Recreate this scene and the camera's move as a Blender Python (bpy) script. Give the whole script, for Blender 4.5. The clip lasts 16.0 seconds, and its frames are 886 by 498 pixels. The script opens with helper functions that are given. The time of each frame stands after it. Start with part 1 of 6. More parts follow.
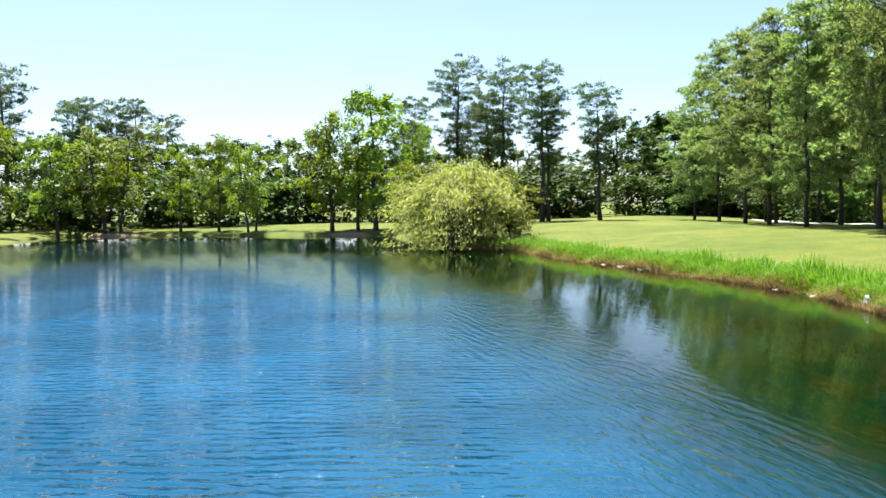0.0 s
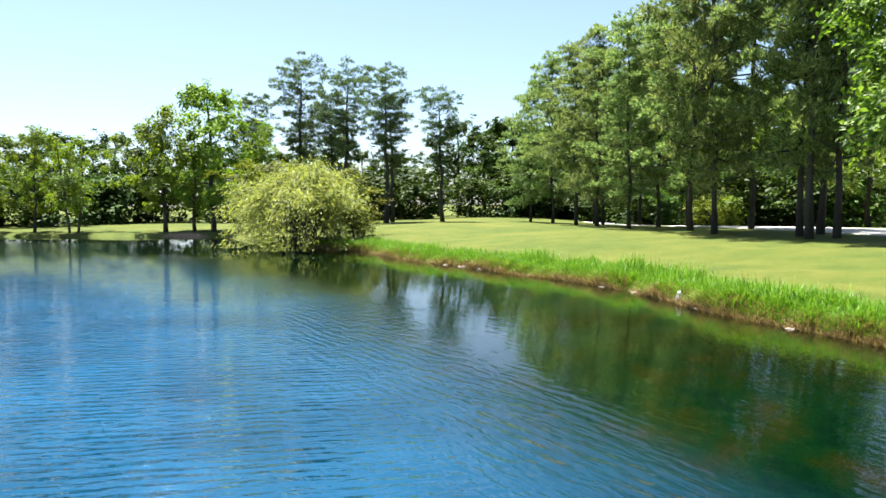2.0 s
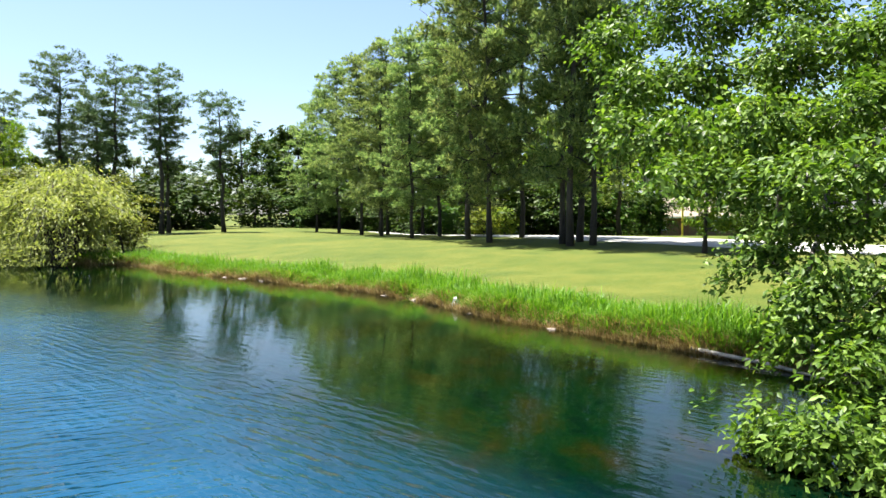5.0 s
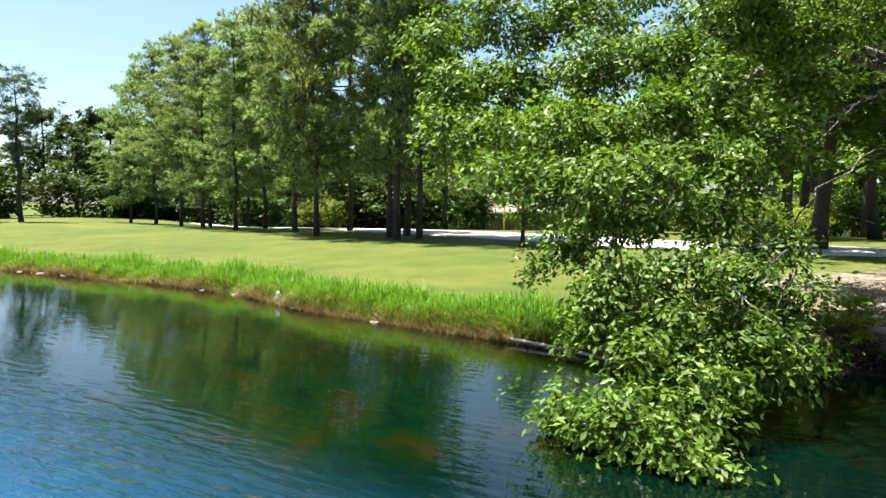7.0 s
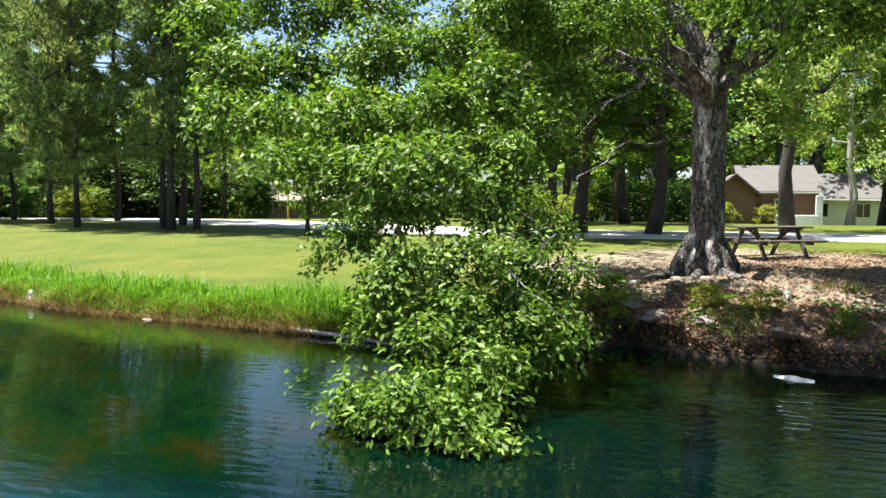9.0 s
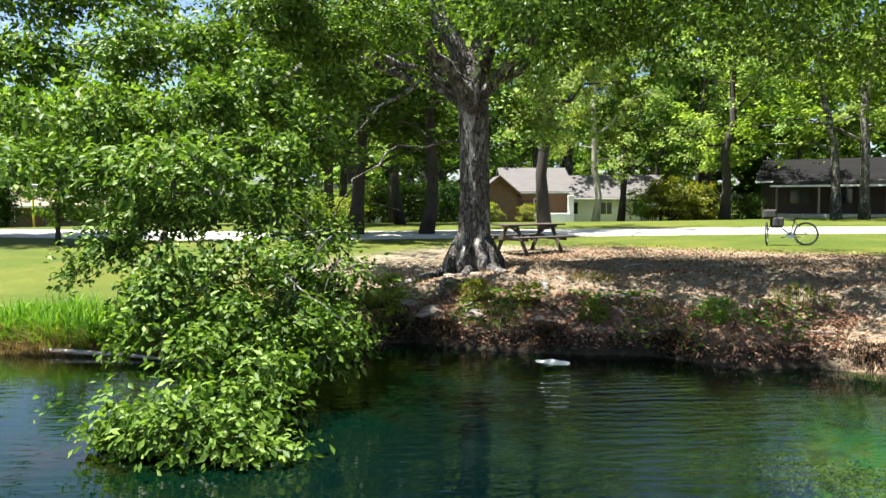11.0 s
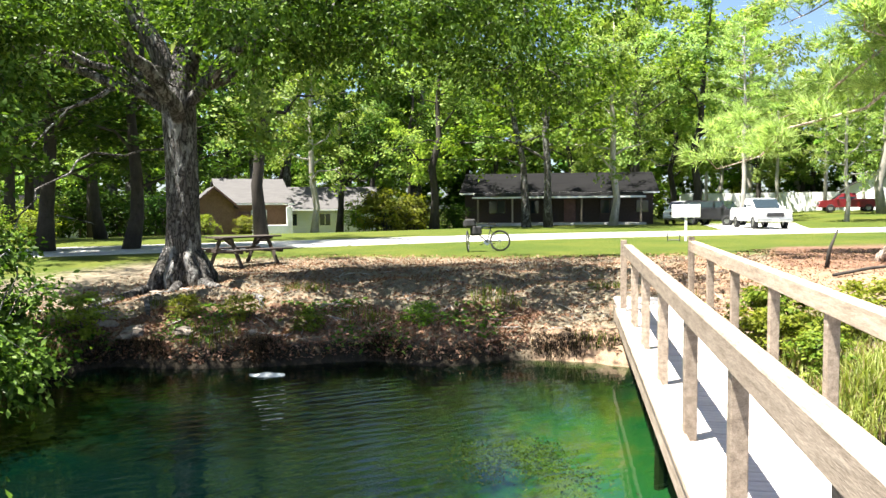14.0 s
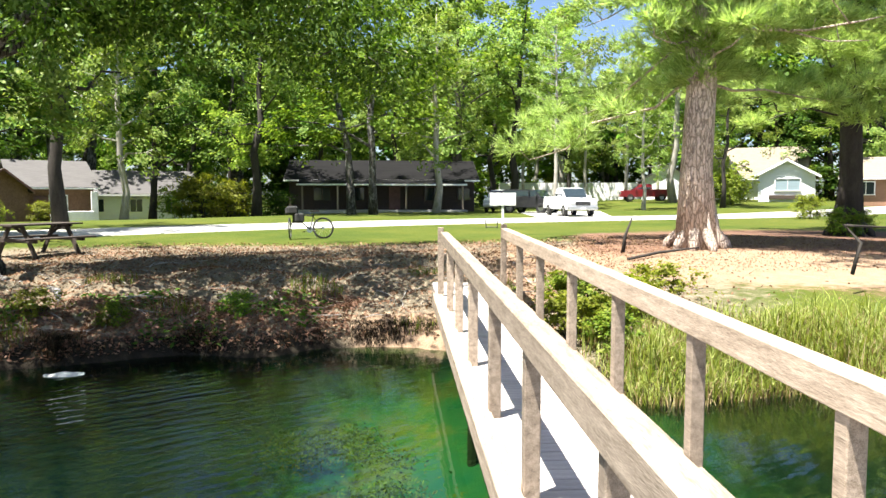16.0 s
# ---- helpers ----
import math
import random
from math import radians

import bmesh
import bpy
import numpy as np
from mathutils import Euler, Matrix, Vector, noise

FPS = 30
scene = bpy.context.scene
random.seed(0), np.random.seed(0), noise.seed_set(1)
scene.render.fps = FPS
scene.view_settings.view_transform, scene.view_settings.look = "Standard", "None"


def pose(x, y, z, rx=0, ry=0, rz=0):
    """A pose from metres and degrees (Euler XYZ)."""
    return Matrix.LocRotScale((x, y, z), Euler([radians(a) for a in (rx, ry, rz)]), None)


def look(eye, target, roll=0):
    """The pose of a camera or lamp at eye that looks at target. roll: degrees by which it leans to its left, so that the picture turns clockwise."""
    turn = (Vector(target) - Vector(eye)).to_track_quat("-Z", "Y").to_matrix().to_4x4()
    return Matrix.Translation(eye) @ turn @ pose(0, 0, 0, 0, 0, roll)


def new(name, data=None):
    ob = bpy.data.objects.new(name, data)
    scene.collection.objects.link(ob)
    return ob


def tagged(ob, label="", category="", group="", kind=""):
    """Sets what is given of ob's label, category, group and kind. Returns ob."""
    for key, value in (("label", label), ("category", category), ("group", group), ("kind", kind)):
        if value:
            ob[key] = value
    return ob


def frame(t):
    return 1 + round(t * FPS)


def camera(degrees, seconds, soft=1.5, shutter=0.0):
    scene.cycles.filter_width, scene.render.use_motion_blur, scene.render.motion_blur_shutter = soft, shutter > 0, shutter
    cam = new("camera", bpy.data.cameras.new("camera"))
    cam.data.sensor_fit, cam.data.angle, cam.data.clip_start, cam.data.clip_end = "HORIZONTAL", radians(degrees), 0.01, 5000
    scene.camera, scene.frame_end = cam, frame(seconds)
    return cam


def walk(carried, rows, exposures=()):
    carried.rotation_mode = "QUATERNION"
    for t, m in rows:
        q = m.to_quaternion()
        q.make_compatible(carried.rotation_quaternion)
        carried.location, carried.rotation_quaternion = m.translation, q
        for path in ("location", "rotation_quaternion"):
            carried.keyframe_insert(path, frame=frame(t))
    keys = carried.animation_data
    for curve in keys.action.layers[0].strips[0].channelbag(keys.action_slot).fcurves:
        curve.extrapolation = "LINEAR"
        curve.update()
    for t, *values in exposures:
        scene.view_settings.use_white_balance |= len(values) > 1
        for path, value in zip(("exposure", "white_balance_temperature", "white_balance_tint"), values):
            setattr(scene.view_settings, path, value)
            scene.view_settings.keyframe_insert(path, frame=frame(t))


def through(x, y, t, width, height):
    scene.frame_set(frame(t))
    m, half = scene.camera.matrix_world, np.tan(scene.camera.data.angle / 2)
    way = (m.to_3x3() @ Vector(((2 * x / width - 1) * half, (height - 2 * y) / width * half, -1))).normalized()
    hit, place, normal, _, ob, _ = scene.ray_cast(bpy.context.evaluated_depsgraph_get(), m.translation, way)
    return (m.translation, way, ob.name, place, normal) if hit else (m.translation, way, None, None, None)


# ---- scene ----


def view(heading, pitch, x, y, z, roll):
    """Camera pose from a compass heading (clockwise from +y), a downward pitch, a place and a roll."""
    return pose(x, y, z, 90 - pitch, 0, -heading) @ pose(0, 0, 0, 0, 0, roll)


cam = camera(62.2, 16.0)
walk(cam, [
    (0, view(-115.00, 3.42, -0.34, -0.09, 2.31, -1.04)),
    (0.5, view(-112.60, 3.26, -0.35, -0.10, 2.32, -1.07)),
    (1, view(-109.94, 3.14, -0.31, -0.08, 2.31, -0.86)),
    (1.5, view(-106.26, 3.51, -0.32, -0.06, 2.31, -0.68)),
    (2, view(-102.93, 3.49, -0.37, -0.04, 2.30, -0.52)),
    (2.5, view(-99.24, 3.20, -0.38, -0.03, 2.31, -0.32)),
    (3, view(-95.75, 3.11, -0.38, 0.01, 2.32, -0.42)),
    (3.5, view(-92.54, 3.06, -0.40, 0.03, 2.30, -0.60)),
    (4, view(-89.04, 3.47, -0.40, 0.06, 2.28, -0.33)),
    (4.2, view(-88.79, 3.23, -0.41, 0.06, 2.29, -0.48)),
    (6.3, view(-78.47, 2.78, -0.43, 0.29, 2.29, 0.41)),
    (6.5, view(-76.94, 2.78, -0.41, 0.28, 2.28, 0.44)),
    (7, view(-73.37, 3.35, -0.40, 0.28, 2.30, 0.57)),
    (7.5, view(-69.82, 3.62, -0.42, 0.28, 2.29, 0.42)),
    (8, view(-65.66, 3.93, -0.46, 0.30, 2.30, 0.56)),
    (8.5, view(-61.76, 4.11, -0.49, 0.32, 2.30, 0.50)),
    (9, view(-56.72, 4.14, -0.49, 0.32, 2.30, 0.48)),
    (9.5, view(-51.25, 4.08, -0.50, 0.33, 2.30, 0.83)),
    (9.7, view(-49.01, 4.10, -0.49, 0.33, 2.30, 0.79)),
    (11.8, view(-34.77, 3.89, -0.41, 0.32, 2.30, 0.03)),
    (12, view(-33.31, 3.91, -0.39, 0.33, 2.31, 0.28)),
    (12.5, view(-29.86, 3.78, -0.33, 0.31, 2.29, 0.14)),
    (13, view(-26.14, 3.68, -0.35, 0.34, 2.29, 0.09)),
    (13.5, view(-22.62, 3.49, -0.32, 0.32, 2.28, -0.50)),
    (14, view(-18.05, 3.14, -0.29, 0.32, 2.29, -0.46)),
    (14.5, view(-14.18, 2.97, -0.26, 0.33, 2.28, 0.14)),
    (15, view(-10.90, 3.11, -0.23, 0.32, 2.30, 0.05)),
    (15.5, view(-7.91, 3.67, -0.20, 0.32, 2.29, -0.40)),
    (16, view(-4.59, 4.20, -0.18, 0.32, 2.30, 0.04)),
], exposures=[(0.0, 2.4), (4.0, 2.28), (9.0, 2.3), (12.0, 2.35), (14.0, 2.4), (16.0, 2.17)])

# ---- light ----
SUN_BEARING, SUN_HEIGHT = -134.0, 70.4
world = bpy.data.worlds.new("sky")
scene.world = world
world.use_nodes = True
sky = world.node_tree.nodes.new("ShaderNodeTexSky")
sky.sky_type, sky.sun_disc = "NISHITA", False
sky.sun_elevation, sky.sun_rotation = radians(SUN_HEIGHT), radians(SUN_BEARING)
sky.air_density, sky.dust_density, sky.ozone_density = 0.85, 1.2, 3.0
world.node_tree.nodes["Background"].inputs["Strength"].default_value = 0.05
world.node_tree.links.new(sky.outputs["Color"], world.node_tree.nodes["Background"].inputs["Color"])
sun = new("sun", bpy.data.lights.new("sun", "SUN"))
sun.data.energy, sun.data.angle, sun.data.color = 5.0, radians(0.53), (1.0, 0.955, 0.88)
sun_way = Vector((math.sin(radians(SUN_BEARING)), math.cos(radians(SUN_BEARING)), math.tan(radians(SUN_HEIGHT))))
sun.matrix_world = look(sun_way * 40, (0, 0, 0))


# ---- materials ----
def ramp(nodes, stops):
    r = nodes.new("ShaderNodeValToRGB")
    while len(r.color_ramp.elements) < len(stops):
        r.color_ramp.elements.new(0.5)
    for e, (p, c) in zip(r.color_ramp.elements, stops):
        e.position, e.color = p, (*c, 1)
    return r


def material(name):
    m = bpy.data.materials.new(name)
    m.use_nodes = True
    return m, m.node_tree.nodes, m.node_tree.links, m.node_tree.nodes["Principled BSDF"]


def noise_node(nodes, links, scale, detail=4, rough=0.6, source=None, stretch=None):
    n = nodes.new("ShaderNodeTexNoise")
    n.inputs["Scale"].default_value, n.inputs["Detail"].default_value, n.inputs["Roughness"].default_value = scale, detail, rough
    if source is not None:
        if stretch:
            mp = nodes.new("ShaderNodeMapping")
            mp.inputs["Scale"].default_value = stretch
            links.new(source, mp.inputs["Vector"])
            source = mp.outputs["Vector"]
        links.new(source, n.inputs["Vector"])
    return n


def mixed(nodes, links, fac, a, b, mode="MIX"):
    m = nodes.new("ShaderNodeMix")
    m.data_type, m.blend_type = "RGBA", mode
    for sock, v in (("Factor", fac), ("A", a), ("B", b)):
        i = next(s for s in m.inputs if s.name == sock and (s.type == "RGBA" or sock == "Factor" and s.type == "VALUE"))
        if hasattr(v, "is_linked"):
            links.new(v, i)
        elif sock == "Factor":
            i.default_value = v
        else:
            i.default_value = (*v, 1)
    return next(s for s in m.outputs if s.type == "RGBA")


def maths(nodes, links, op, a, b=0.0):
    m = nodes.new("ShaderNodeMath")
    m.operation = op
    for i, v in enumerate((a, b)):
        if hasattr(v, "is_linked"):
            links.new(v, m.inputs[i])
        else:
            m.inputs[i].default_value = v
    return m.outputs[0]


def surface(name, dark, light, scale=6.0, rough=0.8, bump=0.3, depth=0.01, stretch=None, metal=0.0, fine=8.0, vary=0.0, spec=0.4):
    """A mottled surface: colour at two scales, uneven gloss and fine relief. vary: tint from object to object."""
    m, nodes, links, bsdf = material(name)
    co = nodes.new("ShaderNodeTexCoord").outputs["Object"]
    big = noise_node(nodes, links, scale, 4, 0.65, co, stretch)
    small = noise_node(nodes, links, scale * fine, 3, 0.6, co, stretch)
    f = maths(nodes, links, "MULTIPLY_ADD", big.outputs["Fac"], 0.65)
    links.new(maths(nodes, links, "MULTIPLY", small.outputs["Fac"], 0.35), f.node.inputs[2])
    r = ramp(nodes, [(0.33, dark), (0.67, light)])
    links.new(f, r.inputs["Fac"])
    col = r.outputs["Color"]
    if vary:
        info = nodes.new("ShaderNodeObjectInfo")
        hsv = nodes.new("ShaderNodeHueSaturation")
        links.new(col, hsv.inputs["Color"])
        links.new(maths(nodes, links, "MULTIPLY_ADD", info.outputs["Random"], vary), hsv.inputs["Value"])
        hsv.inputs["Value"].links[0].from_node.inputs[2].default_value = 1 - vary / 2
        col = hsv.outputs["Color"]
    links.new(col, bsdf.inputs["Base Color"])
    links.new(maths(nodes, links, "MULTIPLY_ADD", small.outputs["Fac"], 0.25), bsdf.inputs["Roughness"])
    bsdf.inputs["Roughness"].links[0].from_node.inputs[2].default_value = rough - 0.12
    bsdf.inputs["Metallic"].default_value = metal
    bsdf.inputs["Specular IOR Level"].default_value = spec
    b = nodes.new("ShaderNodeBump")
    b.inputs["Strength"].default_value, b.inputs["Distance"].default_value = bump, depth
    links.new(f, b.inputs["Height"])
    links.new(b.outputs["Normal"], bsdf.inputs["Normal"])
    return m


def leaf_material(name, dark, mid, light, through=0.45, gloss=0.35, rough=0.45, shine=(1.0, 1.0, 0.45)):
    """Leaves: a tint of its own for each leaf and tree, light shining through, a waxy upper side."""
    m, nodes, links, bsdf = material(name)
    geo, info = nodes.new("ShaderNodeNewGeometry"), nodes.new("ShaderNodeObjectInfo")
    r = ramp(nodes, [(0.0, dark), (0.55, mid), (1.0, light)])
    links.new(geo.outputs["Random Per Island"], r.inputs["Fac"])
    hsv = nodes.new("ShaderNodeHueSaturation")
    links.new(r.outputs["Color"], hsv.inputs["Color"])
    v = maths(nodes, links, "MULTIPLY_ADD", info.outputs["Random"], 0.35)
    v.node.inputs[2].default_value = 0.82
    h = maths(nodes, links, "MULTIPLY_ADD", info.outputs["Random"], 0.03)
    h.node.inputs[2].default_value = 0.485
    links.new(v, hsv.inputs["Value"])
    links.new(h, hsv.inputs["Hue"])
    links.new(hsv.outputs["Color"], bsdf.inputs["Base Color"])
    bsdf.inputs["Roughness"].default_value, bsdf.inputs["Specular IOR Level"].default_value = rough, gloss
    tr, mix = nodes.new("ShaderNodeBsdfTranslucent"), nodes.new("ShaderNodeMixShader")
    links.new(mixed(nodes, links, 1.0, hsv.outputs["Color"], shine, "MULTIPLY"), tr.inputs["Color"])
    mix.inputs["Fac"].default_value = through
    links.new(bsdf.outputs["BSDF"], mix.inputs[1])
    links.new(tr.outputs["BSDF"], mix.inputs[2])
    links.new(mix.outputs["Shader"], nodes["Material Output"].inputs["Surface"])
    return m


def ground_material():
    """Lawn, leaf litter, sand and mud, by the masks that the sheet carries, broken up by noise."""
    m, nodes, links, bsdf = material("ground_cover")
    co = nodes.new("ShaderNodeTexCoord").outputs["Object"]
    n0, n1, n2, n3 = (noise_node(nodes, links, s, 5, 0.65, co) for s in (0.18, 0.9, 5.0, 38.0))
    blade = noise_node(nodes, links, 14, 4, 0.7, co, (1.0, 1.0, 0.4))

    def mask(name, spread=0.5):
        a = nodes.new("ShaderNodeAttribute")
        a.attribute_name = name
        v = maths(nodes, links, "ADD", a.outputs["Fac"], maths(nodes, links, "MULTIPLY", maths(nodes, links, "SUBTRACT", n2.outputs["Fac"], 0.5), spread))
        r = ramp(nodes, [(0.38, (0, 0, 0)), (0.62, (1, 1, 1))])
        links.new(v, r.inputs["Fac"])
        return r.outputs["Color"]

    lawn = ramp(nodes, [(0.36, (0.023, 0.043, 0.0032)), (0.48, (0.045, 0.066, 0.0048)), (0.62, (0.084, 0.090, 0.0115))])
    links.new(maths(nodes, links, "MULTIPLY_ADD", n0.outputs["Fac"], 0.45), lawn.inputs["Fac"])
    links.new(maths(nodes, links, "MULTIPLY_ADD", n1.outputs["Fac"], 0.3), lawn.inputs["Fac"].links[0].from_node.inputs[2])
    links.new(maths(nodes, links, "MULTIPLY", blade.outputs["Fac"], 0.28), lawn.inputs["Fac"].links[0].from_node.inputs[2].links[0].from_node.inputs[2])
    litter = ramp(nodes, [(0.3, (0.055, 0.038, 0.027)), (0.5, (0.146, 0.120, 0.082)), (0.64, (0.280, 0.240, 0.172)), (0.8, (0.46, 0.39, 0.31))])
    lf = maths(nodes, links, "MULTIPLY_ADD", n2.outputs["Fac"], 0.5)
    links.new(maths(nodes, links, "MULTIPLY", n3.outputs["Fac"], 0.5), lf.node.inputs[2])
    links.new(lf, litter.inputs["Fac"])
    sand = ramp(nodes, [(0.3, (0.16, 0.105, 0.066)), (0.7, (0.32, 0.225, 0.15))])
    links.new(lf, sand.inputs["Fac"])
    # dark wet soil, made darker still for shade under the bank's overhang
    shaded_mud = ramp(nodes, [(0.3, (0.008, 0.007, 0.005)), (0.7, (0.034, 0.026, 0.016))])
    links.new(lf, shaded_mud.inputs["Fac"])
    bed = ramp(nodes, [(0.38, (0.002, 0.016, 0.012)), (0.49, (0.006, 0.024, 0.010)), (0.57, (0.04, 0.028, 0.006)), (0.8, (0.09, 0.056, 0.014))])
    links.new(maths(nodes, links, "MULTIPLY_ADD", n1.outputs["Fac"], 0.75), bed.inputs["Fac"])
    links.new(maths(nodes, links, "MULTIPLY", n2.outputs["Fac"], 0.25), bed.inputs["Fac"].links[0].from_node.inputs[2])
    c = mixed(nodes, links, mask("litter"), lawn.outputs["Color"], litter.outputs["Color"])
    straw = ramp(nodes, [(0.3, (0.045, 0.024, 0.016)), (0.52, (0.14, 0.078, 0.052)), (0.7, (0.28, 0.18, 0.12))])
    links.new(lf, straw.inputs["Fac"])
    c = mixed(nodes, links, mask("needles"), c, straw.outputs["Color"])
    c = mixed(nodes, links, mask("sand"), c, sand.outputs["Color"])
    c = mixed(nodes, links, mask("shaded_mud", 0.35), c, shaded_mud.outputs["Color"])
    weed = ramp(nodes, [(0.35, (0.016, 0.12, 0.075)), (0.5, (0.05, 0.14, 0.06)), (0.6, (0.19, 0.15, 0.045))])
    links.new(n1.outputs["Fac"], weed.inputs["Fac"])
    below = mixed(nodes, links, mask("waterweed", 0.4), bed.outputs["Color"], weed.outputs["Color"])
    c = mixed(nodes, links, mask("bed", 0.1), c, below)
    links.new(c, bsdf.inputs["Base Color"])
    bsdf.inputs["Roughness"].default_value, bsdf.inputs["Specular IOR Level"].default_value = 0.92, 0.2
    b = nodes.new("ShaderNodeBump")
    b.inputs["Strength"].default_value, b.inputs["Distance"].default_value = 0.8, 0.05
    h = maths(nodes, links, "MULTIPLY_ADD", blade.outputs["Fac"], 0.6)
    links.new(maths(nodes, links, "MULTIPLY", n3.outputs["Fac"], 0.5), h.node.inputs[2])
    links.new(h, b.inputs["Height"])
    links.new(b.outputs["Normal"], bsdf.inputs["Normal"])
    return m


def water_material():
    """Pond water: a clear, slightly turbid body, green inshore and blue offshore, under a rippled mirror-like surface.
    """
    m, nodes, links, bsdf = material("pond_water")
    nodes.remove(bsdf)
    co = nodes.new("ShaderNodeTexCoord").outputs["Object"]
    calm = noise_node(nodes, links, 0.07, 3, 0.5, co)
    gust = ramp(nodes, [(0.32, (0.35, 0.35, 0.35)), (0.58, (1, 1, 1))])
    links.new(calm.outputs["Fac"], gust.inputs["Fac"])
    lee = nodes.new("ShaderNodeAttribute")
    lee.attribute_name = "open_water"
    wind = maths(nodes, links, "MULTIPLY", gust.outputs["Color"], lee.outputs["Fac"])
    reach = nodes.new("ShaderNodeAttribute")
    reach.attribute_name = "reach"

    def train(way):
        """Short wind waves whose crests run along one direction, uneven in length and height."""
        turn = nodes.new("ShaderNodeMapping")
        turn.inputs["Rotation"].default_value = (0, 0, radians(way))
        links.new(co, turn.inputs["Vector"])
        wave = nodes.new("ShaderNodeTexWave")
        wave.bands_direction = "Y"
        for key, v in (("Scale", 1.75), ("Distortion", 7.0), ("Detail", 2.0), ("Detail Scale", 0.55), ("Detail Roughness", 0.55)):
            wave.inputs[key].default_value = v
        links.new(turn.outputs["Vector"], wave.inputs["Vector"])
        patch = noise_node(nodes, links, 0.9, 2, 0.5, turn.outputs["Vector"], (0.5, 1.0, 1))
        r1 = noise_node(nodes, links, 6.0, 2, 0.45, turn.outputs["Vector"], (0.34, 1.2, 1))
        r2 = noise_node(nodes, links, 15.0, 2, 0.5, turn.outputs["Vector"], (0.42, 1.2, 1))
        h = maths(nodes, links, "MULTIPLY_ADD", r2.outputs["Fac"], 0.30)
        links.new(r1.outputs["Fac"], h.node.inputs[2])
        total = maths(nodes, links, "MULTIPLY_ADD", maths(nodes, links, "MULTIPLY", wave.outputs["Fac"], patch.outputs["Fac"]), 0.30)
        links.new(h, total.node.inputs[2])
        return total

    near_shore, outer = train(-43), train(-112)
    h = nodes.new("ShaderNodeMix")
    links.new(reach.outputs["Fac"], h.inputs[0])
    links.new(near_shore, h.inputs[2])
    links.new(outer, h.inputs[3])
    h = h.outputs[0]
    amp = maths(nodes, links, "MULTIPLY_ADD", wind, 1.6)
    amp.node.inputs[2].default_value = 0.016
    b = nodes.new("ShaderNodeBump")
    b.inputs["Distance"].default_value = 0.07
    links.new(amp, b.inputs["Strength"])
    links.new(h, b.inputs["Height"])
    gloss, fres = nodes.new("ShaderNodeBsdfGlossy"), nodes.new("ShaderNodeFresnel")
    gloss.inputs["Roughness"].default_value, gloss.inputs["Color"].default_value = 0.015, (0.97, 0.98, 1.0, 1)
    fres.inputs["IOR"].default_value = 1.333
    for s in (gloss, fres):
        links.new(b.outputs["Normal"], s.inputs["Normal"])
    clear, body, water, out = (nodes.new("ShaderNode" + k) for k in ("BsdfTransparent", "BsdfDiffuse", "MixShader", "MixShader"))
    clarity = nodes.new("ShaderNodeAttribute")
    clarity.attribute_name = "clarity"
    links.new(mixed(nodes, links, clarity.outputs["Fac"], (0.44, 0.64, 0.40), (0.84, 0.86, 0.66)), clear.inputs["Color"])
    deep = nodes.new("ShaderNodeAttribute")
    deep.attribute_name = "depth"
    cloud = noise_node(nodes, links, 0.35, 4, 0.6, co)
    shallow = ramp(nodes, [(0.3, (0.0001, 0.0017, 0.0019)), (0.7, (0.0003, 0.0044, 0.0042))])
    # offshore blue: the water's own tint, strengthened to stand in for reflected sky
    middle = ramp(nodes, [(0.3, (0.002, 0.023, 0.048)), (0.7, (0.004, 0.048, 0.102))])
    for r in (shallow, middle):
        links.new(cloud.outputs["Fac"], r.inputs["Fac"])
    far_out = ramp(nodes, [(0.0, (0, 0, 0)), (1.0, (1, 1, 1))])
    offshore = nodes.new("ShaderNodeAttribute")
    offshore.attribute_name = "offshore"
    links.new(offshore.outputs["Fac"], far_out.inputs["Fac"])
    # green algae with drifts of brown pondweed; also lightens the sunny shelf by colour
    sunny_algae = nodes.new("ShaderNodeAttribute")
    sunny_algae.attribute_name = "sunny_algae"
    drift = noise_node(nodes, links, 0.85, 5, 0.68, co, (0.7, 1.25, 1))
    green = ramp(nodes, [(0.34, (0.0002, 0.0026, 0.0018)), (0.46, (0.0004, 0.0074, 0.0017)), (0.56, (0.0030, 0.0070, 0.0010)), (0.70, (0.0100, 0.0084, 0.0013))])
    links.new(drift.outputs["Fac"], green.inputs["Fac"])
    inshore = mixed(nodes, links, sunny_algae.outputs["Fac"], shallow.outputs["Color"], green.outputs["Color"])
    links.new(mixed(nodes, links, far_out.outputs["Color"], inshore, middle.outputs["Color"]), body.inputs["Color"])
    links.new(deep.outputs["Fac"], water.inputs["Fac"])
    links.new(clear.outputs["BSDF"], water.inputs[1])
    links.new(body.outputs["BSDF"], water.inputs[2])
    links.new(fres.outputs["Fac"], out.inputs["Fac"])
    links.new(water.outputs["Shader"], out.inputs[1])
    links.new(gloss.outputs["BSDF"], out.inputs[2])
    links.new(out.outputs["Shader"], nodes["Material Output"].inputs["Surface"])
    return m


def glass_material(name, tint=(0.02, 0.03, 0.035)):
    m, nodes, links, bsdf = material(name)
    bsdf.inputs["Base Color"].default_value = (*tint, 1)
    bsdf.inputs["Roughness"].default_value, bsdf.inputs["Specular IOR Level"].default_value = 0.06, 0.8
    n = noise_node(nodes, links, 1.5, 2, 0.5)
    b = nodes.new("ShaderNodeBump")
    b.inputs["Strength"].default_value, b.inputs["Distance"].default_value = 0.05, 0.02
    links.new(n.outputs["Fac"], b.inputs["Height"])
    links.new(b.outputs["Normal"], bsdf.inputs["Normal"])
    return m


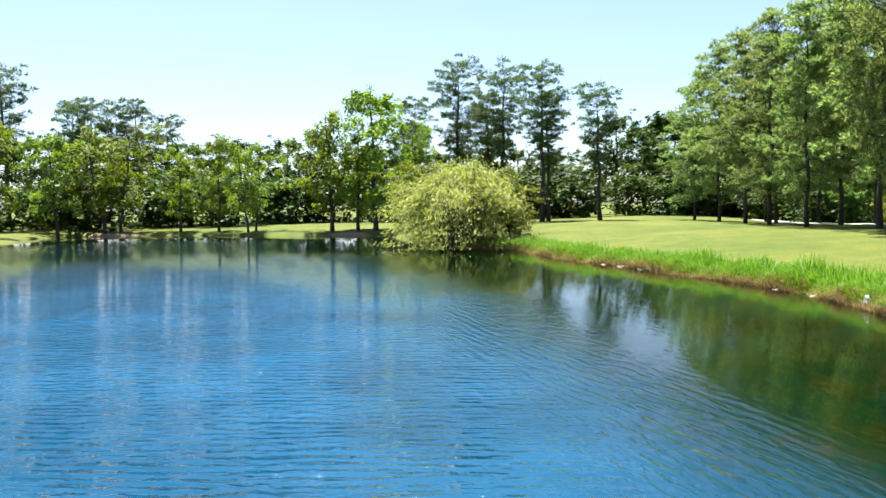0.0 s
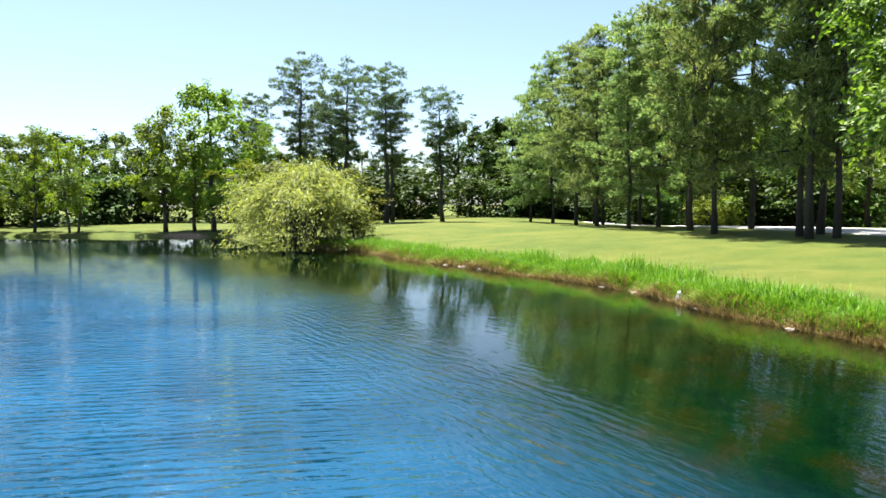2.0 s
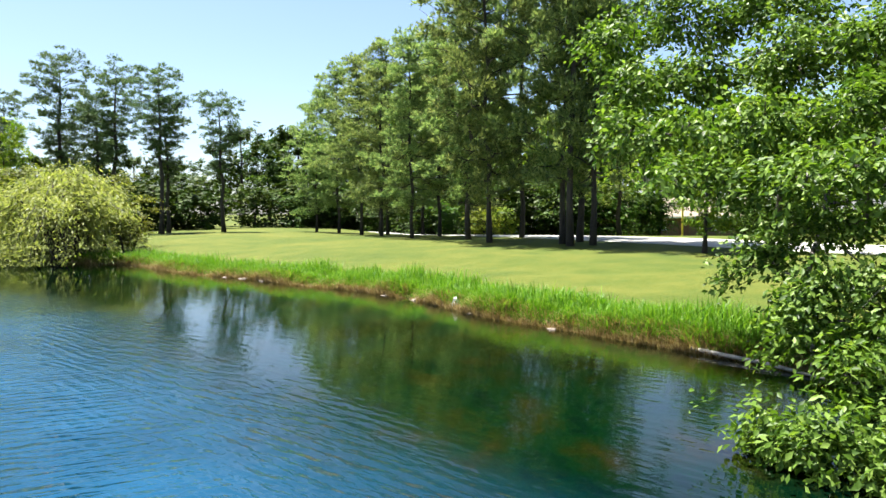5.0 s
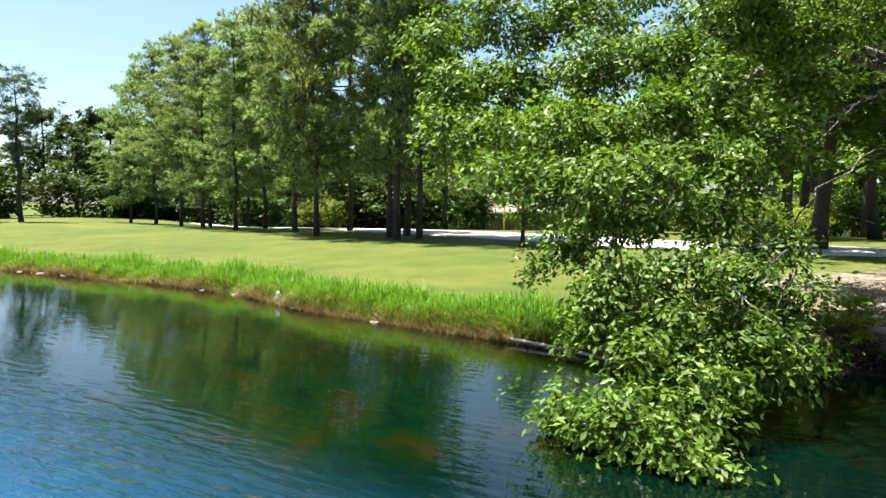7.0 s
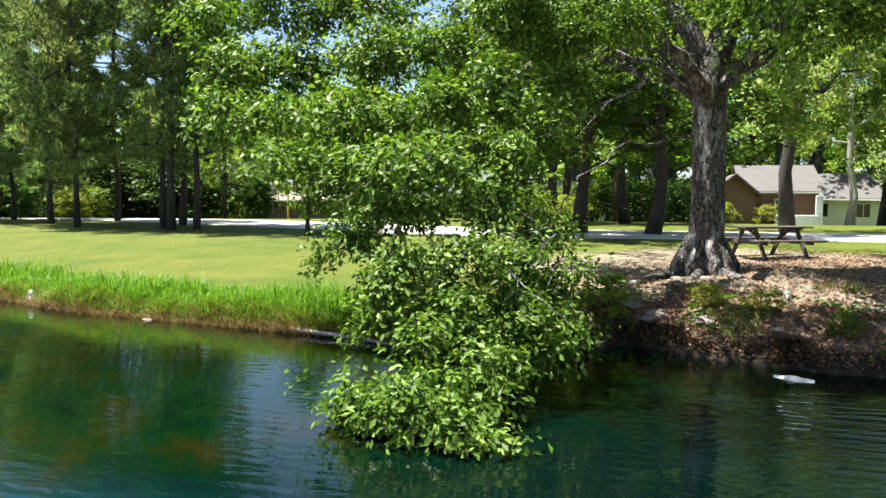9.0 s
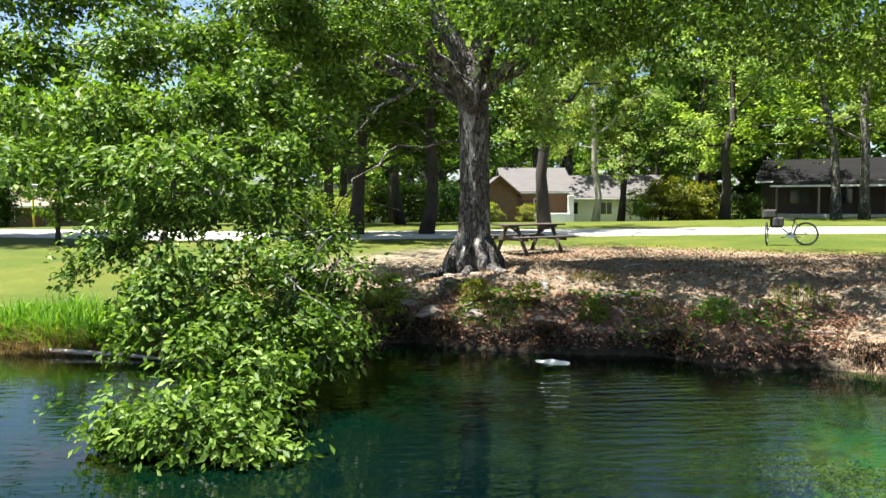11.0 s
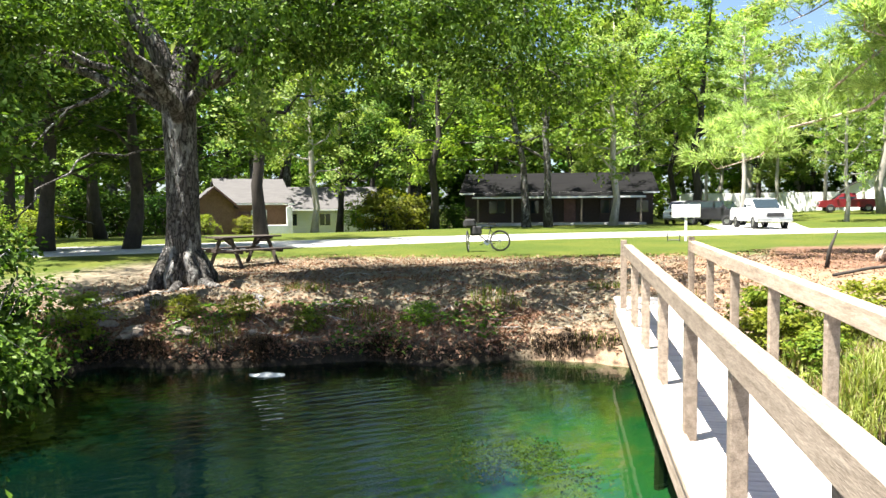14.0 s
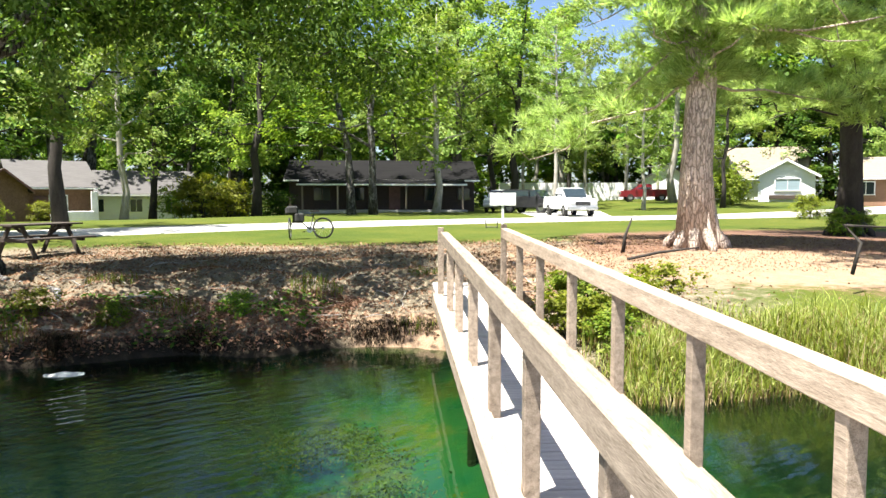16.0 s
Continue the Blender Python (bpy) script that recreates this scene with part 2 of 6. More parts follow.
def plated_bark(name, dark, mid, light, lichen=None):
    """Scaly pine bark: long plates parted by dark furrows."""
    m, nodes, links, bsdf = material(name)
    co = nodes.new("ShaderNodeTexCoord").outputs["Object"]
    mp = nodes.new("ShaderNodeMapping")
    mp.inputs["Scale"].default_value = (1, 1, 0.22)
    warp = noise_node(nodes, links, 3.0, 3, 0.6, co)
    links.new(co, mp.inputs["Vector"])
    shift = nodes.new("ShaderNodeVectorMath")
    shift.operation = "MULTIPLY_ADD"
    links.new(warp.outputs["Color"], shift.inputs[0])
    shift.inputs[1].default_value = (0.16, 0.16, 0.16)
    links.new(mp.outputs["Vector"], shift.inputs[2])
    cell = nodes.new("ShaderNodeTexVoronoi")
    cell.feature = "DISTANCE_TO_EDGE"
    cell.inputs["Scale"].default_value = 13.0
    links.new(shift.outputs["Vector"], cell.inputs["Vector"])
    grain = noise_node(nodes, links, 26, 4, 0.6, co, (1, 1, 0.5))
    f = maths(nodes, links, "MULTIPLY_ADD", grain.outputs["Fac"], 0.75)
    links.new(maths(nodes, links, "MINIMUM", maths(nodes, links, "MULTIPLY", cell.outputs["Distance"], 2.2), 0.38), f.node.inputs[2])
    r = ramp(nodes, [(0.15, dark), (0.45, mid), (0.8, light)])
    links.new(f, r.inputs["Fac"])
    col = r.outputs["Color"]
    if lichen:
        spots = noise_node(nodes, links, 5.0, 5, 0.72, co, (1, 1, 0.4))
        blot = ramp(nodes, [(0.51, (0, 0, 0)), (0.59, (0.85, 0.85, 0.85))])
        links.new(spots.outputs["Fac"], blot.inputs["Fac"])
        col = mixed(nodes, links, blot.outputs["Color"], col, lichen)
    links.new(col, bsdf.inputs["Base Color"])
    bsdf.inputs["Roughness"].default_value, bsdf.inputs["Specular IOR Level"].default_value = 0.9, 0.2
    b = nodes.new("ShaderNodeBump")
    b.inputs["Strength"].default_value, b.inputs["Distance"].default_value = 1.0, 0.05
    links.new(f, b.inputs["Height"])
    links.new(b.outputs["Normal"], bsdf.inputs["Normal"])
    return m


GROUND, WATER = ground_material(), water_material()
OAK_LEAF = leaf_material("oak_leaf", (0.022, 0.060, 0.008), (0.080, 0.158, 0.018), (0.195, 0.300, 0.066), 0.42, 0.15, 0.44, (1.0, 1.06, 0.40))
GUM_LEAF = leaf_material("sweetgum_leaf", (0.082, 0.168, 0.020), (0.15, 0.27, 0.030), (0.26, 0.355, 0.055), 0.5, 0.08)
BANK_LEAF = leaf_material("bank_tree_leaf", (0.066, 0.132, 0.015), (0.135, 0.215, 0.022), (0.24, 0.30, 0.045), 0.45, 0.08)
GARDEN_LEAF = leaf_material("garden_tree_leaf", (0.125, 0.215, 0.045), (0.215, 0.32, 0.072), (0.34, 0.42, 0.13), 0.52, 0.1)
DARK_LEAF = leaf_material("woodland_leaf", (0.0298, 0.0722, 0.0119), (0.0553, 0.115, 0.017), (0.102, 0.161, 0.0255), 0.42, 0.06)
WILLOW_LEAF = leaf_material("willow_leaf", (0.154, 0.201, 0.0453), (0.23, 0.268, 0.0816), (0.322, 0.341, 0.154), 0.5, 0.15, 0.45, (1.0, 1.0, 0.5))
PINE_LEAF = leaf_material("pine_needle", (0.074, 0.126, 0.048), (0.168, 0.246, 0.090), (0.370, 0.440, 0.152), 0.48, 0.06, 0.5, (1.0, 1.0, 0.65))
TALL_LEAF = leaf_material("loblolly_needle", (0.045, 0.080, 0.038), (0.085, 0.135, 0.060), (0.15, 0.19, 0.085), 0.40, 0.06, 0.5, (1.0, 1.0, 0.7))
LONG_NEEDLE = leaf_material("long_pine_needle", (0.21, 0.29, 0.085), (0.36, 0.455, 0.15), (0.52, 0.60, 0.25), 0.60, 0.12, 0.45, (1.0, 1.05, 0.62))
YELLOW_LEAF = leaf_material("shrub_leaf", (0.122, 0.162, 0.0162), (0.201, 0.242, 0.0283), (0.291, 0.307, 0.0565), 0.55, 0.15)
OLIVE_LEAF = leaf_material("olive_shrub_leaf", (0.06, 0.078, 0.012), (0.115, 0.135, 0.018), (0.18, 0.19, 0.035), 0.45, 0.1)
GRASS_BLADE = leaf_material("bank_grass", (0.050, 0.135, 0.008), (0.095, 0.21, 0.013), (0.175, 0.28, 0.034), 0.45, 0.15)
DRY_BLADE = leaf_material("dry_reed", (0.136, 0.094, 0.042), (0.25, 0.185, 0.09), (0.40, 0.34, 0.20), 0.3, 0.1)
FALLEN_LEAF = leaf_material("fallen_leaf", (0.13, 0.072, 0.042), (0.21, 0.12, 0.072), (0.33, 0.215, 0.14), 0.12, 0.1)
WOOD_LEAF = leaf_material("far_woodland_leaf", (0.018, 0.042, 0.009), (0.035, 0.068, 0.013), (0.065, 0.10, 0.018), 0.3, 0.05)
REED_BLADE = leaf_material("reed_blade", (0.13, 0.19, 0.030), (0.24, 0.315, 0.065), (0.40, 0.46, 0.15), 0.45, 0.15)
BARK = plated_bark("oak_bark", (0.006, 0.0055, 0.005), (0.028, 0.026, 0.023), (0.11, 0.10, 0.092), (0.27, 0.265, 0.25))
PINE_BARK = plated_bark("pine_bark", (0.101, 0.0725, 0.0564), (0.323, 0.253, 0.201), (0.665, 0.542, 0.454))
DARK_BARK = surface("dark_bark", (0.014, 0.012, 0.010), (0.055, 0.046, 0.038), 4.0, 0.9, 0.7, 0.03, (1.3, 1.3, 0.4))
PALE_BARK = surface("pale_bark", (0.20, 0.18, 0.15), (0.46, 0.43, 0.38), 3.0, 0.88, 0.6, 0.02, (1.3, 1.3, 0.5))
DEAD_WOOD = surface("dead_wood", (0.16, 0.145, 0.125), (0.42, 0.39, 0.34), 5.0, 0.9, 0.6, 0.02, (1.2, 1.2, 0.6))
TIMBER = surface("weathered_timber", (0.145, 0.108, 0.074), (0.40, 0.325, 0.25), 3.0, 0.82, 0.6, 0.006, (8, 1.0, 8), vary=0.55)
PLANK = surface("grey_deck_board", (0.34, 0.31, 0.29), (0.54, 0.49, 0.46), 3.0, 0.85, 0.4, 0.005, (1.0, 9, 9), vary=0.22)
PILE = surface("wet_pile", (0.03, 0.028, 0.022), (0.10, 0.085, 0.06), 4.0, 0.7, 0.5, 0.01)
CONCRETE = surface("pale_road", (0.302, 0.295, 0.274), (0.432, 0.421, 0.389), 0.7, 0.9, 0.3, 0.006, fine=30)
STONE = surface("pale_stone", (0.10, 0.08, 0.062), (0.30, 0.25, 0.20), 6.0, 0.85, 0.5, 0.015, vary=0.4)
WHITE_STUFF = surface("white_sheet", (0.50, 0.50, 0.48), (0.72, 0.71, 0.68), 8.0, 0.45, 0.5, 0.02)
ROOF = surface("grey_shingle", (0.0546, 0.0512, 0.0512), (0.0953, 0.09, 0.0878), 5.0, 0.9, 0.5, 0.015, (0.256, 1.46, 1.46), vary=0.1)
# shingle with the shade of the garden trees put into its colour
ROOF_SHADED = surface("shaded_shingle", (0.005, 0.00483, 0.00517), (0.0118, 0.0115, 0.0118), 5.0, 0.9, 0.5, 0.015, (0.0636, 0.363, 0.363), vary=0.1, spec=0.08)
ROOF_TAN = surface("tan_shingle", (0.15, 0.125, 0.09), (0.225, 0.19, 0.14), 5.0, 0.9, 0.5, 0.015, (0.35, 2, 2), vary=0.1)
BRICK = surface("warm_brick", (0.154, 0.077, 0.049), (0.294, 0.175, 0.112), 9.0, 0.9, 0.4, 0.01, fine=4)
BROWN_WALL = surface("brown_brick", (0.10, 0.065, 0.045), (0.22, 0.15, 0.10), 9.0, 0.9, 0.4, 0.01, fine=4)
WHITE_WALL = surface("white_siding", (0.66, 0.68, 0.70), (0.80, 0.81, 0.82), 1.2, 0.7, 0.3, 0.01, (1, 1, 14))
TRIM = surface("white_trim", (0.68, 0.68, 0.66), (0.82, 0.82, 0.80), 5.0, 0.55, 0.2, 0.004)
# brick darkened in colour for tree shade on the ranch and garage houses
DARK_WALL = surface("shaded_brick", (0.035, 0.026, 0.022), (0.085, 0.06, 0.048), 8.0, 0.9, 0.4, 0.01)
DOOR_PAINT = surface("door_paint", (0.10, 0.045, 0.035), (0.17, 0.08, 0.06), 4.0, 0.5, 0.2, 0.003)
GLASS = glass_material("window_glass")
# pane whose base tint holds the sky's pale reflection
SKY_GLASS = glass_material("sky_tinted_glass", (0.25, 0.32, 0.36))
CAR_WHITE = surface("white_car_paint", (0.592, 0.6, 0.608), (0.64, 0.64, 0.64), 2.0, 0.3, 0.05, 0.002, spec=0.6)
CAR_RED = surface("red_car_paint", (0.13, 0.00455, 0.0078), (0.176, 0.0091, 0.013), 2.0, 0.3, 0.05, 0.002, spec=0.6)
CAR_BLACK = surface("black_car_paint", (0.012, 0.012, 0.014), (0.03, 0.03, 0.033), 2.0, 0.3, 0.05, 0.002, spec=0.6)
RUBBER = surface("tyre_rubber", (0.012, 0.012, 0.012), (0.035, 0.035, 0.035), 12.0, 0.85, 0.3, 0.004)
CHROME = surface("bright_metal", (0.45, 0.45, 0.46), (0.62, 0.62, 0.63), 6.0, 0.32, 0.1, 0.002, metal=1.0)
BLACK_METAL = surface("black_metal", (0.012, 0.012, 0.013), (0.04, 0.04, 0.042), 10.0, 0.5, 0.1, 0.002)
TABLE_WOOD = surface("dark_table_wood", (0.025, 0.019, 0.015), (0.065, 0.05, 0.04), 4.0, 0.85, 0.4, 0.005, (4, 0.5, 4), vary=0.25)
YELLOW_PAINT = surface("yellow_paint", (0.60, 0.46, 0.03), (0.74, 0.60, 0.07), 6.0, 0.55, 0.15, 0.003)
LAMP_GLASS = glass_material("lamp_glass", (0.5, 0.5, 0.48))


# ---- mesh tools ----
def mesh_of(name, verts, faces, mat, even=True):
    """A mesh from arrays, all faces with as many corners, or from lists of any faces."""
    me = bpy.data.meshes.new(name)
    if isinstance(faces, np.ndarray):
        n, k = faces.shape
        me.vertices.add(len(verts))
        me.vertices.foreach_set("co", np.asarray(verts, np.float32).ravel())
        me.loops.add(n * k)
        me.loops.foreach_set("vertex_index", faces.astype(np.int32).ravel())
        me.polygons.add(n)
        me.polygons.foreach_set("loop_start", np.arange(0, n * k, k, dtype=np.int32))
        me.update(calc_edges=True)
    else:
        me.from_pydata([tuple(v) for v in verts], [], faces)
    me.materials.append(mat)
    if even:
        me.polygons.foreach_set("use_smooth", np.ones(len(me.polygons), bool))
    return me


def part(name, bm, mat, parent=None, label="", smooth_shade=False):
    """Links a bmesh as one mesh object under a thing or a part."""
    me = bpy.data.meshes.new(name)
    bm.to_mesh(me)
    bm.free()
    me.materials.append(mat)
    if smooth_shade:
        me.polygons.foreach_set("use_smooth", np.ones(len(me.polygons), bool))
    return piece(name, me, parent, label)


def piece(name, me, parent=None, label="", m=None):
    ob = new(name, me)
    if parent is not None:
        ob.parent = parent
    if m is not None:
        ob.matrix_basis = m
    return tagged(ob, label)


def thing(name, m, label, category, group="", kind=""):
    ob = new(name)
    ob.matrix_basis = m
    return tagged(ob, label, category, group, kind)


def box(bm, cx, cy, cz, sx, sy, sz, m=None, bevel=0.0):
    """Adds a box with its centre and size, its edges rounded off."""
    t = Matrix.LocRotScale((cx, cy, cz), None, (sx, sy, sz))
    got = bmesh.ops.create_cube(bm, size=1, matrix=(m @ t) if m is not None else t)
    if bevel:
        bmesh.ops.bevel(bm, geom=list({e for v in got["verts"] for e in v.link_edges}), offset=bevel, segments=1, affect="EDGES", clamp_overlap=True)
    return bm


def boxed(*args, **more):
    return box(bmesh.new(), *args, **more)


def tube(bm, points, radii, sides=8):
    """A round limb, wire or pipe along the points."""
    pts = [Vector(p) for p in points]
    radii = list(radii) if hasattr(radii, "__len__") else [radii] * len(pts)
    rings, side = [], None
    for i, p in enumerate(pts):
        way = (pts[min(i + 1, len(pts) - 1)] - pts[max(i - 1, 0)]).normalized()
        side = (side - way * side.dot(way)) if side else way.orthogonal()
        side.normalize()
        up = way.cross(side)
        rings.append([bm.verts.new(p + (side * math.cos(a) + up * math.sin(a)) * radii[i]) for a in (2 * math.pi * k / sides for k in range(sides))])
    for a, b in zip(rings, rings[1:]):
        for k in range(sides):
            bm.faces.new((a[k], a[(k + 1) % sides], b[(k + 1) % sides], b[k]))
    bm.faces.new(rings[0][::-1])
    bm.faces.new(rings[-1])
    return bm


def prism(bm, outline, depth, m=None):
    """An outline in x and z, drawn out along y, centred."""
    rows = [[bm.verts.new(((m or Matrix()) @ Vector((x, y, z)))) for x, z in outline] for y in (-depth / 2, depth / 2)]
    n = len(outline)
    bm.faces.new(rows[0])
    bm.faces.new(rows[1][::-1])
    for k in range(n):
        bm.faces.new((rows[0][k], rows[1][k], rows[1][(k + 1) % n], rows[0][(k + 1) % n]))
    bmesh.ops.recalc_face_normals(bm, faces=bm.faces)
    return bm


def wheel_bm(radius, width, inner=0.0, sides=20):
    """A disc or, with an inner radius, a ring, standing upright with its axle along y."""
    bm = bmesh.new()
    prof = [(inner, -width / 2), (radius * 0.94, -width / 2), (radius, -width * 0.3), (radius, width * 0.3), (radius * 0.94, width / 2), (inner, width / 2)]
    rings = [[bm.verts.new((r * math.cos(a), y, r * math.sin(a))) for a in (2 * math.pi * k / sides for k in range(sides))] for r, y in prof]
    pairs = list(zip(rings, rings[1:])) + ([(rings[-1], rings[0])] if inner else [])
    for a, b in pairs:
        for k in range(sides):
            if (a[k].co - a[(k + 1) % sides].co).length > 1e-6 or (b[k].co - b[(k + 1) % sides].co).length > 1e-6:
                bm.faces.new((a[k], a[(k + 1) % sides], b[(k + 1) % sides], b[k]))
    bmesh.ops.remove_doubles(bm, verts=bm.verts, dist=1e-5)
    bmesh.ops.recalc_face_normals(bm, faces=bm.faces)
    return bm


# ---- the lie of the land ----
POND = [(-36, -54), (-46, -57), (-50, -48), (-50, -40), (-50.3, -33), (-50.1, -28.8), (-45, -24), (-38, -18.5), (-35.6, -14.5),
        (-34.5, -11.8), (-29.5, -8.2), (-26.8, -5.2), (-24.1, -3.1), (-22.4, -1.3), (-20.5, 0.1), (-18.5, 1.2), (-16.5, 2.0),
        (-14.2, 3.5), (-12.4, 4.7), (-11, 5.6), (-9.6, 6.8), (-8.7, 8.0), (-8.3, 9.0), (-7.1, 9.2), (-5.8, 9.8), (-4.8, 10.4),
        (-3.5, 10.4), (-2.8, 11.1), (-1.0, 11.1), (0.4, 9.8), (1.5, 8.5), (3.3, 9.1), (3.9, 8.1), (6, 7), (9, 5.5), (15, 0),
        (17, -12), (12, -32), (0, -48), (-15, -58), (-30, -60)]


def smooth(a, b, v):
    """Smooth step from 0 at a to 1 at b, for numbers and arrays."""
    u = np.clip((np.asarray(v, float) - a) / (b - a), 0, 1)
    return u * u * (3 - 2 * u)


def rounded(points, steps=4):
    """A closed Catmull-Rom line through the points."""
    p, out = np.array(points, float), []
    for i in range(len(p)):
        a, b, c, d = p[i - 1], p[i], p[(i + 1) % len(p)], p[(i + 2) % len(p)]
        for k in range(steps):
            u = k / steps
            out.append(0.5 * (2 * b + (c - a) * u + (2 * a - 5 * b + 4 * c - d) * u * u + (3 * b - a - 3 * c + d) * u ** 3))
    return np.array(out)


SHORE = rounded(POND)


def shore_distance(x, y):
    """Distance to the shoreline: positive on land, negative over the pond."""
    x, y = np.atleast_1d(np.asarray(x, float)), np.atleast_1d(np.asarray(y, float))
    best, inside = np.full(x.shape, 1e9), np.zeros(x.shape, bool)
    for (ax, ay), (bx, by) in zip(SHORE, np.roll(SHORE, -1, 0)):
        ex, ey = bx - ax, by - ay
        u = np.clip(((x - ax) * ex + (y - ay) * ey) / (ex * ex + ey * ey + 1e-9), 0, 1)
        best = np.minimum(best, np.hypot(x - ax - u * ex, y - ay - u * ey))
        if ay != by:
            inside ^= ((ay > y) != (by > y)) & (x < ax + (y - ay) * ex / ey)
    return np.where(inside, -best, best)


def ground(x, y):
    """Height of the land and of the pond's bed."""
    x, y = np.atleast_1d(np.asarray(x, float)), np.atleast_1d(np.asarray(y, float))
    d, r = shore_distance(x, y), np.hypot(x, y)
    near_oak = smooth(-11, -8.5, x) * smooth(2, -1.5, x) * smooth(5, 7, y)
    lawn_side = smooth(-9, -11.5, x)
    crest = 0.72 - 0.34 * lawn_side
    dry = np.maximum(d, 0)
    gentle = crest * (1 - np.exp(-dry / (0.75 - 0.2 * lawn_side)))
    cut = 0.24 * (1 - np.exp(-dry / 0.09)) + (crest - 0.24) * (1 - np.exp(-dry / 1.3))
    top = gentle + (cut - gentle) * near_oak
    far = 0.92 - 1.25 * smooth(38, 85, r) * smooth(-8, -30, x) * smooth(-15, 10, y) + 0.9 * smooth(45, 90, y) * smooth(-2, 20, x)
    far = far - 0.35 * smooth(-10, -30, y)
    mound = 0.32 * np.exp(-((x - 4.6) ** 2 + (y - 18.5) ** 2) / 50) * smooth(0, 3, d)
    land = top + (far - crest) * (0.5 * smooth(1.5, 8, d) + 0.5 * smooth(3, 16, d)) + mound
    lump = 0.085 * np.sin(1.9 * x + 0.7 * np.sin(1.3 * y)) * np.sin(2.3 * y + 0.9 * np.sin(1.7 * x)) * smooth(0.2, 1, d) * smooth(9, 4, d)
    lump = lump + 0.05 * np.sin(4.1 * x + 1.3 * np.sin(2.9 * y)) * np.sin(3.7 * y + 0.6) * smooth(0.1, 0.6, d) * smooth(7, 3, d) * near_oak
    return np.where(d > 0, land + lump * (0.35 + near_oak), -1.9 * (1 - np.exp(np.minimum(d, 0) / 3.2)))


def height(x, y):
    return float(ground(x, y)[0])


def graded(lo, hi, fine_lo, fine_hi, step, far):
    """Grid lines that are close in the middle and ever wider outside."""
    mid = list(np.arange(fine_lo, fine_hi + step, step))
    a, s = [], step
    while (a[-1] if a else mid[-1]) < hi:
        s *= 1.16
        a.append((a[-1] if a else mid[-1]) + s)
    b, s = [], step
    while (b[-1] if b else mid[0]) > lo:
        s *= 1.16
        b.append((b[-1] if b else mid[0]) - s)
    return np.array(b[::-1] + mid + a)


ROAD_LINE = [(-170, -22), (-110, -8), (-75, 0.5), (-48, 6.8), (-31, 14), (-24, 17.2), (-18.5, 22.6), (-14, 27.8), (-10.2, 32), (-3.2, 38), (6.5, 44.6), (13.5, 48.5), (23, 55), (36, 66), (60, 90), (110, 130)]


def road_points(step=10):
    p = np.array(ROAD_LINE, float)
    p = np.vstack([2 * p[0] - p[1], p, 2 * p[-1] - p[-2]])
    out = []
    for i in range(1, len(p) - 2):
        a, b, c, d = p[i - 1:i + 3]
        for k in range(step):
            u = k / step
            out.append(0.5 * (2 * b + (c - a) * u + (2 * a - 5 * b + 4 * c - d) * u * u + (3 * b - a - 3 * c + d) * u ** 3))
    return np.array(out)


def grid_mesh(name, xs, ys, zfun, mat):
    gx, gy = np.meshgrid(xs, ys)
    x, y = gx.ravel(), gy.ravel()
    n, k = len(xs), len(ys)
    i = (np.arange(k - 1)[:, None] * n + np.arange(n - 1)[None]).ravel()
    faces = np.stack([i, i + 1, i + n + 1, i + n], -1)
    return mesh_of(name, np.stack([x, y, zfun(x, y)], -1), faces, mat), x, y


def attribute(me, name, values):
    a = me.attributes.new(name, "FLOAT", "POINT")
    a.data.foreach_set("value", np.asarray(values, np.float32))


def build_ground():
    xs, ys = graded(-2200, 2200, -34, 12, 0.2, 1.16), graded(-2200, 2200, -12, 20, 0.2, 1.16)
    me, x, y = grid_mesh("ground", xs, ys, ground, GROUND)
    d = shore_distance(x, y)
    under_oak = np.exp(-(((x + 5.6) / 9.8) ** 4 + ((y - 14.5) / 5.8) ** 4)) * 1.1
    under_pines = np.maximum.reduce([np.exp(-((x - px) ** 2 + (y - py) ** 2) / s) for px, py, s in ((5, 19, 45), (11, 23, 60), (1.5, 17.5, 14), (8.5, 15.5, 26))])
    woods = smooth(70, 90, np.hypot(x, y)) * 0.3
    attribute(me, "litter", np.clip(np.maximum.reduce([under_oak, 0.6 * under_pines, woods]), 0, 1))
    path = np.exp(-((x - 0.4) ** 2 / 1.2 + (y - 15.0) ** 2 / 14)) + 0.55 * np.exp(-((x - 4.9) ** 2 / 6 + (y - 15.3) ** 2 / 1.8)) + 1.2 * np.exp(-((x + 1.4) ** 2 / 1.3 + (y - 11.3) ** 2 / 0.35)) + 0.6 * np.exp(-((x - 4.8) ** 2 / 16 + (y - 13.4) ** 2 / 3.5)) * smooth(1.2, 2.0, d)
    far_edge = smooth(0.5, 0.1, d) * smooth(-40, -46, x)
    attribute(me, "sand", np.clip(path + 0.25 * under_pines + far_edge, 0, 1))
    attribute(me, "needles", np.clip(1.2 * under_pines * smooth(0.5, 3.0, x), 0, 1))
    attribute(me, "shaded_mud", smooth(0.45, 0.05, d) * 0.8 * (1 - smooth(-40, -46, x)) * (1 - np.exp(-((x + 1.4) ** 2 / 1.3 + (y - 11.3) ** 2 / 0.5))))
    attribute(me, "bed", smooth(-0.02, -0.25, d))
    attribute(me, "waterweed", 1.2 * np.exp(-((x + 1.0) ** 2 / 9 + (y - 7.2) ** 2 / 12)) + 0.5 * np.exp(-((x - 5) ** 2 / 9 + (y - 5) ** 2 / 9)))
    tagged(new("ground", me), "sunny mown lawn with bare leaf-littered earth under trees", "ground", kind="structure")


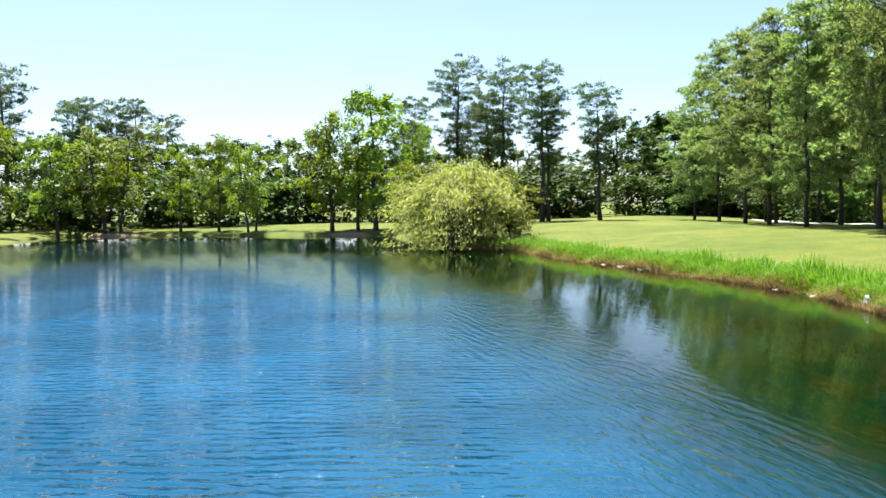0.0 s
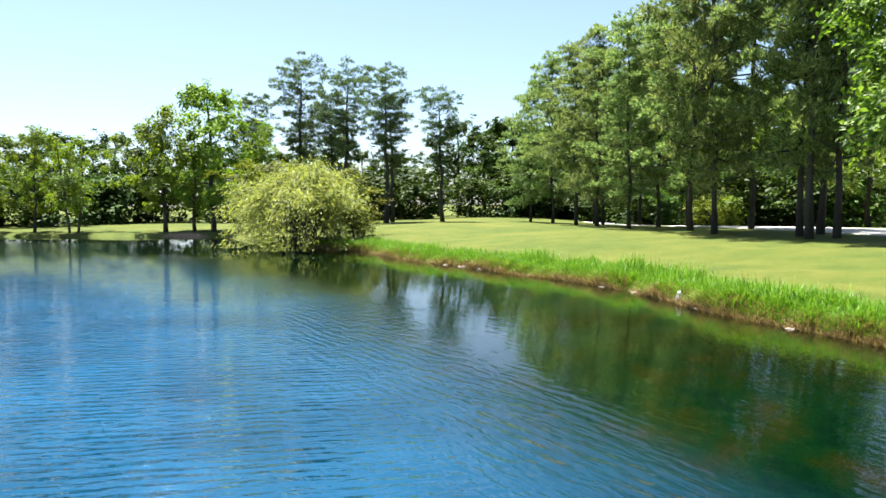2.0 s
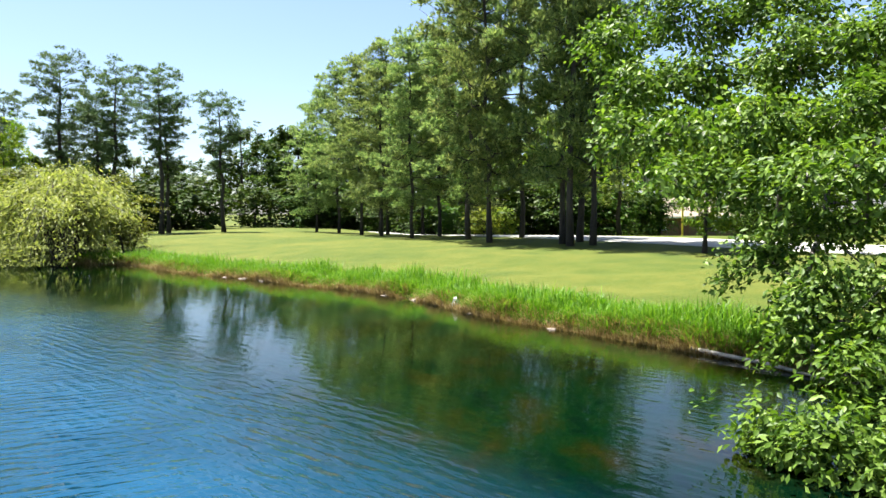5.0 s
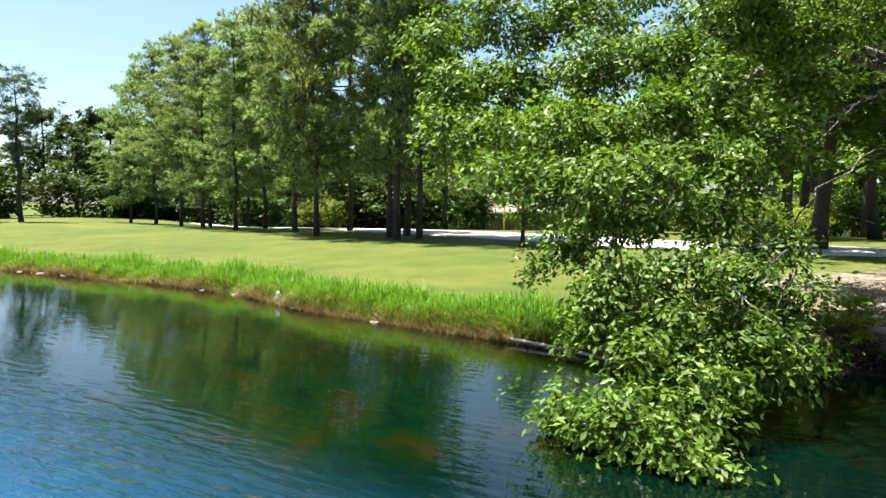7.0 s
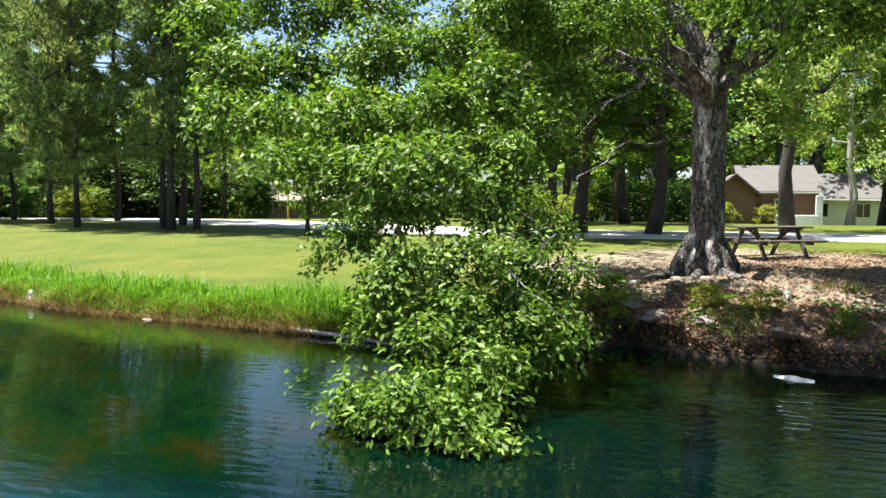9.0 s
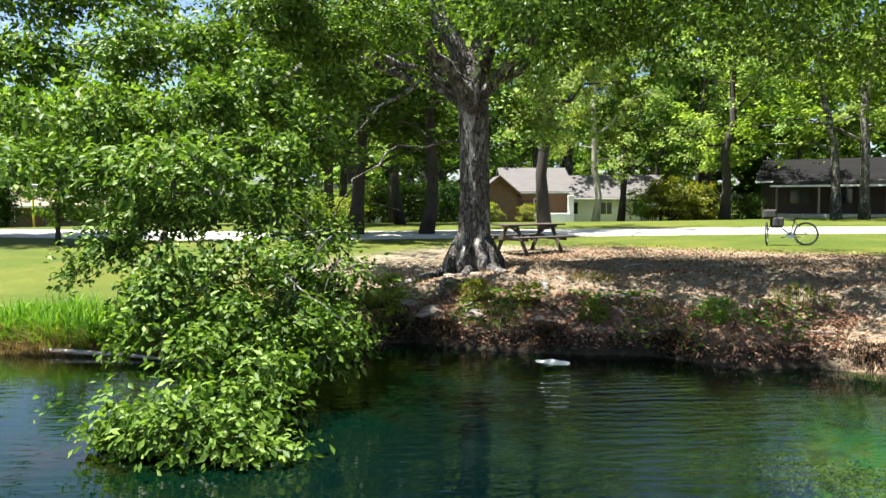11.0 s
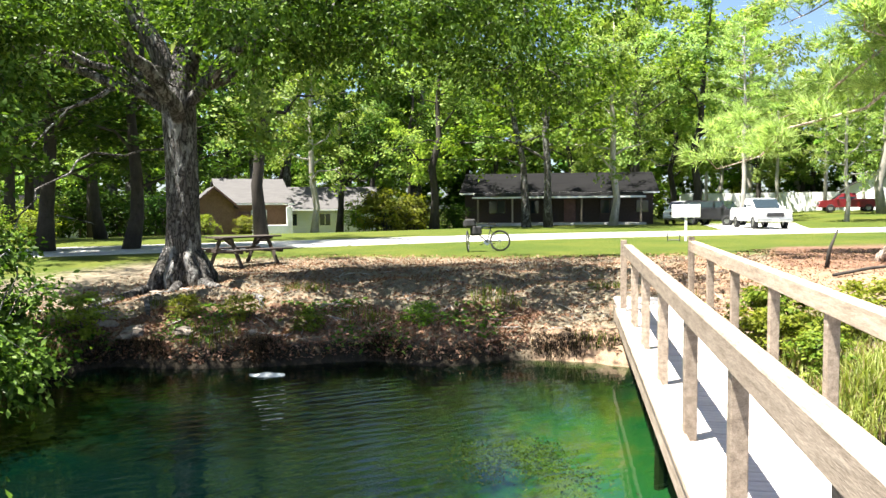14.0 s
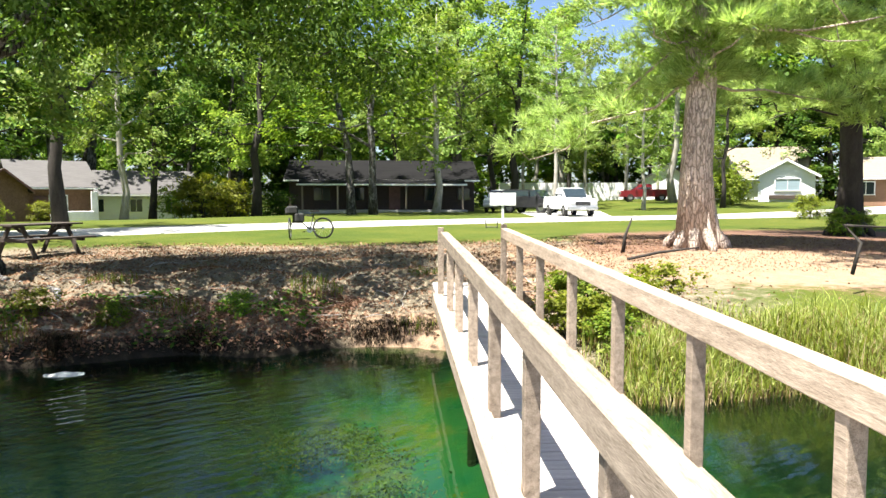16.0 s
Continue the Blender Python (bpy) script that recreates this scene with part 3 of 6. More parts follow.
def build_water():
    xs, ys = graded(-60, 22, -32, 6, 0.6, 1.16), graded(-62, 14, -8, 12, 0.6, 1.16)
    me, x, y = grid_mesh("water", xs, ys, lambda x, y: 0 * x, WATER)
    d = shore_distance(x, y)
    # the oak's shade, put into the water as a more opaque, near-black body
    oak_shade = smooth(-2.0, -3.4, x + 0.25 * np.sin(1.3 * y)) * smooth(-0.7, -2.6, d) * smooth(-14, -9, x)
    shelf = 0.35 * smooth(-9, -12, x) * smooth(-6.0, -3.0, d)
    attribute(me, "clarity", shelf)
    attribute(me, "depth", 0.34 - 0.30 * shelf + 0.36 * oak_shade + 0.24 * smooth(-0.5, -4.0, d) + 0.34 * smooth(-5.6, -9.0, d) - 0.44 * np.exp(-((x + 1.0) ** 2 / 6.5 + (y - 7.2) ** 2 / 10)) * smooth(-0.5, -3.0, d))
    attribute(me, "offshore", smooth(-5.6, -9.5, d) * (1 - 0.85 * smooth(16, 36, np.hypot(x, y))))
    # stops where the oak's shade begins, so only sunlit water takes the lighter colour
    attribute(me, "sunny_algae", smooth(-4.6, -7.4, x) * smooth(-0.1, -0.8, d))
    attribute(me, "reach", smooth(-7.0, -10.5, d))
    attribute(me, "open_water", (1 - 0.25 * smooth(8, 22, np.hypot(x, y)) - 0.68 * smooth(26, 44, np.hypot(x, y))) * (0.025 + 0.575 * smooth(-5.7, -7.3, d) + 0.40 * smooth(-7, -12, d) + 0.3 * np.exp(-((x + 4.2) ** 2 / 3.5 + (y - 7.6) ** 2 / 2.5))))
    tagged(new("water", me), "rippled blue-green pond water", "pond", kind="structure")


def build_road():
    c = road_points()
    way = np.gradient(c, axis=0)
    way /= np.linalg.norm(way, axis=1, keepdims=True)
    side = np.stack([way[:, 1], -way[:, 0]], -1)
    rows = []
    for off, lift in ((-2.85, -0.12), (-2.8, 0.03), (-1.4, 0.05), (0, 0.06), (1.4, 0.05), (2.8, 0.03), (2.85, -0.12)):
        p = c + side * off
        rows.append(np.column_stack([p, ground(p[:, 0], p[:, 1]) + lift]))
    v = np.array(rows).transpose(1, 0, 2).reshape(-1, 3)
    k = len(rows)
    i = (np.arange(len(c) - 1)[:, None] * k + np.arange(k - 1)[None]).ravel()
    me = mesh_of("road", v, np.stack([i, i + 1, i + k + 1, i + k], -1), CONCRETE)
    tagged(new("road", me), "pale sunlit residential road", "road", kind="structure")


build_ground()
build_water()
build_road()


# ---- plants ----
def leaf_quads(rng, centres, length, width, up=0.3, droop=0.0, outward=None, face=None):
    """One folded, pointed leaf of two triangles at every centre. face: the way that the blades tend to turn."""
    n = len(centres)
    nor = rng.normal(size=(n, 3))
    if face is None:
        nor[:, 2] = np.abs(nor[:, 2]) * (1 - up) + up * 1.6
    else:
        nor = nor * 0.5 + face
    nor /= np.linalg.norm(nor, axis=1, keepdims=True)
    way = rng.normal(size=(n, 3)) if outward is None else outward + 0.45 * rng.normal(size=(n, 3))
    way[:, 2] -= droop
    way -= nor * (way * nor).sum(1, keepdims=True)
    way /= np.linalg.norm(way, axis=1, keepdims=True) + 1e-9
    side = np.cross(nor, way)
    size = rng.uniform(0.65, 1.25, (n, 1))
    L, W = length * size, width * size
    a = centres - way * L * 0.5
    b = centres + side * W * 0.5 + way * L * 0.06 + nor * W * 0.12
    c = centres + way * L * 0.5 - nor * W * 0.1
    d = centres - side * W * 0.5 + way * L * 0.06 + nor * W * 0.12
    v = np.stack([a, b, c, d], 1).reshape(-1, 3)
    i = np.arange(n)[:, None] * 4
    return v, np.concatenate([i + [0, 1, 2], i + [0, 2, 3]], 0).reshape(2, n, 3).transpose(1, 0, 2).reshape(-1, 3)


def needle_tufts(rng, centres, ways, count, length, width):
    """Tufts of long needles, each a thin sliver, fanning out along the twig's way."""
    n = len(centres)
    c = np.repeat(centres, count, 0)
    w = np.repeat(ways, count, 0) + rng.normal(size=(n * count, 3)) * 0.62
    w /= np.linalg.norm(w, axis=1, keepdims=True) + 1e-9
    L = length * rng.uniform(0.6, 1.2, (n * count, 1))
    side = np.cross(w, rng.normal(size=(n * count, 3)))
    side /= np.linalg.norm(side, axis=1, keepdims=True) + 1e-9
    tip = c + w * L
    tip[:, 2] -= 0.12 * L[:, 0]
    v = np.stack([c - side * width / 2, c + side * width / 2, tip], 1).reshape(-1, 3)
    return v, np.arange(len(c) * 3).reshape(-1, 3)


def bent(rng, a, b, n=5, sag=0.0, wobble=0.06):
    """A slightly crooked line from a to b that sags or lifts in its middle."""
    a, b = np.array(a, float), np.array(b, float)
    u = np.linspace(0, 1, n)[:, None]
    p = a + (b - a) * u
    p[1:-1] += rng.normal(size=(n - 2, 3)) * wobble * np.linalg.norm(b - a)
    p[:, 2] += sag * 4 * (u * (1 - u))[:, 0]
    return p


def broadleaf(name, seed, h, crown, base, trunk_r, leaf, leaf_mat, bark, count, stems=1, shape=1.0, lean=0.0, twigs=0.5):
    """A tree with a crooked tapered trunk, limbs, twigs and single leaves. Returns the meshes of trunk and crown."""
    rng = np.random.default_rng(seed)
    bm, anchors, outs = bmesh.new(), [], []
    for s in range(stems):
        off = rng.normal(size=2) * (0.0 if stems == 1 else 0.35)
        top = np.array([off[0] * 3 + rng.normal() * 0.04 * h + lean, off[1] * 3 + rng.normal() * 0.04 * h, h * rng.uniform(0.86, 0.95)])
        spine = bent(rng, (off[0], off[1], -0.3), top, 8, 0, 0.009)
        r = trunk_r / math.sqrt(stems) * np.array([1.45, 1.0, 0.9, 0.78, 0.62, 0.45, 0.28, 0.08])
        tube(bm, spine, r, 9)
        limbs = int(13 * (1 if stems == 1 else 0.7))
        for k in range(limbs):
            f = base / h + (0.93 - base / h) * (k + rng.uniform(0, 0.8)) / limbs
            at = np.array([np.interp(f, np.linspace(0, 1, 8), spine[:, j]) for j in range(3)])
            rel = (f * h - base) / (h - base)
            reach = crown * (math.sin(math.pi * min(1, 0.22 + 0.78 * rel) ** shape) * 0.9 + 0.16) * rng.uniform(0.7, 1.15)
            a = k * 2.4 + rng.uniform(-0.5, 0.5)
            tip = at + np.array([math.cos(a) * reach, math.sin(a) * reach, reach * rng.uniform(0.1, 0.75)])
            line = bent(rng, at, tip, 5, 0.06 * reach, 0.05)
            tube(bm, line, np.interp(np.linspace(0, 1, 5), [0, 1], [trunk_r * 0.36 * (1.1 - rel), 0.012]), 5)
            for q in np.linspace(0.35, 1.0, 6):
                p = np.array([np.interp(q, np.linspace(0, 1, 5), line[:, j]) for j in range(3)])
                for _ in range(2):
                    e = p + rng.normal(size=3) * np.array([0.32, 0.32, 0.26]) * (0.35 + reach * 0.55)
                    anchors.append(e)
                    outs.append(e - at)
                    if rng.random() < twigs:
                        tube(bm, [p, (p + e) / 2 + rng.normal(size=3) * 0.05, e], [0.02, 0.013, 0.006], 3)
    anchors, outs = np.array(anchors), np.array(outs)
    heavy = rng.uniform(0.15, 1.0, len(anchors)) ** 1.5
    pick = rng.choice(len(anchors), count, p=heavy / heavy.sum())
    tight = 0.05 * crown + 0.07
    pts = anchors[pick] + rng.normal(size=(count, 3)) * np.array([tight, tight, tight * 0.7])
    o = outs[pick] / (np.linalg.norm(outs[pick], axis=1, keepdims=True) + 1e-6)
    v, f = leaf_quads(rng, pts, leaf, leaf * 0.66, 0.3, 0.35, o, o * 0.75 + np.array([0, 0, 0.65]))
    trunk = bpy.data.meshes.new("trunk")
    bm.to_mesh(trunk)
    bm.free()
    trunk.materials.append(bark)
    trunk.polygons.foreach_set("use_smooth", np.ones(len(trunk.polygons), bool))
    return trunk, mesh_of("crown", v, f, leaf_mat, False)


def pine(name, seed, h, base, reach, trunk_r, tufts, needles, length, width, leaf_mat, bark, open_crown=0.0, droop=0.0, thick=1.0):
    """A pine: straight trunk, whorls of near-level limbs, needle tufts at the twigs."""
    rng = np.random.default_rng(seed)
    bm, anchors, ways = bmesh.new(), [], []
    top = np.array([rng.normal() * 0.02 * h, rng.normal() * 0.02 * h, h])
    spine = bent(rng, (0, 0, -0.3), top, 9, 0, 0.006)
    tube(bm, spine, trunk_r * np.array([1.5, 1.0, 0.92, 0.84, 0.74, 0.6, 0.44, 0.26, 0.05]), 10)
    limbs = int((h - base) * (3.4 if not open_crown else 2.5) * thick)
    for k in range(limbs):
        z = base + (h * 0.985 - base) * (k + rng.uniform(0, 0.9)) / limbs
        rel = (z - base) / (h - base)
        at = np.array([np.interp(z / h, np.linspace(0, 1, 9), spine[:, j]) for j in range(3)])
        prof = 0.5 + 0.55 * math.sin(math.pi * (0.22 + 0.76 * rel)) - 0.12 * rel if not open_crown else 0.35 + 0.75 * math.sin(math.pi * (0.12 + 0.83 * rel))
        L = reach * prof * rng.uniform(0.55, 1.15)
        a = k * 2.39 + rng.uniform(-0.4, 0.4)
        rise = rng.uniform(-0.05, 0.35) + 0.35 * rel - droop
        tip = at + np.array([math.cos(a) * L, math.sin(a) * L, rise * L])
        line = bent(rng, at, tip, 5, -0.05 * L, 0.04)
        tube(bm, line, np.interp(np.linspace(0, 1, 5), [0, 1], [0.03 + trunk_r * 0.22 * (1 - rel), 0.01]), 5)
        for q in np.linspace(0.2 + 0.25 * open_crown, 1.0, 8):
            p = np.array([np.interp(q, np.linspace(0, 1, 5), line[:, j]) for j in range(3)])
            for _ in range(1):
                e = p + rng.normal(size=3) * np.array([0.30, 0.30, 0.12]) * (0.3 + 0.42 * L * q)
                e[2] += 0.12
                anchors.append(e)
                w = (e - at) * np.array([1, 1, 0.4])
                w = w / (np.linalg.norm(w) + 1e-6) + np.array([0, 0, 0.55 - droop])
                ways.append(w)
                if rng.random() < 0.4:
                    tube(bm, [p, e], [0.018, 0.007], 3)
    anchors, ways = np.array(anchors), np.array(ways)
    pick = rng.integers(0, len(anchors), tufts)
    c = anchors[pick] + rng.normal(size=(tufts, 3)) * np.array([0.2, 0.2, 0.11])
    v, f = needle_tufts(rng, c, ways[pick], needles, length, width)
    trunk = bpy.data.meshes.new("trunk")
    bm.to_mesh(trunk)
    bm.free()
    trunk.materials.append(bark)
    trunk.polygons.foreach_set("use_smooth", np.ones(len(trunk.polygons), bool))
    return trunk, mesh_of("crown", v, f, leaf_mat, False)


def clumped_pine(seed, h, base, reach, trunk_r, limbs, puffs, tufts, needles, length, width, leaf_mat, bark, profile, puff=0.42, lift=0.25, inner=0.35, droop=0.0, limb=0.2, bare=None):
    """A pine whose needles stand in rounded clumps along level limbs, bright on top, with gaps between the layers.
    profile: how far the limbs reach at each part of the crown's height."""
    rng = np.random.default_rng(seed)
    bm, hubs, ways, sizes = bmesh.new(), [], [], []
    top = np.array([rng.normal() * 0.02 * h, rng.normal() * 0.02 * h, h])
    spine = bent(rng, (0, 0, -0.3), top, 9, 0, 0.006)
    tube(bm, spine, trunk_r * np.array([1.5, 1.0, 0.92, 0.84, 0.74, 0.6, 0.44, 0.26, 0.05]), 10)
    for a in (np.arange(8) * 0.785 + rng.uniform(-0.2, 0.2, 8) if trunk_r > 0.3 else ()):
        foot = rng.uniform(0.62, 0.85)
        tube(bm, [(math.cos(a) * q, math.sin(a) * q, z) for q, z in ((trunk_r * 0.72, 1.0), (trunk_r * 0.95, 0.42), (foot * 0.85, 0.1), (foot, -0.15))], [0.12, 0.15, 0.12, 0.07], 7)
    for k in range(limbs):
        rel = (k + rng.uniform(0, 0.9)) / limbs
        z = base + (h * 0.985 - base) * rel
        at = np.array([np.interp(z / h, np.linspace(0, 1, 9), spine[:, j]) for j in range(3)])
        L = reach * np.interp(rel, np.linspace(0, 1, len(profile)), profile) * rng.uniform(0.62, 1.12)
        a = k * 2.39 + rng.uniform(-0.5, 0.5)
        if bare is not None and rel < 0.7 and math.cos(a - radians(bare)) > 0.45:
            L *= 0.3
        way = np.array([math.cos(a), math.sin(a), 0])
        across = np.array([-way[1], way[0], 0])
        tip = at + way * L + np.array([0, 0, L * (rng.uniform(-0.3, 0.4) + 0.75 * rel - 0.15 - droop)])
        line = bent(rng, at, tip, 5, -0.05 * L, 0.035)
        tube(bm, line, np.interp(np.linspace(0, 1, 5), [0, 1], [0.02 + trunk_r * limb * (1 - rel), 0.01]), 5)
        n = max(2, int(round(puffs * (0.35 + 0.65 * L / reach))))
        for q in np.linspace(inner, 1.0, n):
            p = np.array([np.interp(q, np.linspace(0, 1, 5), line[:, j]) for j in range(3)])
            e = p + across * rng.normal() * 0.30 * L * q * 0.8 + way * rng.normal() * 0.12 + np.array([0, 0, rng.uniform(-0.7, 1.0) * lift])
            hubs.append(e)
            ways.append(way)
            sizes.append(puff * rng.uniform(0.6, 1.25))
            if rng.random() < 0.5:
                tube(bm, [p, e], [0.018, 0.008], 3)
    hubs, ways, sizes = np.repeat(np.array(hubs), tufts, 0), np.repeat(np.array(ways), tufts, 0), np.repeat(np.array(sizes), tufts)[:, None]
    d = rng.normal(size=hubs.shape)
    d[:, 2] = np.abs(d[:, 2]) * 0.9 - 0.2
    d /= np.linalg.norm(d, axis=1, keepdims=True)
    c = hubs + d * sizes * np.array([1.0, 1.0, 0.8]) * rng.uniform(0.25, 1.0, sizes.shape)
    w = np.repeat(d * 0.7 + ways * 0.35 + np.array([0, 0, 0.4]), needles, 0) + rng.normal(size=(len(c) * needles, 3)) * 0.45
    w /= np.linalg.norm(w, axis=1, keepdims=True)
    c = np.repeat(c, needles, 0)
    face = np.repeat(d * 0.8 + np.array([0, 0, 0.7]), needles, 0) + rng.normal(size=c.shape) * 0.4
    side = np.cross(w, face)
    side /= np.linalg.norm(side, axis=1, keepdims=True) + 1e-9
    tip = c + w * length * rng.uniform(0.6, 1.2, (len(c), 1))
    tip[:, 2] -= 0.04
    v = np.stack([c - side * width / 2, c + side * width / 2, tip], 1).reshape(-1, 3)
    trunk = bpy.data.meshes.new("trunk")
    bm.to_mesh(trunk)
    bm.free()
    trunk.materials.append(bark)
    trunk.polygons.foreach_set("use_smooth", np.ones(len(trunk.polygons), bool))
    return trunk, mesh_of("crown", v, np.arange(len(v)).reshape(-1, 3), leaf_mat, False)


def plant(name, meshes, x, y, turn, scale, label, category="tree", group="", z=None, wide=None):
    """Stands a tree of those meshes on the ground."""
    ob = thing(name, pose(x, y, height(x, y) if z is None else z, 0, 0, turn), label, category, group)
    ob.scale = (scale * (wide or 1), scale * (wide or 1), scale)
    for n, me in zip(("trunk", "crown"), meshes):
        piece(n, me, ob)
    return ob


def at(bearing, dist):
    """A place by compass bearing and distance from the pier."""
    return math.sin(radians(bearing)) * dist, math.cos(radians(bearing)) * dist


# trees of the far shore
GUMS = [broadleaf("gum", 11 + k, 9.0, 2.5, 1.6, 0.14, 0.21, BANK_LEAF, DARK_BARK, 6500, stems, 1.0) for k, stems in enumerate((1, 2, 1))]
for k, (x, y, h, w) in enumerate(((-44.6, -58.1, 9.6, 1.0), (-49.4, -56.6, 10.2, 1.25), (-51.3, -50.4, 7.9, 0.95), (-51.9, -46.4, 9.0, 0.85), (-51.4, -42.4, 8.4, 1.0),
                                 (-52.4, -34.6, 10.4, 1.05), (-52.6, -30.5, 12.4, 1.0), (-54.5, -27.5, 8.6, 0.8), (-53.0, -32.4, 8.2, 1.1), (-39.0, -59.5, 10.5, 1.1), (-34.5, -60.5, 10.0, 1.2))):
    plant("sweetgum_tree", GUMS[k % 3], x, y, 67 * k, h / 8.4, "young bright-green sweetgum tree on the far pond bank", group="trees on the far bank", wide=w * 0.85)

# tall thin-crowned pines behind the willow
OVAL = (0.30, 0.55, 0.8, 0.95, 1.0, 1.0, 0.9, 0.65)
TALL = [clumped_pine(31 + k, 15.0, 6.0 + 0.8 * k, 2.6, 0.20, 36, 6, 19, 9, 0.30, 0.045, TALL_LEAF, DARK_BARK, OVAL, 0.44, 0.5, 0.35) for k in range(3)]
for k, (x, y, h) in enumerate(((-66, -28.9, 15.0), (-61.8, -22.9, 13.2), (-59.2, -18.4, 12.3), (-61.0, -18.4, 10.2), (-58.5, -13.4, 10.3), (-71.3, -36.2, 12.6), (-69, -36.5, 10.0), (-73, -31.5, 10.5), (-64, -25.0, 11.5),
                               (-63.6, -92.2, 20.0), (-71.7, -89.9, 16.5), (-75.5, -90.7, 17.0), (-76.1, -86.3, 16.0), (-80.3, -86.5, 17.0), (-79.7, -80.1, 14.5))):
    plant("loblolly_pine", TALL[k % 3], x, y, 53 * k, h / 15.0, "tall loblolly pine with a bare trunk and open crown", group="tall pines beyond the pond", wide=1.05)

# the dense row of pines along the lawn
FULL = (0.55, 0.85, 1.0, 1.0, 0.95, 0.85, 0.68, 0.45, 0.2)
ROW = [clumped_pine(41 + k, 14.0, 2.3 + 0.5 * k, 3.3, 0.12, 44, 6, 24, 9, 0.30, 0.054, PINE_LEAF, DARK_BARK, FULL, 0.52, 0.7, 0.25) for k in range(3)]
HIGH = [clumped_pine(45 + k, 14.0, 4.4 + 0.5 * k, 2.9, 0.13, 32, 6, 20, 9, 0.30, 0.05, PINE_LEAF, DARK_BARK, OVAL, 0.52, 0.6, 0.3) for k in range(2)]
for k, (x, y, h) in enumerate(((-62.5, -6.7, 11.4), (-59.3, -4.6, 12.8), (-51.4, -2.4, 12.0), (-46.6, -0.9, 11.6), (-41.4, 0.9, 11.0), (-37.7, 3.7, 13.6), (-34.7, 4.4, 17.0), (-32.2, 7.3, 17.6),
                               (-30.7, 7.3, 18.4), (-30.9, 8.3, 17.8), (-66, -1.5, 12.2), (-56, 2.0, 12.8), (-48, 4.6, 12.8), (-53, -0.6, 11.4), (-44.5, 2.6, 12.0), (-33.6, 8.4, 19.0), (-39.9, 6.8, 18.6))):
    plant("pine_tree", HIGH[k % 2] if k in (8, 15) else ROW[k % 3], x, y, 71 * k, h / 14.0, "dense dark-green pine at the edge of the lawn", group="row of pines along the lawn", wide=0.76 if k in (6, 7, 8, 9, 15, 16) else None)

# willow and shrubs at the water's edge
def willow(seed):
    rng = np.random.default_rng(seed)
    bm, pts, outs = bmesh.new(), [], []
    for k in range(74):
        a, lift = rng.uniform(0, 2 * math.pi), rng.uniform(0.5, 1.0)
        lobe = 0.8 + 0.28 * math.sin(2 * a + 0.6) + 0.16 * math.sin(5 * a + 1.0)
        r = rng.uniform(0.9, 3.3) * (0.7 + 0.3 * lobe)
        lift *= 0.75 + 0.32 * lobe
        top = np.array([math.cos(a) * r * 0.62, math.sin(a) * r * 0.62, 1.3 + 2.9 * lift * math.cos(min(1.4, r / 2.9))])
        end = np.array([math.cos(a) * r * 1.15, math.sin(a) * r * 1.15, max(0.06, top[2] + rng.uniform(-3.8, -0.2))])
        line = np.vstack([bent(rng, (rng.normal() * 0.25, rng.normal() * 0.25, -0.3), top, 4, 0.25, 0.03), bent(rng, top, end, 4, 0.15, 0.03)[1:]])
        tube(bm, line, np.linspace(0.05, 0.006, len(line)), 4)
        for q in np.linspace(0.42, 1, 14):
            p = np.array([np.interp(q, np.linspace(0, 1, len(line)), line[:, j]) for j in range(3)])
            pts.append(p)
            outs.append(np.array([math.cos(a), math.sin(a), -0.5]))
    pts, outs = np.array(pts), np.array(outs)
    pick = rng.integers(0, len(pts), 32000)
    c = pts[pick] + rng.normal(size=(32000, 3)) * np.array([0.24, 0.24, 0.24])
    c[:, 2] = np.maximum(c[:, 2], 0.03)
    v, f = leaf_quads(rng, c, 0.20, 0.05, 0.2, 0.8, outs[pick])
    trunk = bpy.data.meshes.new("trunk")
    bm.to_mesh(trunk)
    bm.free()
    trunk.materials.append(DARK_BARK)
    return trunk, mesh_of("crown", v, f, WILLOW_LEAF, False)


WILLOW = willow(5)
plant("willow_bush", WILLOW, -36.9, -15.9, 0, 1.08, "sprawling pale yellow-green willow hanging over the water", "tree", z=0.15, wide=1.2)
THICKET = [broadleaf("thicket", 56 + k, 3.0, 1.5, 0.2, 0.06, 0.24, mat, DARK_BARK, 1700, 2, 0.8, 0.0, 0.08) for k, mat in enumerate((BANK_LEAF, DARK_LEAF, YELLOW_LEAF, WOOD_LEAF))]
OLIVE = [broadleaf("olive", 21 + k, 9.0, 2.5, 0.8, 0.14, 0.21, OLIVE_LEAF, DARK_BARK, 5200, 2, 1.0) for k in range(2)]
SHRUBS = [broadleaf("shrub", 51 + k, 3.0, 1.5, 0.3, 0.06, 0.17, mat, DARK_BARK, 3800, 3, 0.8) for k, mat in enumerate((BANK_LEAF, DARK_LEAF, YELLOW_LEAF, WOOD_LEAF))]
for k, (x, y, h, v) in enumerate(((-40.5, -18.5, 5.2, 0), (-40.0, -15.4, 4.6, 0), (-42.5, -21.0, 5.6, 0), (-38.2, -13.6, 3.0, 2))):
    plant("shrub", OLIVE[k % 2], x, y, 80 * k, h / 9.0, "tall leafy shrub behind the willow", "shrub", "shrubs behind the willow", wide=1.5)

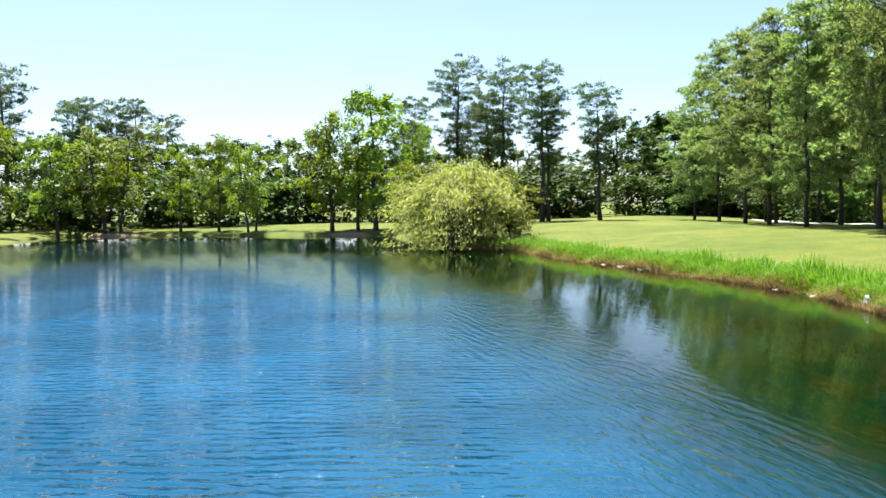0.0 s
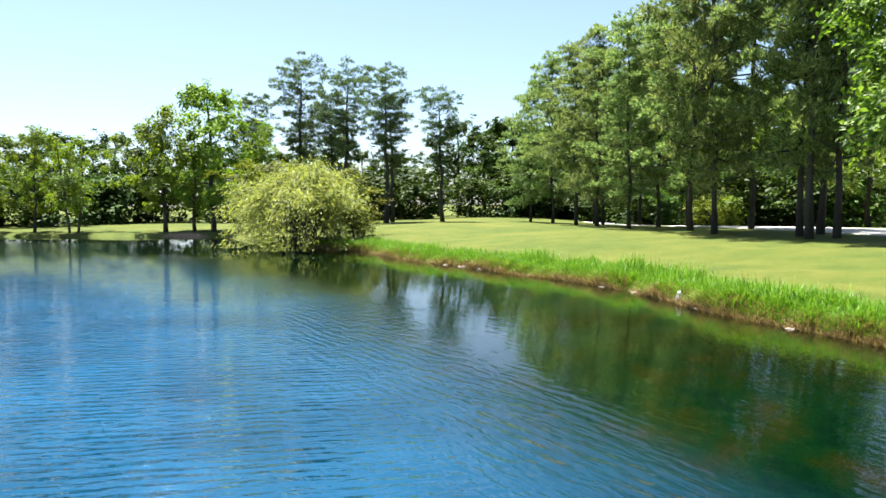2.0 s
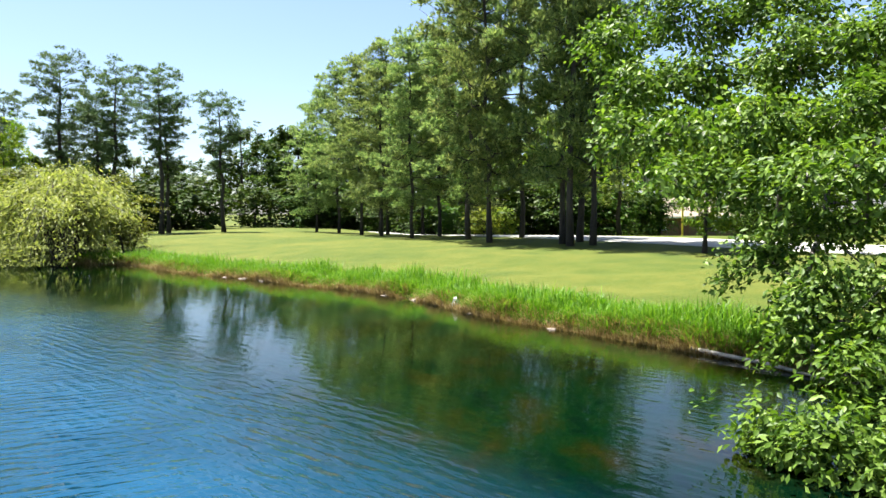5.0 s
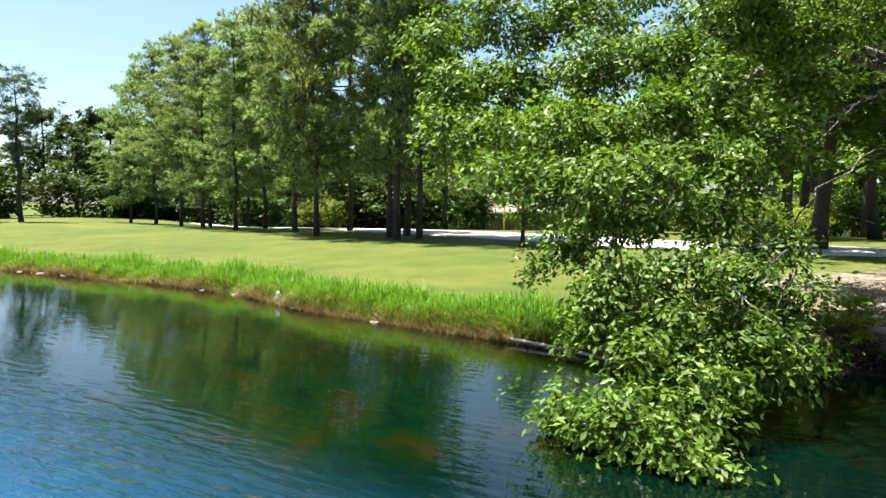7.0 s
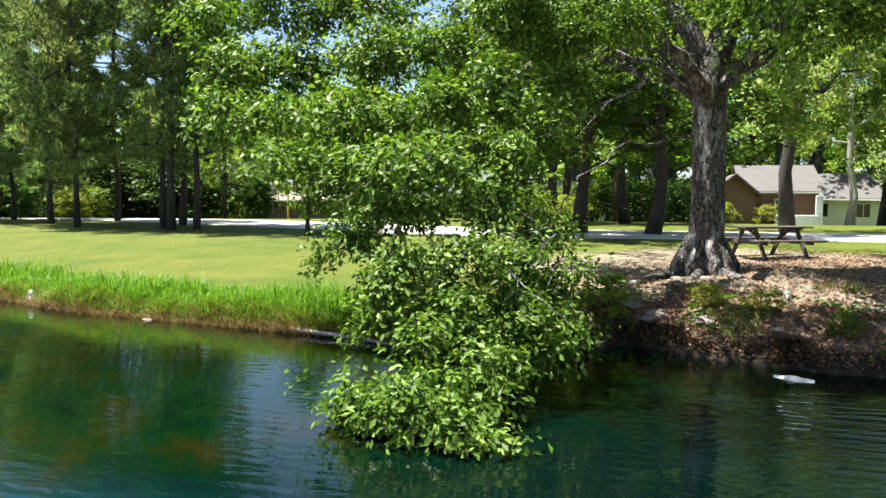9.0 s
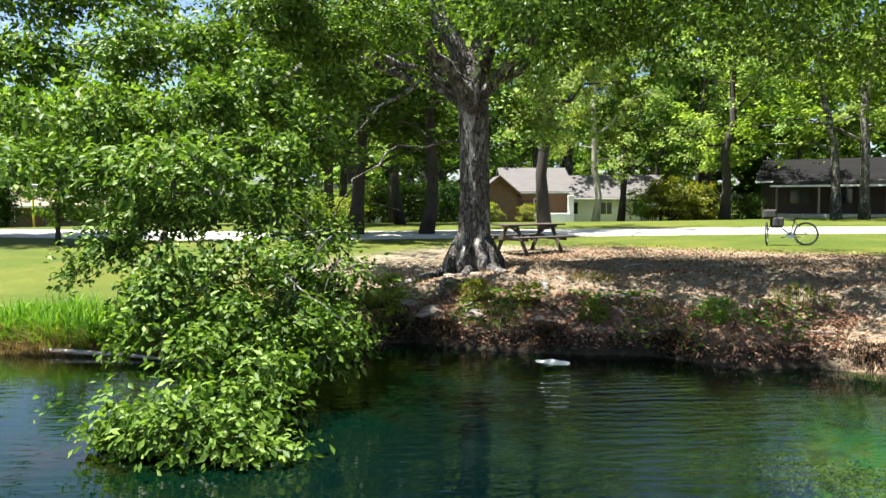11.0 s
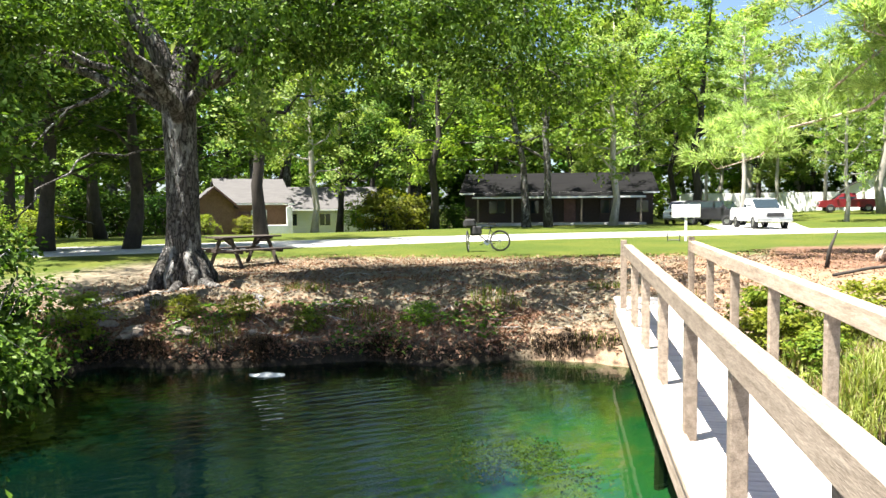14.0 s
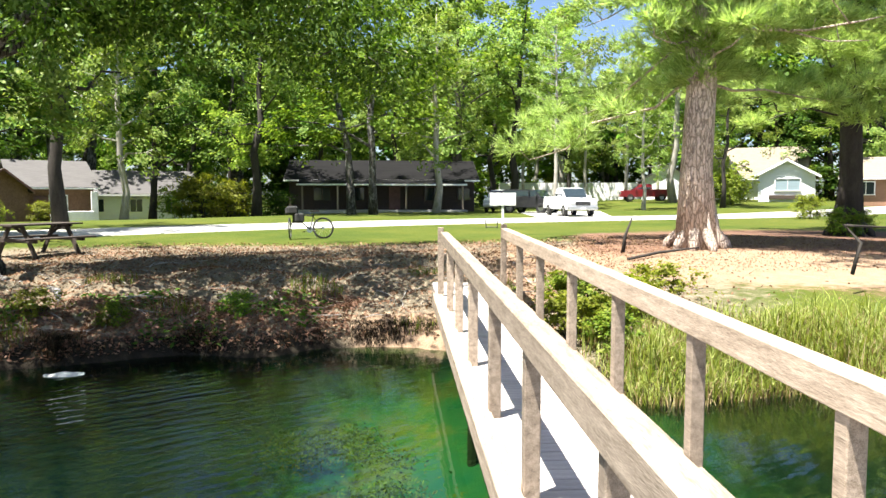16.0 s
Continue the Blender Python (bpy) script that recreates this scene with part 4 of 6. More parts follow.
# woods all round
FAR_WOODS = [broadleaf("woods", 66 + k, 14.0, 4.4, 2.0, 0.22, 0.44, WOOD_LEAF, DARK_BARK, 4200, 1, 0.9, 0.0, 0.08) for k in range(2)]
WOODS = [broadleaf("woods", 61 + k, 14.0, 4.2, 2.5, 0.22, 0.46, mat, bark, 4000, 1, 0.9, 0.0, 0.15) for k, (mat, bark) in enumerate(((DARK_LEAF, DARK_BARK), (GUM_LEAF, DARK_BARK), (DARK_LEAF, BARK), (GUM_LEAF, PALE_BARK)))]
rnd = random.Random(7)
for k in range(116):
    b = -160 + 204 * (k + rnd.uniform(-0.4, 0.4)) / 116
    far = b < -93
    d = rnd.uniform(86, 108) if far else rnd.uniform(98, 138)
    if -20 < b < 8:
        d = rnd.uniform(84, 122)
    if -1 < b < 15:
        d = rnd.uniform(108, 130)
    h = rnd.uniform(8.5, 11.5) if b < -103 else rnd.uniform(11.5, 14) if b < -88 else rnd.uniform(17, 24)
    x, y = at(b, d)
    plant("woodland_tree", (WOODS[k % 4] if b > -98 else FAR_WOODS[k % 2]), x, y, rnd.uniform(0, 360), h / 14.0, "leafy woodland tree beyond the gardens", group="woods round the place", wide=rnd.uniform(1.0, 1.35))
for k in range(100):
    b = -160 + 202 * (k + rnd.uniform(-0.4, 0.4)) / 100
    d = rnd.uniform(78, 88) if b < -95 else rnd.uniform(106, 114) if -1 < b < 15 else rnd.uniform(84, 100)
    x, y = at(b, d)
    h = rnd.uniform(3.4, 6.0) if b < -93 else rnd.uniform(3.0, 5.0)
    plant("undergrowth", THICKET[3 if b < -93 else (1, 1, 0, 1)[k % 4] if b < 0 else (0, 2, 0, 1)[k % 4]], x, y, rnd.uniform(0, 360), h / 3.0, "dense shrub at the foot of the woods", "shrub", "undergrowth of the woods", wide=1.5)

# garden trees round the houses: bearing, distance, height, kind, crown width
# the first three, this side of the road, are added to shade it
GARDEN = [broadleaf("garden", 101 + k, 18.0, 4.6, 4.6, 0.26, 0.25, mat, bark, 9500, stems, 0.85, 0.0, 0.3) for k, (mat, bark, stems) in enumerate(((DARK_LEAF, DARK_BARK, 1), (GARDEN_LEAF, DARK_BARK, 1), (GUM_LEAF, BARK, 2), (GARDEN_LEAF, PALE_BARK, 1)))]
for k, (b, d, h, v, w) in enumerate(((-41.2, 28.5, 10, 0, 1.5), (-46.5, 28.5, 11, 0, 1.4), (-52, 27.5, 10, 0, 1.4), (-48, 40, 13, 0, 1.2), (-43, 41, 13, 0, 1.2), (-73.0, 50, 10, 1, 0.9), (-70.4, 62, 11, 2, 0.9), (-62, 44, 11, 1, 1.0), (-57, 46, 13, 0, 1.0), (-52, 50, 15, 2, 1.0), (-47, 46, 15, 0, 1.0),
                                    (-43.5, 54, 17, 1, 1.0), (-39.6, 70, 18, 0, 1.0), (-32.0, 33, 19, 1, 0.8), (-28.1, 56, 17, 3, 0.9), (-26.2, 60, 17, 0, 0.9), (-23.5, 74, 18, 1, 1.0), (-18.9, 57, 18, 1, 1.1), (-34.5, 80, 20, 1, 1.0),
                                    (-11.0, 53, 19, 2, 1.25), (-5.3, 57, 18, 3, 0.9), (-8.3, 75, 19, 1, 1.0), (-14, 78, 19, 1, 1.0), (-1, 79, 19, 1, 1.0), (2.5, 106, 19, 3, 1.0), (-3.5, 88, 34, 1, 1.1), (4.2, 104, 31, 3, 1.0), (7.9, 106, 18, 1, 1.0), (10.4, 62, 13, 3, 0.7), (-21, 66, 17, 0, 1.0),
                                    (13.6, 84, 17, 1, 1.0), (16.0, 66, 14, 1, 0.8), (19.5, 100, 18, 1, 1.1), (23, 95, 18, 0, 1.1), (26, 84, 17, 1, 1.1), (5.0, 94, 17, 1, 1.0), (30, 70, 16, 0, 1.0), (-16.5, 92, 20, 0, 1.1), (-30.5, 92, 20, 1, 1.1), (-47, 76, 34, 1, 1.1), (-42, 80, 36, 2, 1.1), (-36.5, 78, 35, 1, 1.1), (-31, 82, 37, 2, 1.1), (-25.5, 84, 37, 1, 1.1), (-20, 80, 35, 2, 1.1), (0.6, 72, 23, 1, 1.0), (12.6, 78, 22, 3, 1.0), (-3.6, 70, 22, 1, 1.0))):
    x, y = at(b, d)
    plant("garden_tree", GARDEN[v], x, y, 49 * k, h / 18.0, "tall leafy shade tree in a front garden", group="garden trees", wide=w * 1.1)
x, y = at(-67.0, 27.2)
plant("small_lawn_tree", GUMS[0], x, y, 30, 0.55, "small leaning tree at the edge of the lawn")
SLIM = pine("slim", 71, 15.0, 5.0, 2.2, 0.17, 1300, 13, 0.34, 0.034, LONG_NEEDLE, PALE_BARK, 1.0)
for k, (b, d, h) in enumerate(((3.9, 63, 16), (6.2, 90, 17), (1.5, 95, 18), (9.2, 96, 18), (-3.5, 92, 17), (11.5, 90, 16))):
    x, y = at(b, d)
    plant("slim_pine", SLIM, x, y, 77 * k, h / 15.0, "slim pine with a pale trunk", group="slim pines")
for k, (b, d, h, v) in enumerate(((-22.5, 58, 3.4, 2), (-20.8, 60, 3.0, 2), (-24.2, 60, 2.6, 0), (-17.6, 60.5, 2.0, 1), (16.6, 72, 3.4, 2), (15.4, 74, 2.8, 0), (-36.0, 47, 1.3, 2), (-83.0, 52, 2.2, 2), (-81.6, 53, 2.0, 0),
                                  (-86, 55, 1.8, 1), (-71.8, 62, 3.6, 1), (-70.9, 61, 3.2, 1), (-64, 55, 2.6, 1), (-33.2, 55, 1.4, 2), (-50.0, 33, 1.6, 0), (-47.5, 36, 1.5, 2), (-45.5, 57, 3.4, 1), (-43.2, 58, 3.2, 1), (-41.0, 57, 3.3, 1), (-38.8, 58, 3.0, 1), (-46.6, 55, 2.6, 0), (21.5, 48, 1.5, 2), (24.6, 30, 0.9, 2), (23.4, 27.0, 0.9, 0))):
    x, y = at(b, d)
    plant("garden_shrub", SHRUBS[v], x, y, 61 * k, h / 3.0, "rounded leafy garden shrub", "shrub", "garden shrubs", wide=1.15)

for k in range(34):
    b = -97 + 23.5 * (k % 17 + rnd.uniform(-0.3, 0.3)) / 17
    d = 52 + max(0.0, -b - 80) * 2.3 + (k // 17) * 4 + rnd.uniform(0, 3)
    x, y = at(b, d)
    plant("hedge_shrub", THICKET[(3, 1, 3)[k % 3]], x, y, rnd.uniform(0, 360), rnd.uniform(3.0, 4.8) / 3.0, "dark leafy shrub beyond the road behind the pines", "shrub", "shrubs beyond the road", wide=1.3)

# the two large pines by the pier path
NEAR_PINE = clumped_pine(83, 17.0, 4.1, 5.2, 0.36, 76, 8, 36, 14, 0.40, 0.024, LONG_NEEDLE, PINE_BARK, (1.0, 1.0, 0.95, 0.85, 0.7, 0.5, 0.3), 0.6, 0.5, 0.06, 0.05, 0.07, 204)
plant("large_pine", NEAR_PINE, 4.1, 16.8, 20, 0.94, "large pine with a thick scaly trunk and long bright needles")
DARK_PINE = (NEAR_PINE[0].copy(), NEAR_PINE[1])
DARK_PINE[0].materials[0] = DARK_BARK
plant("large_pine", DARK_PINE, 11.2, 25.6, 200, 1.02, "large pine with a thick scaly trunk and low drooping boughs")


# ---- the oak over the pond ----
def oak():
    rng = np.random.default_rng(91)
    ox, oy = -10.68, 13.81
    oz = height(ox, oy)
    ob = thing("oak_tree", pose(ox, oy, oz), "large spreading oak with grey bark and boughs hanging over the pond", "tree")
    o = np.array([ox, oy, oz])
    bm, anchors, outs, scales = bmesh.new(), [], [], []
    spine = np.array([(0, 0, -0.4), (0.0, 0, 0.15), (0.02, 0, 0.7), (0.05, 0, 1.6), (0.02, 0.02, 2.8), (0.0, 0.0, 3.9), (0.06, 0.0, 4.6), (0.1, 0.0, 5.3)])
    tube(bm, spine, [0.60, 0.47, 0.39, 0.35, 0.34, 0.36, 0.33, 0.07], 16)
    for a in range(9):
        t = a * 0.7 + rng.uniform(-0.2, 0.2)
        L = rng.uniform(0.6, 0.95)
        foot = np.array([math.cos(t) * L, math.sin(t) * L, 0])
        foot[2] = height(ox + foot[0], oy + foot[1]) - oz - 0.06
        mid = np.array([math.cos(t) * 0.62, math.sin(t) * 0.62, 0.22])
        tube(bm, [(0.2 * math.cos(t), 0.2 * math.sin(t), 0.9), mid, (foot + mid) / 2 - (0, 0, 0.06), foot], [0.17, 0.14, 0.09, 0.03], 7)

    def bough(line, r0, r1, twigs=0, start=0.3, spread=0.6):
        line = np.array(line, float)
        fine = np.array([[np.interp(u, np.linspace(0, 1, len(line)), line[:, j]) for j in range(3)] for u in np.linspace(0, 1, len(line) * 3)])
        fine[1:-1] += rng.normal(size=(len(fine) - 2, 3)) * 0.06
        tube(bm, fine, np.linspace(r0, r1, len(fine)), 8)
        for _ in range(twigs):
            u = rng.uniform(start, 1)
            p = np.array([np.interp(u, np.linspace(0, 1, len(fine)), fine[:, j]) for j in range(3)])
            e = p + rng.normal(size=3) * np.array([1, 1, 0.7]) * spread
            tube(bm, [p, (p + e) / 2 + rng.normal(size=3) * 0.08, e], [0.028, 0.018, 0.008], 4)
            for w in (0.55, 0.8, 1.0):
                anchors.append(p + (e - p) * w)
                outs.append(e - p)
                scales.append(1.0)

    def mass(c, r, m, size=0.2, leafy=14):
        """A clump of m leafy sprays round a place in the world."""
        c = np.array(c, float) - o
        d = rng.normal(size=(m, 3))
        d /= np.linalg.norm(d, axis=1, keepdims=True)
        hub = c + d * np.array(r) * rng.uniform(0.3, 1.0, (m, 1)) ** 0.6
        for h, q in zip(hub, d):
            root = c + (h - c) * 0.4
            tube(bm, [root, (root + h) / 2 + rng.normal(size=3) * 0.06, h], [0.018, 0.012, 0.006], 4)
            w = size * rng.uniform(0.7, 1.25)
            for p in h + rng.normal(size=(leafy, 3)) * w * np.array([1, 1, 0.62]):
                anchors.append(p)
                outs.append((p - h) / w + 0.6 * q)
                scales.append(0.86 if size < 0.18 else 1.0)
            # loose trailing shoots break the outline of the hanging sprays
            for j in range(rng.integers(2, 5) if size < 0.18 and rng.random() < 0.34 else 0):
                e = h + np.array([q[0], q[1], 0]) * 0.13 * (j + 1) + np.array([0, 0, -0.13 * (j + 1) + 0.02 * j * j])
                e[2] = max(e[2], 0.05 - oz)
                tube(bm, [h, e], [0.006, 0.004], 3)
                for p in e + rng.normal(size=(7, 3)) * 0.055:
                    anchors.append(p)
                    outs.append((p - e) / 0.1 + 0.6 * q)
                    scales.append(0.86)

    # two leaders and the main boughs
    bough([(0.1, 0, 4.5), (0.5, 0.3, 6.2), (0.9, 0.5, 8.4), (1.0, 0.6, 10.8)], 0.28, 0.06, 26, 0.4, 1.3)
    bough([(0.0, 0, 4.4), (-0.7, -0.5, 6.0), (-1.6, -1.2, 8.2), (-2.2, -1.6, 10.4)], 0.25, 0.06, 26, 0.4, 1.3)
    bough([(0.1, 0, 3.9), (1.6, -0.3, 5.0), (4.2, -0.4, 6.0), (6.6, 0.2, 6.3), (8.2, 0.6, 6.0)], 0.15, 0.04, 30, 0.3, 1.2)
    bough([(0.0, 0.2, 4.2), (2.0, 2.0, 5.6), (5.0, 4.2, 6.8), (8.0, 5.4, 7.0)], 0.15, 0.04, 24, 0.3, 1.2)
    bough([(-0.1, -0.1, 3.9), (-1.0, -1.6, 4.9), (-1.5, -3.6, 4.5), (-1.3, -5.6, 3.2), (-0.4, -7.4, 1.9), (1.2, -8.4, 0.9), (2.6, -9.2, -0.1)], 0.085, 0.02, 16, 0.5, 0.5)
    bough([(-0.1, 0, 3.7), (-2.2, -0.8, 4.9), (-4.0, -2.6, 5.6), (-4.6, -5.0, 5.4), (-4.4, -7.0, 4.6)], 0.12, 0.03, 26, 0.3, 0.9)
    bough([(0.1, -0.1, 3.6), (0.6, -1.8, 4.6), (0.5, -3.8, 5.4), (0.0, -5.8, 5.4)], 0.17, 0.03, 20, 0.3, 0.9)
    # a dead grey limb with bare twigs that props on the bank
    bough([(-0.2, -0.2, 3.0), (-0.6, -2.2, 2.7), (-0.2, -3.9, 1.7), (0.3, -4.9, 0.5)], 0.026, 0.010)
    # leaf masses: the bough over the water, from its crown down to the surface (bearing, distance, height, half width, half depth)
    def clumps(rows, size):
        for b, d, z, w, t in rows:
            x, y = at(b, d)
            mass((x - 0.45, y + 0.31, z), (w * 0.86, w * 0.86, t * 1.12) if size < 0.18 else (w, w, t), max(4, int((36 if size < 0.18 else 46) * w * t)), size, 16 if size < 0.18 else 14)

    clumps((
        (-61.1, 9.6, 2.03, 0.44, 0.26), (-56.7, 9.6, 2.14, 0.52, 0.26), (-51.9, 9.8, 2.21, 0.57, 0.30), (-48.7, 9.6, 1.93, 0.37, 0.30), (-63.9, 9.2, 1.65, 0.39, 0.25), (-59.3, 8.8, 1.61, 0.47, 0.27),
        (-54.5, 8.8, 1.62, 0.51, 0.27), (-50.0, 9.0, 1.47, 0.42, 0.28), (-46.9, 9.2, 1.23, 0.32, 0.28), (-60.8, 8.5, 1.11, 0.29, 0.26), (-56.7, 8.3, 1.08, 0.48, 0.29), (-51.9, 8.4, 1.01, 0.48, 0.29)), 0.15)
    clumps((
        (-47.7, 8.8, 0.84, 0.41, 0.27), (-58.6, 7.8, 0.67, 0.36, 0.24), (-54.5, 7.8, 0.62, 0.45, 0.27), (-50.0, 8.2, 0.50, 0.38, 0.25), (-62.6, 7.2, 0.28, 0.28, 0.14),
        (-58.9, 7.1, 0.33, 0.38, 0.22), (-54.5, 7.3, 0.36, 0.34, 0.18), (-57.1, 6.7, 0.16, 0.26, 0.11), (-60.6, 6.9, 0.17, 0.21, 0.10)), 0.15)
    clumps((
        (-74.1, 12.4, 5.12, 0.48, 0.43), (-69.0, 12.6, 5.31, 0.78, 0.44), (-62.8, 12.6, 5.43, 0.82, 0.44), (-72.8, 11.6, 4.21, 0.49, 0.40), (-68.1, 11.6, 4.32, 0.71, 0.40), (-62.4, 11.5, 4.41, 0.71, 0.40),
        (-57.1, 11.6, 4.59, 0.71, 0.40), (-73.2, 10.9, 3.39, 0.38, 0.29), (-69.0, 10.5, 3.37, 0.65, 0.32), (-63.7, 10.3, 3.39, 0.63, 0.36)), 0.2)
    clumps((
        (-58.4, 10.3, 3.47, 0.63, 0.36), (-53.6, 10.8, 3.76, 0.66, 0.37), (-70.2, 10.0, 2.74, 0.42, 0.23), (-65.9, 9.5, 2.61, 0.55, 0.22), (-61.1, 9.4, 2.65, 0.58, 0.25), (-56.7, 9.5, 2.72, 0.58, 0.29),
        (-52.3, 9.9, 2.92, 0.57, 0.30), (-49.4, 10.3, 3.17, 0.36, 0.36), (-68.1, 13.5, 6.51, 0.93, 0.42), (-58.9, 13.4, 6.40, 1.03, 0.41), (-52.8, 12.4, 5.20, 0.81, 0.52), (-52.3, 13.4, 6.45, 1.13, 0.57),
        (-48.1, 12.8, 5.06, 0.79, 0.44), (-44.0, 13.6, 5.47, 0.73, 0.42), (-47.7, 12.4, 4.13, 0.48, 0.33)), 0.2)
    # unseen leaf masses high over pond and bank, added to shade and darken them
    shade_masses = [((x, y, z), (1.9, 1.8, 0.9), 200) for x, y, z in ((-7.6, 9.6, 7.0), (-5.6, 10.0, 7.0), (-3.8, 10.8, 7.0), (-2.4, 12.2, 7.2), (-6.8, 7.8, 7.2), (-6.4, 8.4, 7.6), (-5.6, 9.2, 7.4), (-6.4, 6.4, 7.8), (-9.0, 7.6, 7.6))]
    for c, r, n in (*shade_masses,
                    # the side towards the lawn, and small unseen masses added to shade the hanging bough
                    ((-15.4, 15.4, 7.6), (2.0, 1.8, 1.1), 120), ((-14.0, 18.0, 7.8), (2.2, 2.0, 1.2), 120), ((-12.0, 19.2, 7.6), (2.2, 2.0, 1.2), 120),
                    ((-8.2, 5.0, 7.4), (1.3, 1.1, 0.6), 120), ((-7.2, 6.4, 7.2), (1.2, 1.0, 0.6), 110), ((-14.9, 11.6, 7.2), (1.4, 1.2, 0.7), 60), ((-15.6, 13.2, 7.4), (1.7, 1.5, 0.9), 110),
                    # the high crown
                    ((-9.6, 15.0, 9.4), (2.8, 2.6, 1.3), 200), ((-6.2, 15.6, 10.4), (2.8, 2.6, 1.4), 200), ((-8.2, 13.6, 12.4), (2.8, 2.6, 1.4), 190), ((-3.4, 15.4, 9.8), (2.6, 2.4, 1.3), 180), ((-12.4, 13.4, 11.0), (2.4, 2.2, 1.2), 100), ((-6.0, 17.8, 8.6), (2.6, 2.4, 1.3), 180),
                    # round the fork of the trunk
                    ((-8.6, 14.3, 6.2), (1.1, 1.0, 0.7), 620), ((-7.2, 14.4, 6.5), (1.4, 1.2, 0.8), 480), ((-9.4, 12.8, 8.4), (1.4, 1.2, 0.8), 110), ((-13.4, 12.2, 6.2), (1.4, 1.2, 0.8), 190), ((-12.4, 13.2, 6.5), (0.9, 0.9, 0.6), 180), ((-9.5, 13.3, 6.5), (0.9, 0.9, 0.5), 200), ((-10.6, 12.2, 8.8), (1.5, 1.2, 0.8), 110), ((-6.4, 12.2, 6.2), (1.3, 1.2, 0.7), 90),
                    # the crown over the bank
                    ((-7.2, 11.4, 5.6), (2.0, 1.8, 1.0), 190), ((-4.4, 12.6, 6.0), (2.1, 1.8, 1.0), 200), ((-3.0, 13.4, 6.1), (1.9, 1.7, 1.0), 190), ((-7.0, 15.6, 6.6), (2.3, 2.0, 1.2), 190),
                    ((-4.0, 17.2, 6.9), (2.3, 2.0, 1.2), 180), ((-3.4, 18.2, 7.0), (2.0, 1.8, 1.1), 150), ((-10.4, 17.4, 7.4), (2.4, 2.0, 1.5), 160), ((-13.4, 14.4, 7.6), (2.4, 2.2, 1.6), 170), ((-9.6, 13.0, 9.6), (3.0, 2.6, 1.8), 200),
                    ((-6.0, 14.6, 8.8), (2.8, 2.4, 1.4), 180), ((-12.2, 11.6, 9.4), (2.2, 2.0, 1.2), 90), ((-3.8, 15.4, 8.2), (2.6, 2.2, 1.2), 160), ((-9.8, 14.0, 11.8), (2.6, 2.4, 1.4), 120), ((-5.8, 10.6, 7.4), (1.9, 1.7, 1.0), 120), ((-5.6, 13.2, 5.2), (2.0, 1.6, 0.8), 170), ((-3.0, 14.6, 5.2), (2.0, 1.6, 0.8), 170), ((-4.6, 15.4, 6.0), (2.2, 1.8, 0.9), 170), ((-7.8, 13.4, 7.0), (2.2, 1.9, 1.1), 170)):
        mass(c, r, int(n * (0.07 if r == (1.9, 1.8, 0.9) and c[1] < 9 else 0.052 if c[2] < 6.6 else 0.018)), 0.46, 44)
    # a fan of thin grey limbs beside the trunk
    bough([(-0.2, -0.1, 4.1), (-0.9, -0.7, 4.3), (-1.7, -1.3, 3.9), (-2.5, -1.9, 3.3)], 0.055, 0.015)
    bough([(-0.1, -0.2, 4.2), (-0.6, -1.0, 4.2), (-1.1, -2.0, 3.6), (-1.3, -2.7, 2.8)], 0.045, 0.012)
    bough([(-0.2, 0.0, 4.4), (-1.2, -0.6, 5.0), (-2.2, -1.4, 4.9), (-3.1, -2.0, 4.3)], 0.05, 0.014)
    anchors, outs, scales = np.array(anchors), np.array(outs), np.array(scales)
    keep = anchors[:, 2] + oz > 0.06
    anchors, outs, scales = anchors[keep], outs[keep], scales[keep]
    per = 10
    c = np.repeat(anchors, per, 0) + rng.normal(size=(len(anchors) * per, 3)) * np.array([0.10, 0.10, 0.07])
    c[:, 2] = np.maximum(c[:, 2], 0.05 - oz)
    w = np.repeat(outs, per, 0)
    w = w / (np.linalg.norm(w, axis=1, keepdims=True) + 1e-6)
    v, f = leaf_quads(rng, c, 0.115 * np.repeat(scales, per)[:, None], 0.058 * np.repeat(scales, per)[:, None], 0.35, 0.15, w, w * 0.6 + np.array([0, 0, 0.7]))
    part("trunk", bm, BARK, ob, smooth_shade=True)
    dead = bmesh.new()
    hx, hy = at(-50.5, 9.0)
    for _ in range(30):
        p = np.array([hx, hy, rng.uniform(0.7, 2.1)]) + rng.normal(size=3) * (0.3, 0.3, 0.1) - o
        e = p + rng.normal(size=3) * (0.35, 0.35, 0.25) - (0, 0, rng.uniform(0.1, 0.7))
        tube(dead, bent(rng, p, e, 4, 0, 0.08), [0.008, 0.006, 0.004, 0.002], 4)
    tagged(part("dead_brush", dead, BARK, ob), "bare grey dead twigs", kind="stuff")
    piece("crown", mesh_of("crown", v, f, OAK_LEAF, False), ob, "glossy mid-green leaves in end clusters")


oak()


# ---- the pier footbridge ----
def deck_z(s):
    return 0.585 + 0.0155 * s


